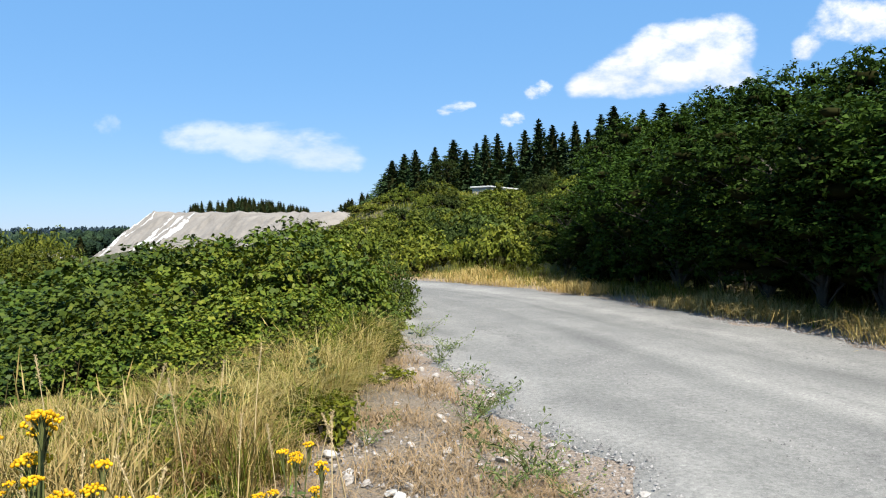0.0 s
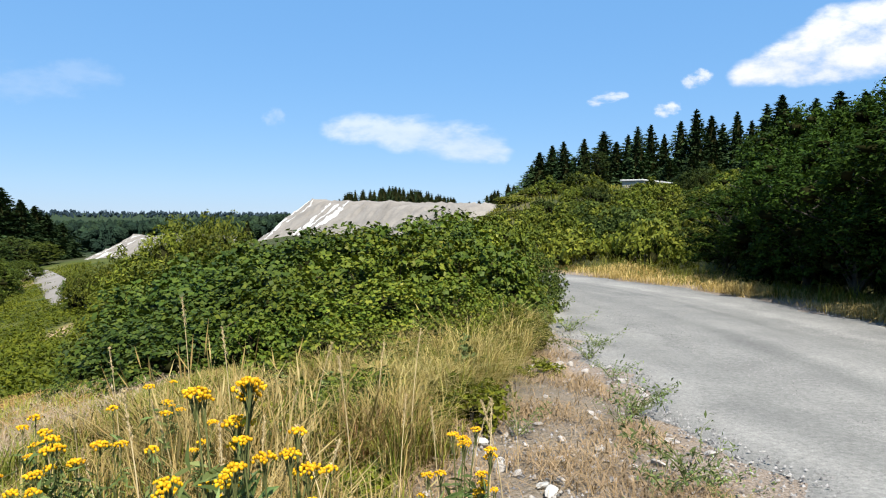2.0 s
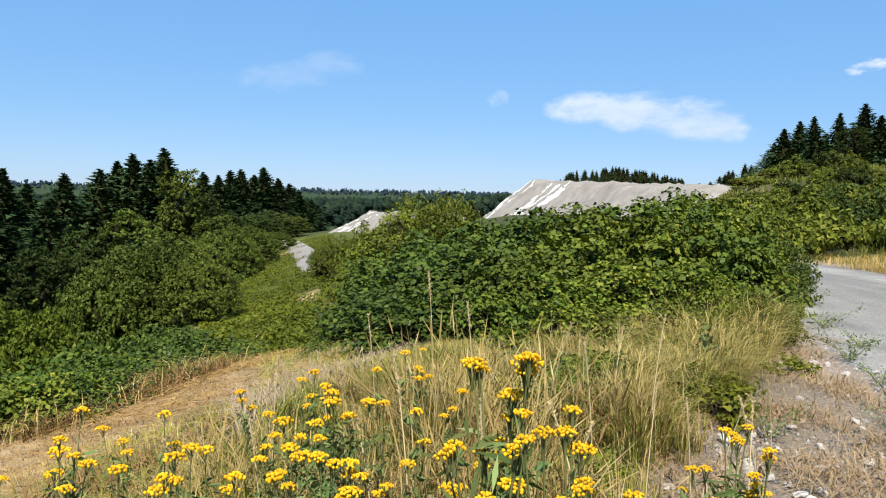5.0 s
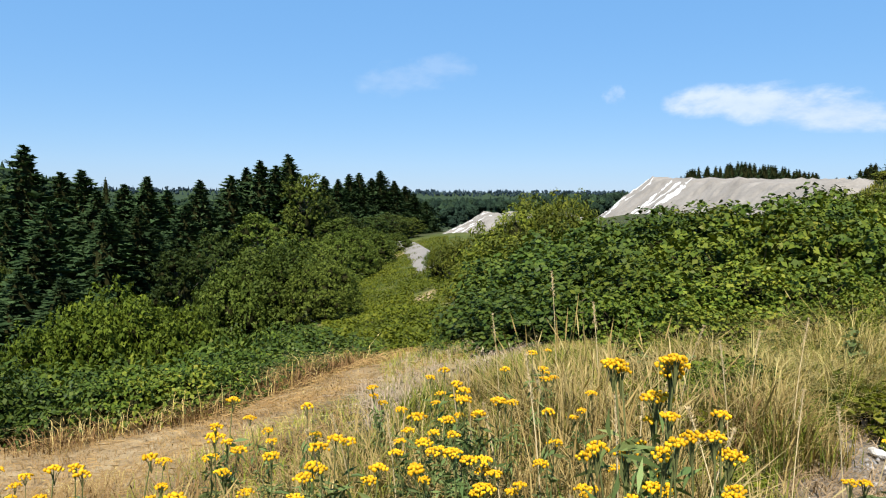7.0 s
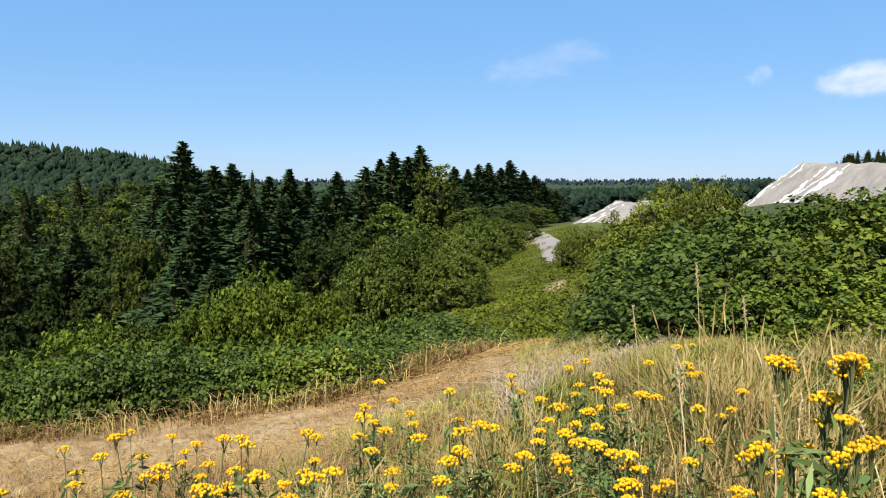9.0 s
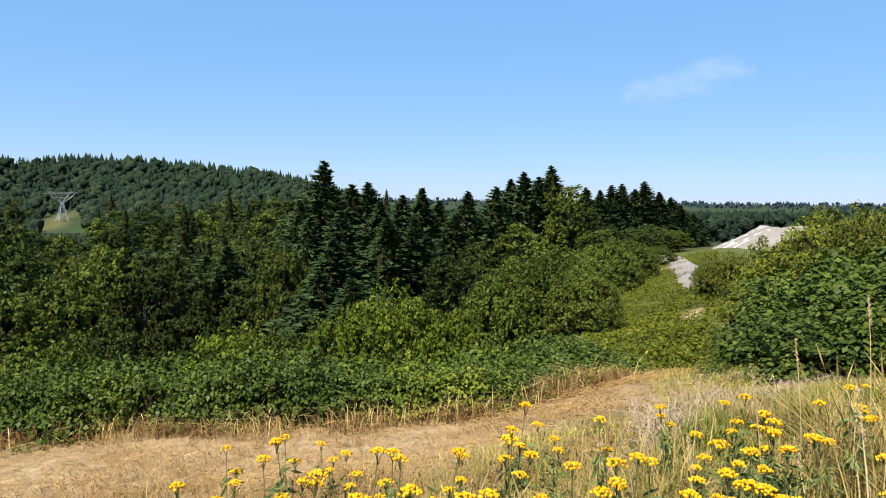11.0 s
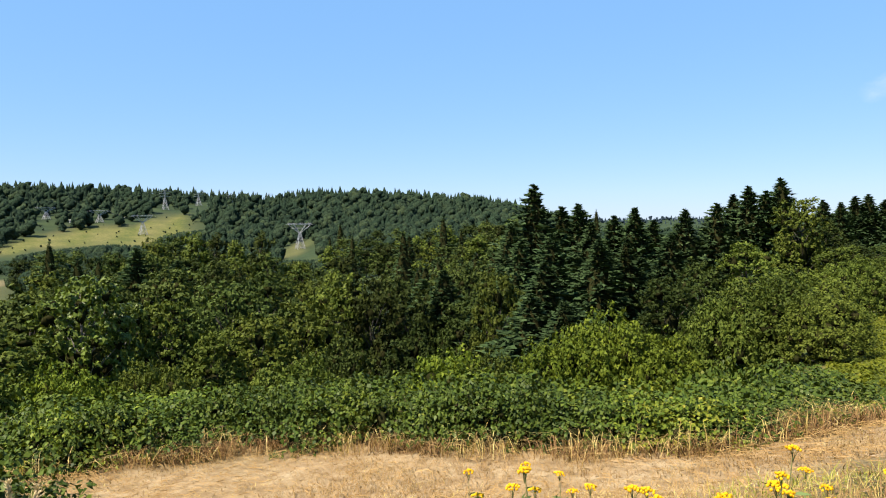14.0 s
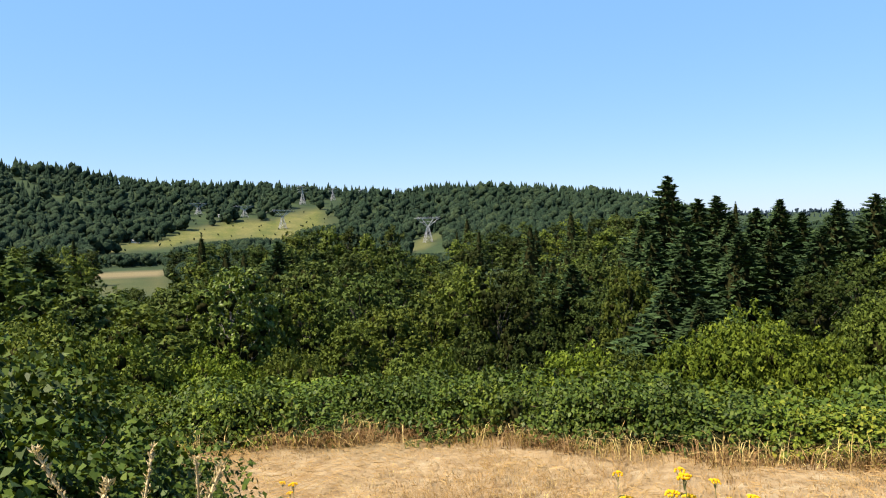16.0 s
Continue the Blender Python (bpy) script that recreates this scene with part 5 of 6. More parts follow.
# ---- gravel piles ----
def pile(name, label, corner, top, along_top, fall, length, deep, slope, stripes, seed, crest):
    """A flat-topped heap of crushed gravel, its face scored by runnels; dust lies white in some of them."""
    g = np.random.RandomState(seed)
    root = tagged(new(name), label, "gravel pile", "gravel piles")
    a, f = unit(np.array(along_top, float)), unit(np.array(fall, float))
    us, vs = np.linspace(0, length, 190), np.concatenate([np.linspace(-deep, 0, 14), np.linspace(0.5, top[1] / slope, 40)])
    U, V = np.meshgrid(us, vs, indexing="ij")
    run = np.zeros_like(U)
    for k in range(14):
        c, w = g.uniform(0, length), g.uniform(0.5, 1.6)
        run -= g.uniform(0.1, 0.4) * np.exp(-((U - c - 0.06 * V) / w) ** 2)
    Z = top[0] - 0.034 * U + crest * np.sin(U * 0.35) * 0.5 + np.where(V > 0, -V * slope + run * smooth(V / 4), 0.25 * np.sin(U * 0.7 + V))
    Z += 0.10 * np.sin(U * 3.1 + 2 * np.sin(V)) * np.cos(V * 2.3)
    Z += (0.28 * np.sin(U * 0.9 + 1.3 * np.sin(V * 0.6)) + 0.2 * np.sin(U * 1.9 + 0.8 * V + seed) + 0.14 * np.sin(4.1 * U + 2 * np.sin(1.7 * V))) * crest * 2 + g.normal(0, 0.05, U.shape)
    X, Y = corner[0] + a[0] * U + f[0] * V, corner[1] + a[1] * U + f[1] * V
    n1, n2 = U.shape
    i, j = np.meshgrid(np.arange(n1 - 1), np.arange(n2 - 1), indexing="ij")
    F = np.stack([i * n2 + j, i * n2 + j + 1, (i + 1) * n2 + j + 1, (i + 1) * n2 + j], -1)
    mid = (U[:-1, :-1] + U[1:, 1:]) / 2 - 0.06 * (V[:-1, :-1] + V[1:, 1:]) / 2
    low = (V[:-1, :-1] + V[1:, 1:]) / 2
    white = np.zeros(mid.shape, bool)
    for c, w in stripes:
        white |= (np.abs(mid - c + 0.3 * np.sin(low * 0.9 + c) + 0.2 * np.sin(low * 2.7)) < w * (0.35 + 0.65 * np.sin(low * 0.45 + 3 * c) ** 2) + g.normal(0, 0.18, mid.shape)) & (low > -1)
    v = np.stack([X, Y, Z], -1).reshape(-1, 3)
    me = smooth_shade(mesh_of("heap", v, F.reshape(-1, 4), HEAP))
    me.materials.append(LIME)
    me.polygons.foreach_set("material_index", white.ravel().astype(np.int32))
    part_of("face", me, root)
    # the ends and the back fall away too
    def skirt(idx, d):
        base = v.reshape(n1, n2, 3)[idx]
        steps = np.linspace(0, 14, 8)[:, None, None]
        q = base[None] + steps * np.array([d[0], d[1], -slope])
        m1, m2 = q.shape[:2]
        p, s = np.meshgrid(np.arange(m1 - 1), np.arange(m2 - 1), indexing="ij")
        return q.reshape(-1, 3), np.stack([p * m2 + s, p * m2 + s + 1, (p + 1) * m2 + s + 1, (p + 1) * m2 + s], -1).reshape(-1, 4)
    sv, sf = join([skirt((0, slice(None)), -a), skirt((n1 - 1, slice(None)), a), skirt((slice(None), 0), -f)])
    part_of("flank", smooth_shade(mesh_of("flank", sv, sf, HEAP)), root)
    return root


pile("gravel_pile", "large flat-topped grey gravel pile with white dusty streaks", polar(22.6, 130), (4.9, 11), (0.62, -0.78), (-0.78, -0.62), 62, 30, 0.75, [(0.6, 0.9), (3.2, 0.5), (13.5, 1.3), (17, 0.9), (22, 1.1)], 3, 0.3)
pile("gravel_pile", "low pale gravel pile streaked with white dust beside the lower track", polar(35.6, 118), (-1.0, 7), (0.62, -0.78), (-0.78, -0.62), 26, 14, 0.52, [(0.6, 0.5), (3.4, 0.35), (6.0, 0.3), (9.5, 0.45), (14, 0.3)], 5, 0.12)
th, ra = np.meshgrid(np.linspace(0, 2 * np.pi, 36, endpoint=False), np.linspace(0, 1, 12), indexing="ij")
hx, hy = polar(28.0, 150)
hz = 4.6 * np.clip(1 - ra ** 1.2, 0, 1) + 0.15 * np.sin(th * 5) * ra - 6.6
v = np.stack([hx + 9 * ra * np.cos(th), hy + 9 * ra * np.sin(th), hz], -1).reshape(-1, 3)
i, j = np.meshgrid(np.arange(36), np.arange(11), indexing="ij")
f = np.stack([i * 12 + j, i * 12 + j + 1, (i + 1) % 36 * 12 + j + 1, (i + 1) % 36 * 12 + j], -1).reshape(-1, 4)
tagged(new("spoil_heap", smooth_shade(mesh_of("spoil_heap", v, f, SPOIL))), "rounded brown heap of spoil beside the gravel pile", "heap")

# the track by the lower pile
tk = spline([polar(44.5, 125), polar(43, 108), polar(41.8, 92), polar(41, 75), polar(40.4, 62), polar(39.9, 54), polar(39.6, 48)], 8)
td = unit(np.gradient(tk, axis=0))
tn = np.stack([td[:, 1], -td[:, 0]], 1)
rows = []
ease = np.minimum(np.arange(len(tk)), np.arange(len(tk))[::-1]) / 5.0
for k in (-1.5, -0.8, 0.8, 1.5):
    q = tk + tn * k
    rows.append(np.concatenate([q, (land(q[:, 0], q[:, 1]) + (0.3 if abs(k) < 1 else -0.25) - 0.6 * np.clip(1 - ease, 0, 1))[:, None]], 1))
v = np.stack(rows, 1).reshape(-1, 3)
i, j = np.meshgrid(np.arange(len(tk) - 1), np.arange(3), indexing="ij")
f = np.stack([i * 4 + j, i * 4 + j + 1, (i + 1) * 4 + j + 1, (i + 1) * 4 + j], -1).reshape(-1, 4)
tagged(new("track", smooth_shade(mesh_of("track", v, f, HEAP))), "pale gravel track winding past the lower pile", "track", kind="structure")

# ---- clouds, far behind all else ----
def cloud_material():
    m, n, l, b = material("cloud_vapour")
    n.remove(b)
    uv = n.new("ShaderNodeTexCoord")
    info = n.new("ShaderNodeObjectInfo")
    jump = n.new("ShaderNodeVectorMath")
    jump.operation = "ADD"
    l.new(uv.outputs["Generated"], jump.inputs[0])
    l.new(info.outputs["Location"], jump.inputs[1])
    t = n.new("ShaderNodeTexNoise")
    t.inputs["Scale"].default_value, t.inputs["Detail"].default_value, t.inputs["Roughness"].default_value = 4.5, 9, 0.6
    l.new(jump.outputs[0], t.inputs["Vector"])
    at = n.new("ShaderNodeAttribute")
    at.attribute_name = "thick"
    add = n.new("ShaderNodeMath")
    add.operation = "MULTIPLY_ADD"
    l.new(t.outputs[0], add.inputs[0])
    add.inputs[1].default_value = 2.5
    l.new(at.outputs["Fac"], add.inputs[2])
    span = n.new("ShaderNodeMapRange")
    span.interpolation_type = "SMOOTHSTEP"
    span.inputs[1].default_value, span.inputs[2].default_value = 0.85, 2.1
    l.new(add.outputs[0], span.inputs[0])
    # the sheets glow; grey undersides and white tops are shading put into the colour
    shade = ramp(n, [(0.0, (0.60, 0.68, 0.84)), (0.5, (0.80, 0.83, 0.90)), (0.9, (1.0, 0.99, 0.98))])
    sh = n.new("ShaderNodeMath")
    sh.operation = "MULTIPLY_ADD"
    l.new(t.outputs[0], sh.inputs[0])
    sh.inputs[1].default_value = 1.3
    sp = n.new("ShaderNodeSeparateXYZ")
    l.new(uv.outputs["Generated"], sp.inputs[0])
    lift = n.new("ShaderNodeMath")
    lift.operation = "MULTIPLY_ADD"
    l.new(sp.outputs[2], lift.inputs[0])
    lift.inputs[1].default_value, lift.inputs[2].default_value = 1.0, -0.5
    l.new(lift.outputs[0], sh.inputs[2])
    l.new(sh.outputs[0], shade.inputs[0])
    e, tr, ms = n.new("ShaderNodeEmission"), n.new("ShaderNodeBsdfTransparent"), n.new("ShaderNodeMixShader")
    l.new(shade.outputs[0], e.inputs[0])
    e.inputs[1].default_value = 0.54
    dim = n.new("ShaderNodeMath")
    dim.operation = "MULTIPLY"
    l.new(span.outputs[0], dim.inputs[0])
    den = n.new("ShaderNodeAttribute")
    den.attribute_name = "dense"
    l.new(den.outputs["Fac"], dim.inputs[1])
    l.new(dim.outputs[0], ms.inputs[0])
    l.new(tr.outputs[0], ms.inputs[1])
    l.new(e.outputs[0], ms.inputs[2])
    l.new(ms.outputs[0], n["Material Output"].inputs[0])
    return m


CLOUD = cloud_material()


def cloud(az, el, wide, tall, label, puffs, dense=1.0):
    """A cloud 4.4 km off: wide and tall in degrees; puffs are (across, up, size) in its own square of -1 to 1."""
    R = 4400.0
    A, E = np.meshgrid(np.linspace(-1, 1, 60), np.linspace(-1, 1, 36), indexing="ij")
    thick = np.zeros(A.shape)
    for x, y, s in puffs:
        thick += np.exp(2.4 * np.maximum(0.55 - ((A - x) / s) ** 2 - ((E - y) / (s * 1.15)) ** 2, -6))
    edge = smooth((1 - np.abs(A)) / 0.25) * smooth((1 - np.abs(E)) / 0.25)
    thick = np.clip(np.log(thick + 1e-6) / 2.4, -1.5, 0.8) * edge - 1.5 * (1 - edge)
    a, e = np.radians(az - A * wide / 2), np.radians(el + E * tall / 2)
    v = np.stack([-R * np.cos(e) * np.sin(a), R * np.cos(e) * np.cos(a), R * np.sin(e)], -1).reshape(-1, 3)
    mid = v.mean(0)
    n1, n2 = A.shape
    i, j = np.meshgrid(np.arange(n1 - 1), np.arange(n2 - 1), indexing="ij")
    me = mesh_of("cloud", v - mid, np.stack([i * n2 + j, i * n2 + j + 1, (i + 1) * n2 + j + 1, (i + 1) * n2 + j], -1).reshape(-1, 4), CLOUD)
    for key, val in (("thick", thick), ("dense", np.full(thick.shape, dense))):
        me.attributes.new(key, "FLOAT", "POINT").data.foreach_set("value", val.astype(np.float32).ravel())
    ob = tagged(new("cloud", me), label, "cloud", "clouds", "structure")
    ob.location = mid
    ob.visible_shadow = False
    return ob


cloud(-17.3, 12.7, 17, 7.6, "big white heaped cloud in a blue sky", [(-0.8, -0.5, 0.2), (-0.62, -0.42, 0.26), (-0.4, -0.2, 0.28), (-0.2, 0.1, 0.3), (0.02, 0.36, 0.3), (0.3, 0.4, 0.28), (0.5, 0.42, 0.26), (0.68, 0.1, 0.28), (0.3, -0.1, 0.45), (0.0, -0.4, 0.36), (0.55, -0.4, 0.34), (-0.3, -0.45, 0.26)])
cloud(-30.2, 13.4, 9, 5.6, "white heaped cloud in a blue sky", [(-0.65, -0.4, 0.3), (-0.15, 0.25, 0.45), (0.35, 0.0, 0.5)])
cloud(14.0, 6.8, 19, 6.4, "long flat greyish cloud in a blue sky", [(-0.62, 0.16, 0.3), (-0.4, 0.2, 0.36), (-0.15, 0.05, 0.36), (0.1, 0.1, 0.42), (0.34, -0.1, 0.42), (0.55, -0.32, 0.34)], 0.5)
cloud(41.0, 9.6, 13, 5.0, "thin faint wisp of cloud in a blue sky", [(-0.4, -0.2, 0.4), (0.0, 0.05, 0.5), (0.4, 0.3, 0.4)], 0.12)
cloud(-1.3, 9.7, 4.2, 2.0, "small white cloud in a blue sky", [(-0.4, -0.25, 0.4), (0.1, 0.1, 0.45), (0.5, 0.2, 0.3)], 0.6)
cloud(-7.9, 10.9, 3.3, 2.4, "small white cloud in a blue sky", [(-0.3, -0.15, 0.45), (0.25, 0.1, 0.5)], 0.7)
cloud(-5.8, 8.7, 3.2, 2.3, "small white cloud in a blue sky", [(-0.2, -0.1, 0.45), (0.25, 0.1, 0.45)], 0.7)
cloud(25.2, 8.0, 3.0, 2.4, "thin faint cloud in a blue sky", [(-0.1, 0.0, 0.6), (0.2, 0.2, 0.4)], 0.16)

# ---- pylons, houses and the low building on the crest ----
def bars(pairs, thick, material, name):
    bits = []
    for a, b in pairs:
        a, b = np.array(a, float), np.array(b, float)
        bits.append(tube(np.stack([a, (a + b) / 2, b]), [thick] * 3, 4))
    v, f = join(bits)
    return mesh_of(name, v, f, material)


def pylon(tall=42.0, wide=9.0, arms=13.0, flat=True):
    """A lattice transmission tower: four legs, cross bracing, a wide head."""
    root = tagged(new("pylon"), "grey steel lattice power pylon on the hillside", "pylon", "power pylons")
    waist = tall * 0.62
    at = lambda z: wide / 2 * (1 - 0.8 * min(z / waist, 1.0))
    levels = np.linspace(0, waist, 6)
    corners = [(-1, -1), (1, -1), (1, 1), (-1, 1)]
    legs, braces = [], []
    for sx, sy in corners:
        legs.append(((sx * at(0), sy * at(0), 0), (sx * at(waist), sy * at(waist), waist)))
    for z0, z1 in zip(levels, levels[1:]):
        for (ax, ay), (bx, by) in zip(corners, corners[1:] + corners[:1]):
            braces.append(((ax * at(z0), ay * at(z0), z0), (bx * at(z1), by * at(z1), z1)))
            braces.append(((bx * at(z0), by * at(z0), z0), (ax * at(z1), ay * at(z1), z1)))
            braces.append(((ax * at(z1), ay * at(z1), z1), (bx * at(z1), by * at(z1), z1)))
    head, w = [], at(waist)
    if flat:
        for s in (-1, 1):
            for q in (-w, w):
                head += [((s * w, q, waist), (s * arms, q, tall * 0.93)), ((0, q, waist), (s * arms * 0.55, q, tall * 0.93)), ((0, q, tall * 0.80), (s * arms * 0.7, q, tall * 0.78))]
            head += [((s * arms * 0.85, 0, tall * 0.93), (s * arms * 0.8, 0, tall))]
        for q in (-w, w):
            head += [((-arms * 1.25, q, tall * 0.93), (arms * 1.25, q, tall * 0.93)), ((-arms * 1.1, q, tall * 0.98), (arms * 1.1, q, tall * 0.98))]
            head += [((x, q, tall * 0.93), (x + arms * 0.2, q, tall * 0.98)) for x in np.linspace(-arms, arms * 0.8, 9)]
    else:
        for q in (-w, w):
            for s in (-1, 1):
                head += [((s * w, q, waist), (s * w * 0.5, q, tall))]
                for z in (0.68, 0.82, 0.95):
                    head += [((0, q, z * tall), (s * arms * 0.75, 0, z * tall)), ((0, q, (z + 0.05) * tall), (s * arms * 0.75, 0, z * tall))]
    for a, b in legs:
        part_of("leg", bars([(a, b)], 0.3, STEEL, "leg"), root)
    part_of("bracing", bars(braces, 0.13, STEEL, "bracing"), root)
    part_of("crossarm", bars(head, 0.22, STEEL, "crossarm"), root)
    return root


towers = {True: pylon(), False: pylon(flat=False)}
used = set()
for (az, r, el_top), flat in zip(PYLONS, (True, True, False, True, False, True, False, False, True)):
    x, y = polar(az, r)
    z = height(x, y)
    h = (1.6 + r * math.tan(radians(el_top)) - z) / 42.0
    m = pose(x, y, z, 0, 0, az + 20) @ Matrix.Diagonal((1, 1, max(h, 0.6), 1))
    if flat in used:
        copy_thing(towers[flat], m)
    else:
        towers[flat].matrix_basis = m
        used.add(flat)


def box(bm, x, y, z, sx, sy, sz, bevel=0.0):
    g = bmesh.ops.create_cube(bm, size=1, matrix=Matrix.Translation((x, y, z + sz / 2)) @ Matrix.Diagonal((sx, sy, sz, 1)))
    if bevel:
        bmesh.ops.bevel(bm, geom=list({e for v in g["verts"] for e in v.link_edges}), offset=bevel, segments=1, affect="EDGES")
    return bm


def house(x, y, turn, long, deep, tall, label):
    root = tagged(new("house"), label, "house", "houses on the hill")
    root.matrix_basis = pose(x, y, height(x, y), 0, 0, turn)
    part("wall", box(bmesh.new(), 0, 0, -1.5, long, deep, tall + 1.5), WHITE_WALL, root)
    bm = bmesh.new()
    pr = [bm.verts.new(p) for p in ((-long / 2 - 0.4, -deep / 2 - 0.5, tall), (-long / 2 - 0.4, deep / 2 + 0.5, tall), (-long / 2 - 0.4, 0, tall + deep * 0.28), (long / 2 + 0.4, -deep / 2 - 0.5, tall), (long / 2 + 0.4, deep / 2 + 0.5, tall), (long / 2 + 0.4, 0, tall + deep * 0.28))]
    for q in ((0, 1, 2), (3, 5, 4), (0, 2, 5, 3), (1, 4, 5, 2), (0, 3, 4, 1)):
        bm.faces.new([pr[i] for i in q])
    part("roof", bm, ROOF, root, "grey pitched roof")
    for k in np.linspace(-0.36, 0.36, 4):
        for s in (-1, 1):
            sash = part("window", box(bmesh.new(), k * long, s * deep / 2, tall * 0.38, long * 0.12, 0.12, tall * 0.4), WHITE_WALL, root, "white-framed dark window")
            part("pane", box(bmesh.new(), k * long, s * (deep / 2 + 0.02), tall * 0.41, long * 0.1, 0.12, tall * 0.34), GLASS, sash, "dark glass")
    return root


for az, r, turn, long, tall in [(101.3, 1180, 100, 26, 4.5), (100.6, 1230, 110, 14, 4), (104.3, 1120, 95, 16, 4), (91.4, 950, 85, 22, 4.5), (90.4, 980, 95, 12, 4), (110.5, 880, 100, 14, 3.5), (85.2, 640, 80, 16, 4), (103.4, 1130, 100, 12, 4)]:
    house(*polar(az, r), turn, long * 0.6, 6, tall * 0.75, "white single-storey house with a grey roof on the hill")

# the low pale building
bx, by = polar(-4.4, 76)
shed = tagged(new("low_building"), "long low pale concrete building on the crest", "building")
shed.matrix_basis = pose(bx, by, 4.75, 0, 0, 62) @ Matrix.Diagonal((0.8, 0.8, 0.7, 1))
part("wall", box(bmesh.new(), 0, 0, -0.6, 9.5, 2.6, 2.0, 0.04), PALE_WALL, shed)
part("roof", box(bmesh.new(), 0, 0, 1.404, 9.9, 3.0, 0.22, 0.03), WHITE_WALL, shed, "white flat roof slab")
for k in range(7):
    part("pier", box(bmesh.new(), -4.2 + k * 1.4, 1.34, -0.6, 0.2, 0.1, 1.95), WHITE_WALL, shed)
    part("pier", box(bmesh.new(), -4.2 + k * 1.4, -1.34, -0.6, 0.2, 0.1, 1.95), WHITE_WALL, shed)

# ---- stones on the verge ----
def stone_mesh(rng, size, material, name):
    bm = bmesh.new()
    bmesh.ops.create_icosphere(bm, subdivisions=2, radius=size)
    k = rng.uniform(0.6, 1.2, 3)
    off = rng.uniform(0, 9, 3)
    for v in bm.verts:
        q = 1 + 0.55 * noise.noise(v.co / size * 0.9 + Vector(off)) + 0.2 * noise.noise(v.co / size * 2.6 + Vector(off))
        v.co = Vector((v.co.x * k[0] * q, v.co.y * k[1] * q, v.co.z * 0.62 * k[2] * q))
    me = bpy.data.meshes.new(name)
    bm.to_mesh(me)
    bm.free()
    me.materials.append(material)
    return me


rng = np.random.RandomState(71)
stones = [stone_mesh(rng, 0.05, STONE, "stone") for k in range(7)]
for az, r, s in [(4.25, 7.45, 2.3), (5.2, 7.5, 1.5), (-0.1, 4.95, 1.5), (3.9, 4.1, 1.9), (4.6, 4.2, 1.3), (3.2, 4.3, 1.2), (2.2, 3.6, 1.6), (9.5, 5.0, 1.6), (8.0, 4.6, 1.4), (5.2, 3.7, 1.3)]:
    x, y = polar(az, r)
    ob = tagged(new("rock", stone_mesh(rng, 0.03 * s, WHITE_STONE, "rock")), "white weathered stone on the gravel verge", "rock", "white stones")
    ob.matrix_basis = pose(x, y, height(x, y) + 0.012 * s, rng.uniform(-20, 20), 0, rng.uniform(0, 360))


def verge(x, y):
    s = road_side(x, y)
    return (s < -ROAD_HALF + 0.5) & (s > -ROAD_HALF - 2.6)


x, y = scatter(rng, 280, verge, (-3, 2.2, 2.2, 9))
z = land(x, y)
for a, b, c in zip(x, y, z):
    ob = tagged(new("stone", stones[rng.randint(7)]), "grey stone lying on the verge", "stone", "verge stones")
    ob.matrix_basis = pose(a, b, c + 0.012, rng.uniform(-30, 30), 0, rng.uniform(0, 360)) @ Matrix.Diagonal((*[0.3 + 0.75 * rng.rand() ** 2] * 3, 1))
# loose chips
def chips(name, label, x, y, z, size):
    n = len(x)
    k = np.array([[1, 0, -0.3], [-0.5, 0.86, -0.3], [-0.5, -0.86, -0.3], [0, 0, 0.7]])
    a = rng.uniform(0, 6.28, n)
    c, s = np.cos(a), np.sin(a)
    v = k[None] * (size * rng.uniform(0.4, 1.5, (n, 1, 1))) * rng.uniform(0.7, 1.3, (n, 4, 3))
    v = np.stack([v[..., 0] * c[:, None] - v[..., 1] * s[:, None], v[..., 0] * s[:, None] + v[..., 1] * c[:, None], v[..., 2]], -1) + np.stack([x, y, z], 1)[:, None]
    f = (np.arange(n)[:, None, None] * 4 + np.array([[0, 1, 3], [1, 2, 3], [2, 0, 3]])[None]).reshape(-1, 3)
    tagged(new(name, mesh_of(name, v.reshape(-1, 3), f, CHIPS)), label, "gravel", kind="stuff")


x, y = scatter(rng, 14000, lambda x, y: verge(x, y) | ((np.abs(np.abs(road_side(x, y)) - ROAD_HALF + 0.3) < rng.exponential(0.35, len(x)))), (-3, 2.0, 6, 14))
chips("loose_gravel", "loose grey gravel along the road's edge", x, y, land(x, y) + 0.035 * (np.abs(road_side(x, y)) < ROAD_HALF) + 0.003, 0.011)
x, y = scatter(rng, 9000, lambda x, y: np.abs(road_side(x, y)) < ROAD_HALF, (-1, 2.5, 8, 12))
s = road_side(x, y) / ROAD_HALF
chips("road_gravel", "small stones on the road", x, y, 0.03 + 0.05 * (1 - s ** 2) - 0.02, 0.011)

# ---- grass ----
rng = np.random.RandomState(81)


def brink(x, y):
    return -0.95 * (x + 1.7) - 0.3 * y


def near_bank(x, y):
    az, r = bearing(x, y)
    return (road_side(x, y) < -ROAD_HALF - 1.3) & (r > 1.25) & (r < 8.5) & (az > np.interp(r, [4, 5.5, 7.5, 9], [14.5, 9.5, 5.5, 4]) + 1.6 * np.sin(r * 5) + 2.5 * rng.rand(len(az))) & (az < 130) & (r < np.interp(az, [6, 15, 24, 30], [9.0, 8.2, 8.0, 8.5])) & (brink(x, y) < np.interp(az, [36, 44, 75], [3.0, 1.15, 1.0]) + 0.5 * np.sin(x * 3 + y))


def eye(az):
    """Where the walk stands when it looks that way."""
    return np.interp(az, [0, 20, 39, 69, 87], [0, -0.14, -0.28, -0.41, -0.47]), np.interp(az, [0, 20, 39, 69, 87], [0, -0.03, -0.11, -0.27, -0.43])


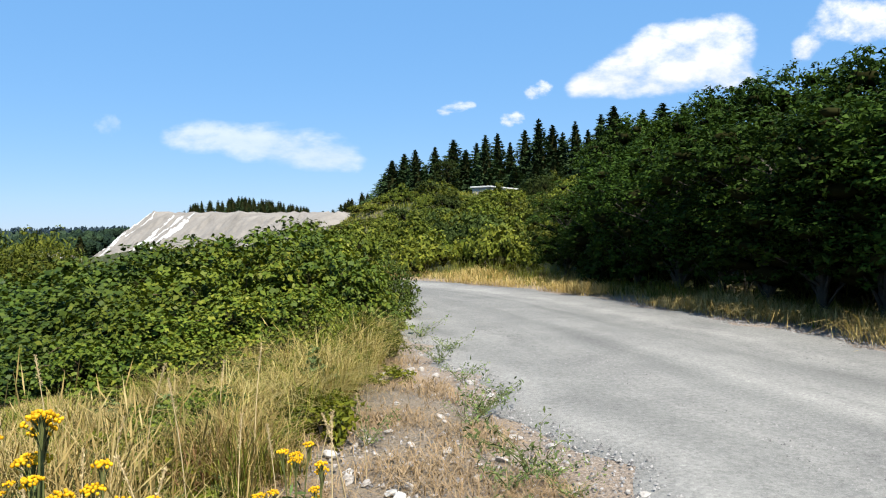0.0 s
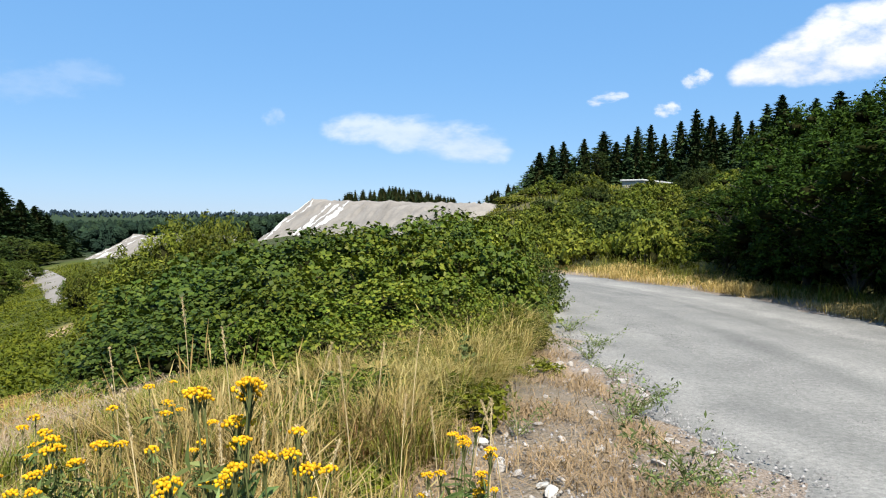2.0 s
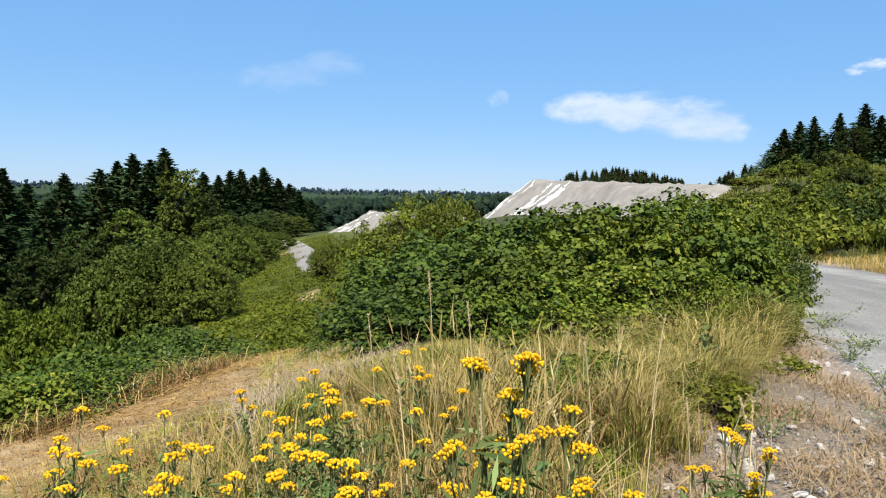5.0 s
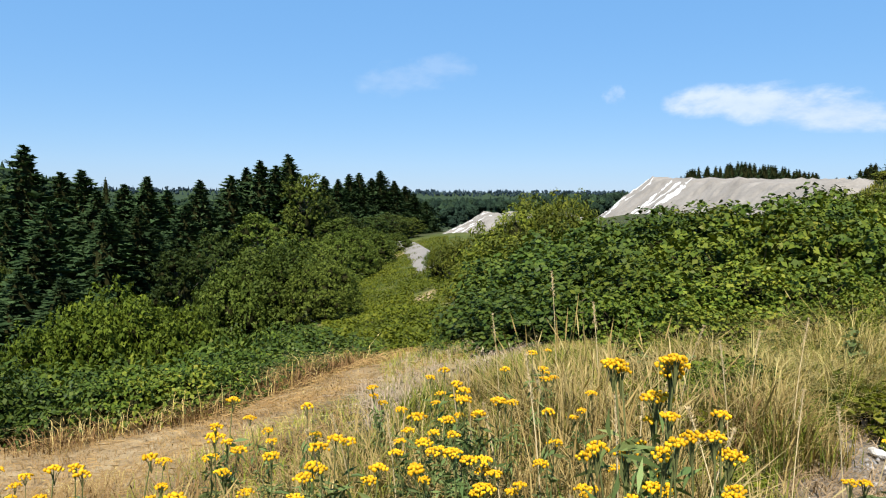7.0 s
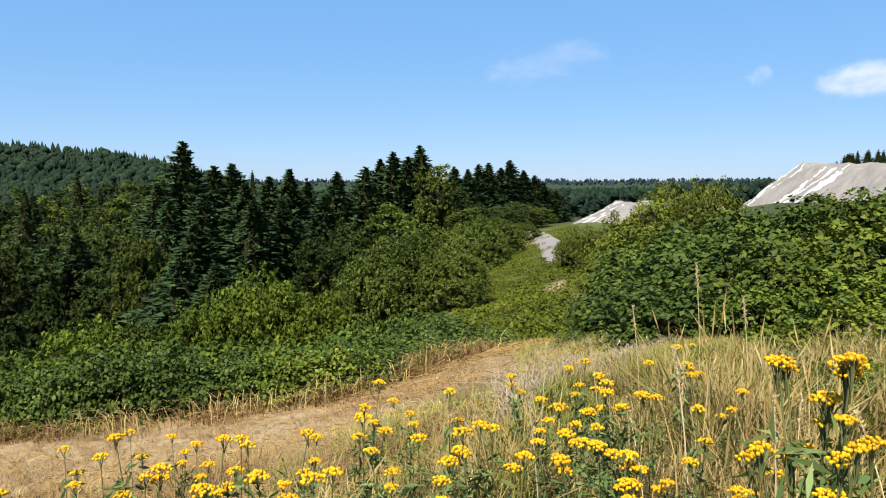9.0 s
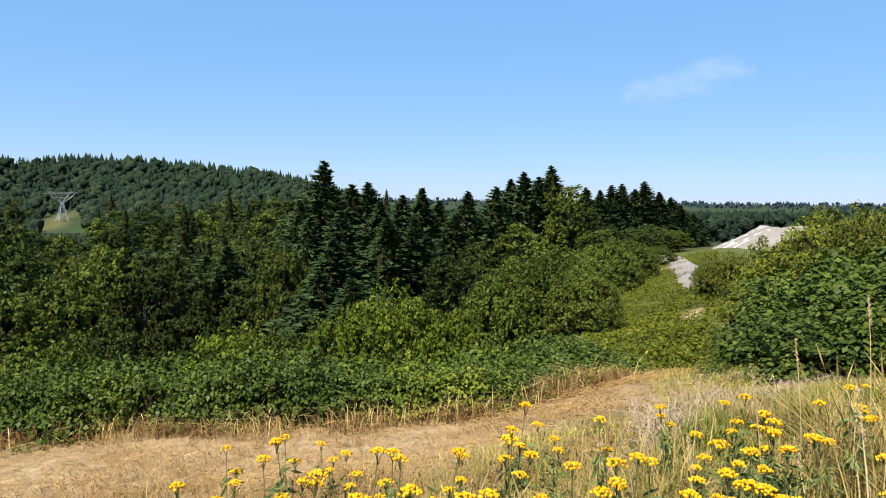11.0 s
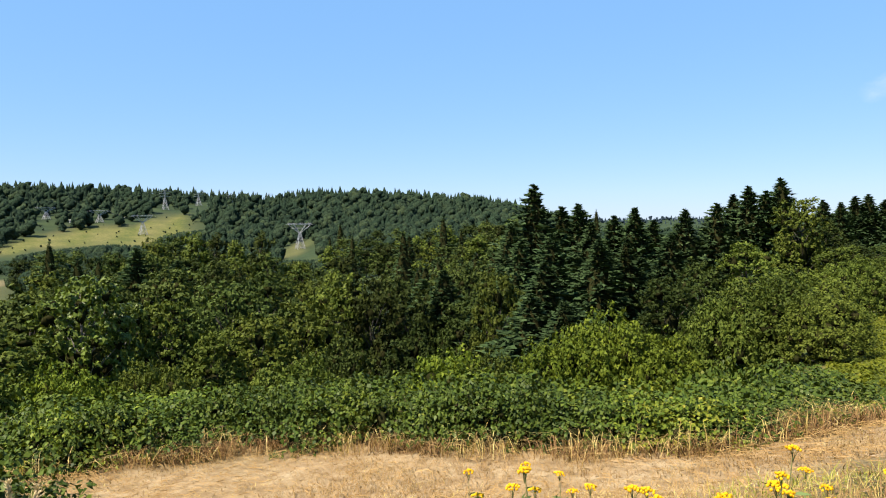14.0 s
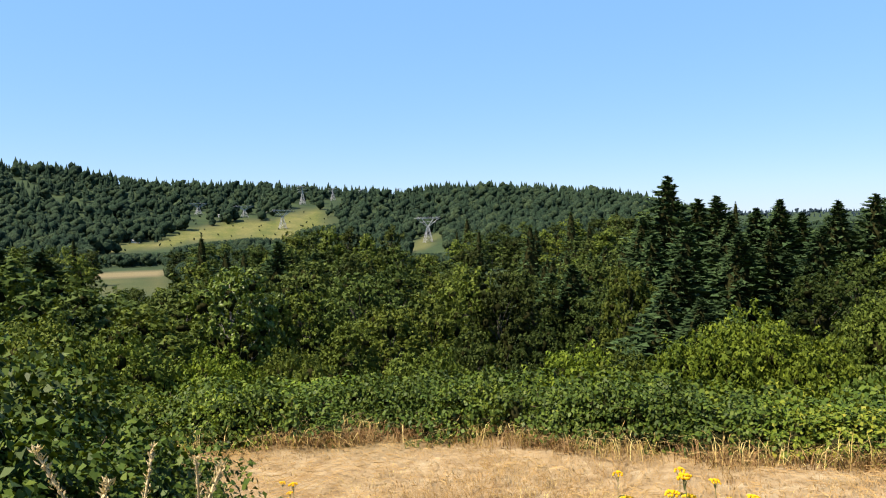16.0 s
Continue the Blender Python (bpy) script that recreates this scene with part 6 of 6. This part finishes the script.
def sightline_height(x, y, tall):
    """Grass height cut to fit the camera's view: tips stay under set angles."""
    az, _ = bearing(x, y)
    ex, ey = eye(az)
    r = np.hypot(x - ex, y - ey)
    crest = np.interp(az, [0, 8, 18, 24, 32, 40, 45, 50, 55, 62, 75, 100], [-5, -6.5, -9.2, -10.1, -11.6, -13.5, -14.8, -16.2, -17.4, -19.4, -20.8, -20.8])
    patchy = 0.72 + 0.22 * np.sin(x * 4.3 + 1.9 * np.sin(y * 3.1)) + 0.2 * np.sin(y * 5.1 - 2.3 * np.sin(x * 3.3))
    return np.clip((1.6 + r * np.tan(np.radians(crest)) - land(x, y)) / 1.05, 0.05, tall * patchy)


def tufted(x, y, rng, scale=0.35):
    c = np.sin(x * 3.1 + 1.7 * np.sin(y * 2.3)) + np.sin(y * 3.7 + 1.3 * np.sin(x * 2.9))
    return rng.rand(len(x)) < np.clip(0.55 + scale * c, 0.08, 1)


x, y = scatter(rng, 30000, lambda x, y: near_bank(x, y) & tufted(x, y, rng, 0.6), (-8.5, -4, 2, 8.5))
blades(rng, x, y, land(x, y), sightline_height(x, y, 0.42), 0.0042, 0.6, GRASS, "green_grass", "green and yellowing grass on the bank", "grass", 0.01)
x, y = scatter(rng, 30000, lambda x, y: near_bank(x, y) & tufted(-x, y + 3, rng, 0.7), (-8.5, -4, 2, 8.5))
blades(rng, x, y, land(x, y), sightline_height(x, y, 0.55), 0.0032, 0.75, STRAW, "dry_grass", "straw-coloured dry grass on the bank", "grass", 0.02)


def by_brambles(x, y):
    az, r = bearing(x, y)
    return (road_side(x, y) < -ROAD_HALF - 0.4 - 1.1 * smooth((9 - y) / 4)) & (az > 1.0) & (az < 18) & (r > np.interp(az, [2, 5, 9, 12, 18], [9.5, 7.7, 6.2, 5.2, 4.7])) & (r < 12)


x, y = scatter(rng, 22000, lambda x, y: by_brambles(x, y) & tufted(x, y + 1, rng), (-5, 4, 1, 13))
blades(rng, x, y, land(x, y), sightline_height(x, y, 0.64) + 0.06, 0.0032, 1.1, STRAW, "dry_grass", "tall straw-coloured dry grass in front of the brambles", "grass", 0.02)
x, y = scatter(rng, 10500, lambda x, y: by_brambles(x, y) & tufted(x + 1, y, rng, 0.6), (-5, 4, 1, 13))
blades(rng, x, y, land(x, y), sightline_height(x, y, 0.6) + 0.05, 0.003, 1.2, GRASS, "green_grass", "olive green grass in front of the brambles", "grass")


def tall_stems(x, y):
    az, r = bearing(x, y)
    return (az > 20) & (az < 37) & (r > 2.4) & (r < 4.6) & (rng.rand(len(x)) < np.exp(-((az - 29) / 6) ** 2))


x, y = scatter(rng, 900, tall_stems, (-3.5, 1, 0, 5))
blades(rng, x, y, land(x, y), 0.72, 0.0036, 0.5, STRAW, "tall_dry_grass", "tall straw-coloured grass stems among the tansies", "grass", 0.3)


def strip(x, y):
    az, r = bearing(x, y)
    u = brink(x, y)
    far = np.interp(az, HEDGE_AZ, HEDGE_R) + 0.3
    return (u > 0.9 + 0.3 * np.sin(y * 2.1)) & (r < far) & (r > 3.4) & (az > 38) & (az < 130)


def matted(rng, x, y, z, long, wide, foliage, name, label):
    """Flattened grass: blades lying in swirls, one over another."""
    n = len(x)
    a = 1.6 * np.sin(x * 0.55 + 1.3 * np.sin(y * 0.4)) + 1.4 * np.sin(y * 0.7 + x * 0.25) + rng.normal(0, 0.5, n)
    d = np.stack([np.cos(a), np.sin(a), rng.uniform(-0.05, 0.22, n)], 1)
    side = np.stack([-np.sin(a), np.cos(a), rng.normal(0, 0.5, n)], 1)
    L, w = long * rng.uniform(0.5, 1.3, (n, 1)), wide * rng.uniform(0.5, 1.3, (n, 1))
    p = np.stack([x, y, z + rng.uniform(0.0, 0.09, n) * (1 + np.sin(x * 2.2) * np.sin(y * 2.7))], 1)
    m = p + d * L * 0.55 + [0, 0, 0.02]
    t = p + d * L - np.array([0, 0, 0.05])
    v = np.stack([p - side * w, p + side * w, m + side * w * 0.8, m - side * w * 0.8, t], 1).reshape(-1, 3)
    k = np.arange(n)[:, None] * 5
    return tagged(new(name, mesh_of(name, v, [k + np.array([[0, 1, 2, 3]]), k + np.array([[3, 2, 4]])], foliage)), label, "grass", kind="stuff")


x, y = scatter(rng, 32000, lambda x, y: strip(x, y), (-18, -9, -2, 22))
matted(rng, x, y, land(x, y) + 0.01, 0.22, 0.0026, STRAW_RED, "dry_meadow_grass", "pale flattened dry grass along the slope")
x, y = scatter(rng, 30000, lambda x, y: strip(x, y) & tufted(x * 0.45, y * 0.45, rng, 0.6), (-18, -9, -2, 22))
blades(rng, x, y, land(x, y), sightline_height(x, y, 0.36), 0.0034, 1.7, STRAW_RED, "standing_dry_grass", "wind-bent reddish dry grass standing on the slope", "grass", 0.03)
x, y = scatter(rng, 5000, lambda x, y: strip(x, y) & tufted(x * 0.6 + 2, y * 0.6, rng, 0.8), (-18, -9, -2, 22))
blades(rng, x, y, land(x, y), sightline_height(x, y, 0.34), 0.003, 1.7, STRAW, "pale_dry_grass", "pale tufts of dry grass standing on the slope", "grass", 0.08)
x, y = scatter(rng, 3500, lambda x, y: strip(x, y) & (np.abs(brink(x, y) - 1.4 + 0.4 * np.sin(y * 1.7)) < 0.7), (-14, -8, -2, 12))
blades(rng, x, y, land(x, y) - 0.02, 0.2, 0.004, 0.9, GRASS, "fresh_grass", "greener grass at the top of the dry slope", "grass")


def hedge_foot(x, y):
    az, r = bearing(x, y)
    far = np.interp(az, HEDGE_AZ, HEDGE_R) - 0.6
    return (np.abs(r - far) < 0.6) & (az > 46) & (az < 128)


x, y = scatter(rng, 1800, lambda x, y: hedge_foot(x, y) & tufted(x, y, rng, 0.5), (-14, -9, -7, 13))
blades(rng, x, y, land(x, y), 0.4, 0.004, 1.2, STRAW, "tall_dry_grass", "tall dry grass stems along the foot of the hedge", "grass", 0.1)
x, y = scatter(rng, 6000, lambda x, y: hedge_foot(x, y) & tufted(x * 0.6 + 1, y * 0.6, rng, 0.7), (-14, -9, -7, 13))
blades(rng, x, y, land(x, y), 0.3, 0.005, 1.6, RUST, "rusty_weeds", "rusty brown dead weeds along the foot of the hedge", "weeds", 0.05)


def far_verge(x, y):
    s = road_side(x, y)
    return (s > ROAD_HALF - 0.1) & (s < ROAD_HALF + 2.2)


x, y = scatter(rng, 15000, lambda x, y: far_verge(x, y) & tufted(x * 0.45, y * 0.45, rng, 0.9), (-8, 2, 14, 28))
blades(rng, x, y, land(x, y), 0.36 + 0.14 * np.sin(x * 1.3 + 2 * np.sin(y * 0.7)), 0.0045, 1.8, STRAW, "verge_grass", "dry grass along the road's far verge", "grass", 0.05)
x, y = scatter(rng, 7000, lambda x, y: (road_side(x, y) > ROAD_HALF + 0.35) & (road_side(x, y) < ROAD_HALF + 3.0) & tufted(x + 2, y, rng, 0.5), (-8, 2, 14, 28))
blades(rng, x, y, land(x, y), 0.5 + 0.2 * np.sin(y * 1.1 + x), 0.006, 1.5, GRASS, "verge_weeds", "green weeds along the road's far verge", "grass")
x, y = scatter(rng, 9000, lambda x, y: (np.abs(bearing(x, y)[0] - 0.5) < 9.5) & (bearing(x, y)[1] > 28) & (bearing(x, y)[1] < 88) & tufted(x * 0.4, y * 0.4, rng, 0.5), (-16, 27, 16, 88))
blades(rng, x, y, land(x, y) - 0.03, 0.55, 0.03, 1.0, GRASS, "crest_grass", "rough yellow-green grass on the rise beyond the road", "grass")
# sparse mat on the verge gravel
x, y = scatter(rng, 14000, lambda x, y: verge(x, y) & (road_side(x, y) < -ROAD_HALF - 0.1) & tufted(x * 1.3, y * 1.3, rng, 0.6), (-3, 2, 2, 10))
blades(rng, x, y, land(x, y), 0.13, 0.003, 2.6, MATTED, "trampled_grass", "short brownish dry grass on the gravel verge", "grass")

def behind(x, y):
    az, r = bearing(x, y)
    return (road_side(x, y) < -ROAD_HALF - 1.4 + 0.4 * np.sin(y * 3)) & (r < 9) & (r > 0.7) & ((az > 118) | (az < -90))


x, y = scatter(rng, 9000, lambda x, y: behind(x, y) & tufted(x, y, rng, 0.5), (-9, -9, 9, 0.5))
blades(rng, x, y, land(x, y), 0.26, 0.005, 1.0, GRASS, "green_grass", "green grass behind the brink of the bank", "grass")
x, y = scatter(rng, 6000, lambda x, y: behind(x, y) & tufted(-x, y + 2, rng, 0.5), (-9, -9, 9, 0.5))
blades(rng, x, y, land(x, y), 0.28, 0.004, 1.2, STRAW, "dry_grass", "dry grass behind the brink of the bank", "grass")

# dead grey weeds on the brink
def dead_patch(x, y):
    az, r = bearing(x, y)
    return (np.abs(brink(x, y) - 1.3) < 0.9) & (r > 4.9) & (r < 9.4) & (az > 31) & (az < 48)


x, y = scatter(rng, 5500, lambda x, y: dead_patch(x, y) & tufted(x * 1.4, y * 1.4, rng, 0.5), (-9, 2, -2, 9))
blades(rng, x, y, land(x, y), sightline_height(x, y, 0.24) + 0.06, 0.0035, 1.5, DEAD, "dead_weeds", "grey dead weeds at the edge of the bank", "weeds", 0.2)

x, y = scatter(rng, 180, lambda x, y: np.hypot((x + 1.5) / 0.16, (y - 4.2) / 0.2) < 1, (-2.2, 3.5, -1, 4.8))
blades(rng, x, y, land(x, y), 0.36, 0.004, 0.9, RUST, "rusty_dock", "rust-brown dead dock standing in the dry grass", "weeds", 0.3)

# ---- tansy, in flower ----
def tansy(rng, heads, bud=1.0):
    root = tagged(new("tansy_plant"), "flowering tansy with flat clusters of yellow buttons", "flower", "tansy plants")
    stem_bits, leaf_p, leaf_o = [], [], []
    for k in range(heads):
        a, out = rng.uniform(0, 6.28), rng.uniform(0.02, 0.13)
        h = rng.uniform(0.68, 0.95)
        tip = np.array([out * np.cos(a), out * np.sin(a), h])
        t = np.linspace(0, 1, 6)[:, None]
        path = np.array([0.03 * np.cos(a), 0.03 * np.sin(a), -0.02]) * (1 - t) + tip * t
        path[:, :2] *= t ** 0.7 + 0.1
        stem_bits.append(tube(path, np.linspace(0.0035, 0.002, 6), 4))
        p = path[-1]
        buds = []
        m = rng.randint(20, 60) if heads > 6 else rng.randint(12, 32)
        wide = 0.0072 * bud * math.sqrt(m)
        for q in range(m):
            b, rr = q * 2.4 + rng.uniform(-0.5, 0.5), wide * math.sqrt((q + 0.5) / m) * rng.uniform(0.85, 1.15)
            c = p + [rr * np.cos(b), rr * np.sin(b), 0.012 - 1.1 * rr * rr / wide * 0.3 + rng.uniform(-0.004, 0.004)]
            w = np.linspace(0, 2 * np.pi, 6, endpoint=False)
            rad = bud * rng.uniform(0.006, 0.0076)
            ring = np.stack([np.cos(w) * rad, np.sin(w) * rad, 0 * w], 1)
            vv = np.concatenate([c + ring, c + ring * 0.65 + [0, 0, 0.005 * bud], c + ring * 0.5 - [0, 0, 0.006 * bud]])
            i = np.arange(6)
            ff = np.concatenate([np.stack([i, (i + 1) % 6, 6 + (i + 1) % 6, 6 + i], 1), np.stack([12 + i, 12 + (i + 1) % 6, (i + 1) % 6, i], 1), [[6, 7, 8, 9], [6, 9, 10, 11]]])
            buds.append((vv, ff))
            if q % 3 == 0:
                stem_bits.append(tube(np.stack([p - [0, 0, 0.05], (p + c) / 2 - [0, 0, 0.012], c]), [0.0012] * 3, 4))
        v, f = join(buds)
        part_of("flower_head", mesh_of("flower_head", v, f, TANSY), root, "flat cluster of yellow button flowers")
        for q in np.linspace(0.15, 0.9, 9):
            leaf_p.append(path[int(q * 5)] + rng.normal(0, 0.012, 3))
            leaf_o.append([np.cos(q * 40), np.sin(q * 40), 0.6])
    v, f = join(stem_bits)
    tagged(part_of("stemwork", mesh_of("stems", v, f, STEM), root, "thin green stems"), kind="stuff")
    p, o = np.repeat(np.array(leaf_p), 7, 0), np.repeat(unit(np.array(leaf_o)), 7, 0)
    v, f = leaves(rng, p + rng.normal(0, 0.02, p.shape), o, 0.07, 0.014, 0.1, 0.8, 0.3)
    tagged(part_of("foliage", mesh_of("leaves", v, f, WEED), root), kind="stuff")
    return root


rng = np.random.RandomState(91)
TANSIES = kinds(*[tansy(rng, *k) for k in ((2,), (3,), (4,), (9,), (9, 0.52), (5, 0.55))])
# bearing and height of each plant's top over the eye's level
spots = [(31.9, -13.0), (39.4, -14.7), (36.8, -15.1), (33.7, -14.4), (28.4, -20.6), (11.1, -21.3), (19.5, -20.4),
         (29.2, -15.3), (35.5, -15.0), (38.4, -14.4), (43.0, -14.9), (36.9, -17.9), (44.9, -20.0), (40.2, -20.3), (44.4, -22.6), (48.5, -17.1), (51.3, -17.2), (54.6, -16.6), (55.0, -18.4), (59.1, -20.2), (60.8, -20.3), (63.6, -20.2), (66.6, -20.0), (69.7, -19.4), (71.0, -18.8), (33.5, -20.6), (39.2, -16.2),
         (31.4, -17.6), (42.0, -17.4), (46.6, -18.4), (75.0, -19.3), (75.4, -21.0), (79.3, -21.0), (71.6, -20.6), (68.2, -19.2), (65.4, -20.6), (63.0, -21.2), (100.1, -19.6), (99.2, -20.2), (50.0, -20.8), (53.0, -21.4), (57.0, -21.6), (47.6, -22.4), (30.4, -22.0), (37.5, -22.4)]
reaches = np.linspace(1.3, 6, 95)
for k, (az, el) in enumerate(spots):
    x, y = polar(az, reaches)
    x, y = x + eye(az)[0], y + eye(az)[1]
    tall = 1.6 + reaches * math.tan(radians(el)) - land(x, y)
    size = (0.76, 0.68, 0.82)[k % 3]
    i = int(np.abs(tall - size).argmin())
    rich = 3 if (az, el) in ((11.1, -21.3), (36.9, -17.9)) else (k * 7) % 3
    plant([TANSIES[rich]], rng, place(x[i], y[i], rng.uniform(0, 360), size * 1.12 if rich < 3 else size))
# the tallest clumps, close to the walk: place and height of the top
for x, y, top, rich in ((-0.90, 1.49, 1.145, 4), (-0.765, 1.485, 1.02, 5), (-0.72, 1.47, 1.0, 5), (-0.86, 1.245, 1.03, 5), (-0.455, 2.16, 0.87, 5), (-0.52, 2.20, 0.84, 5), (-0.42, 2.10, 0.85, 5), (-0.95, 1.53, 1.13, 5), (-2.37, 3.45, 0.65, 2)):
    size = (top - float(land(np.array([x]), np.array([y]))[0])) / 0.86
    plant([TANSIES[rich]], rng, place(x, y, rng.uniform(0, 360), size))

# ---- weeds on the gravel, single stalks ----
def weed(rng):
    root = tagged(new("roadside_weed"), "sprawling grey-green roadside weed on gravel", "weed", "roadside weeds")
    bits, p, o = [], [], []
    for k in range(11):
        a, L = rng.uniform(0, 6.28), rng.uniform(0.2, 0.5)
        t = np.linspace(0, 1, 7)
        path = np.stack([np.cos(a) * L * 0.75 * t + 0.03 * np.sin(t * 6), np.sin(a) * L * 0.75 * t, L * (0.95 * t - 0.35 * t ** 2)], 1)
        bits.append(tube(path, np.linspace(0.003, 0.0012, 7), 4))
        for q in path[1:]:
            for e in range(3):
                p.append(q + rng.normal(0, 0.02, 3))
                o.append(rng.normal(0, 1, 3) + [0, 0, 1])
    v, f = join(bits)
    tagged(part_of("stemwork", mesh_of("stems", v, f, STEM), root), kind="stuff")
    p, o = np.array(p), unit(np.array(o))
    p[:, 2] = np.maximum(p[:, 2], 0.01)
    v, f = leaves(rng, p, o, 0.04, 0.014, 0.1, 0.5, 0.1)
    tagged(part_of("foliage", mesh_of("leaves", v, f, WEED), root), kind="stuff")
    return root


WEEDS = kinds(*[weed(rng) for k in range(3)])
for az, r, s in [(-3.0, 6.0, 1.2), (-2.2, 5.6, 1.0), (-6.6, 4.5, 1.15), (-5.4, 4.2, 0.9), (-8.6, 4.4, 0.8), (0.6, 8.2, 1.0), (-0.5, 9.0, 0.9), (6.5, 5.2, 0.8), (-1.4, 7.2, 0.8), (1.8, 10.2, 1.1), (3.0, 12.5, 1.2), (-10.3, 4.1, 0.6), (8.5, 6.8, 0.8), (-4.0, 3.8, 0.7)]:
    x, y = polar(az, r)
    plant(WEEDS, rng, place(x, y, rng.uniform(0, 360), s))


def stalk(rng, tall):
    root = tagged(new("grass_stalk"), "tall dry grass stalk with a pale seed head", "grass", "seeding stalks")
    lean = rng.uniform(-0.25, 0.25, 2)
    t = np.linspace(0, 1, 8)
    path = np.stack([lean[0] * t ** 2 * tall, lean[1] * t ** 2 * tall, t * tall * (1 - 0.04 * t)], 1)
    v, f = tube(path, np.linspace(0.0042, 0.0026, 8), 4)
    part_of("stem", mesh_of("stem", v, f, STALK), root)
    q = rng.uniform(0.82, 1.02, 130)
    p = np.stack([np.interp(q, t, path[:, k]) for k in range(3)], 1) + rng.normal(0, 0.0028, (130, 3))
    v, f = leaves(rng, p, rng.normal(0, 1, (130, 3)), 0.015, 0.004, 0.1, 0.5, -1.4)
    part_of("seed_head", mesh_of("seed_head", v, f, STALK), root)
    return root


STALKS = kinds(*[stalk(rng, h) for h in (0.9, 1.05, 0.8)])
for az, r, s in [(8.0, 3.4, 0.95), (9.5, 3.0, 0.9), (25, 2.6, 1.0), (22, 2.6, 0.95), (32.5, 5.2, 1.05), (36.5, 2.6, 1.0), (39, 3.0, 0.9), (28, 3.2, 0.9), (19.5, 2.5, 0.8), (31, 2.4, 0.9), (42, 3.2, 0.9), (45, 2.2, 0.75), (35, 1.9, 0.8), (48, 2.7, 0.8), (17, 3.1, 0.8), (53, 3, 0.8), (27, 2.0, 0.85), (11, 3.6, 0.9), (13.5, 3.0, 0.8), (15.5, 4.4, 0.9), (20.5, 3.6, 0.9), (23.5, 4.6, 0.95), (26.2, 3.9, 0.9), (29.6, 4.4, 0.95), (33.8, 3.8, 0.9), (37.6, 4.4, 0.85), (40.4, 3.9, 0.8), (6.6, 4.4, 0.7), (18.2, 4.8, 0.85), (46.4, 3.6, 0.8), (50.6, 3.4, 0.8), (24.4, 2.1, 0.8), (21.2, 1.9, 0.75), (16.2, 2.3, 0.75)]:
    x, y = polar(az, r)
    plant(STALKS, rng, place(x, y, rng.uniform(0, 360), s))
# those beside the last bush: bearing, distance and height of the tip over the eye's level
for az, r, el in [(110.6, 2.4, -12.8), (111.2, 2.3, -16.0), (108.6, 2.4, -18.4), (106.2, 2.5, -18.0), (114.6, 2.3, -15.4), (112.4, 2.5, -17.6), (117, 2.2, -13.5), (109.8, 2.6, -17.0)]:
    x, y = polar(az, r)
    x, y = float(x + eye(az)[0]), float(y + eye(az)[1])
    tall = (1.6 + r * math.tan(radians(el)) - height(x, y)) / 0.93
    plant(STALKS, rng, place(x, y, rng.uniform(0, 360), tall * 1.15, tall))
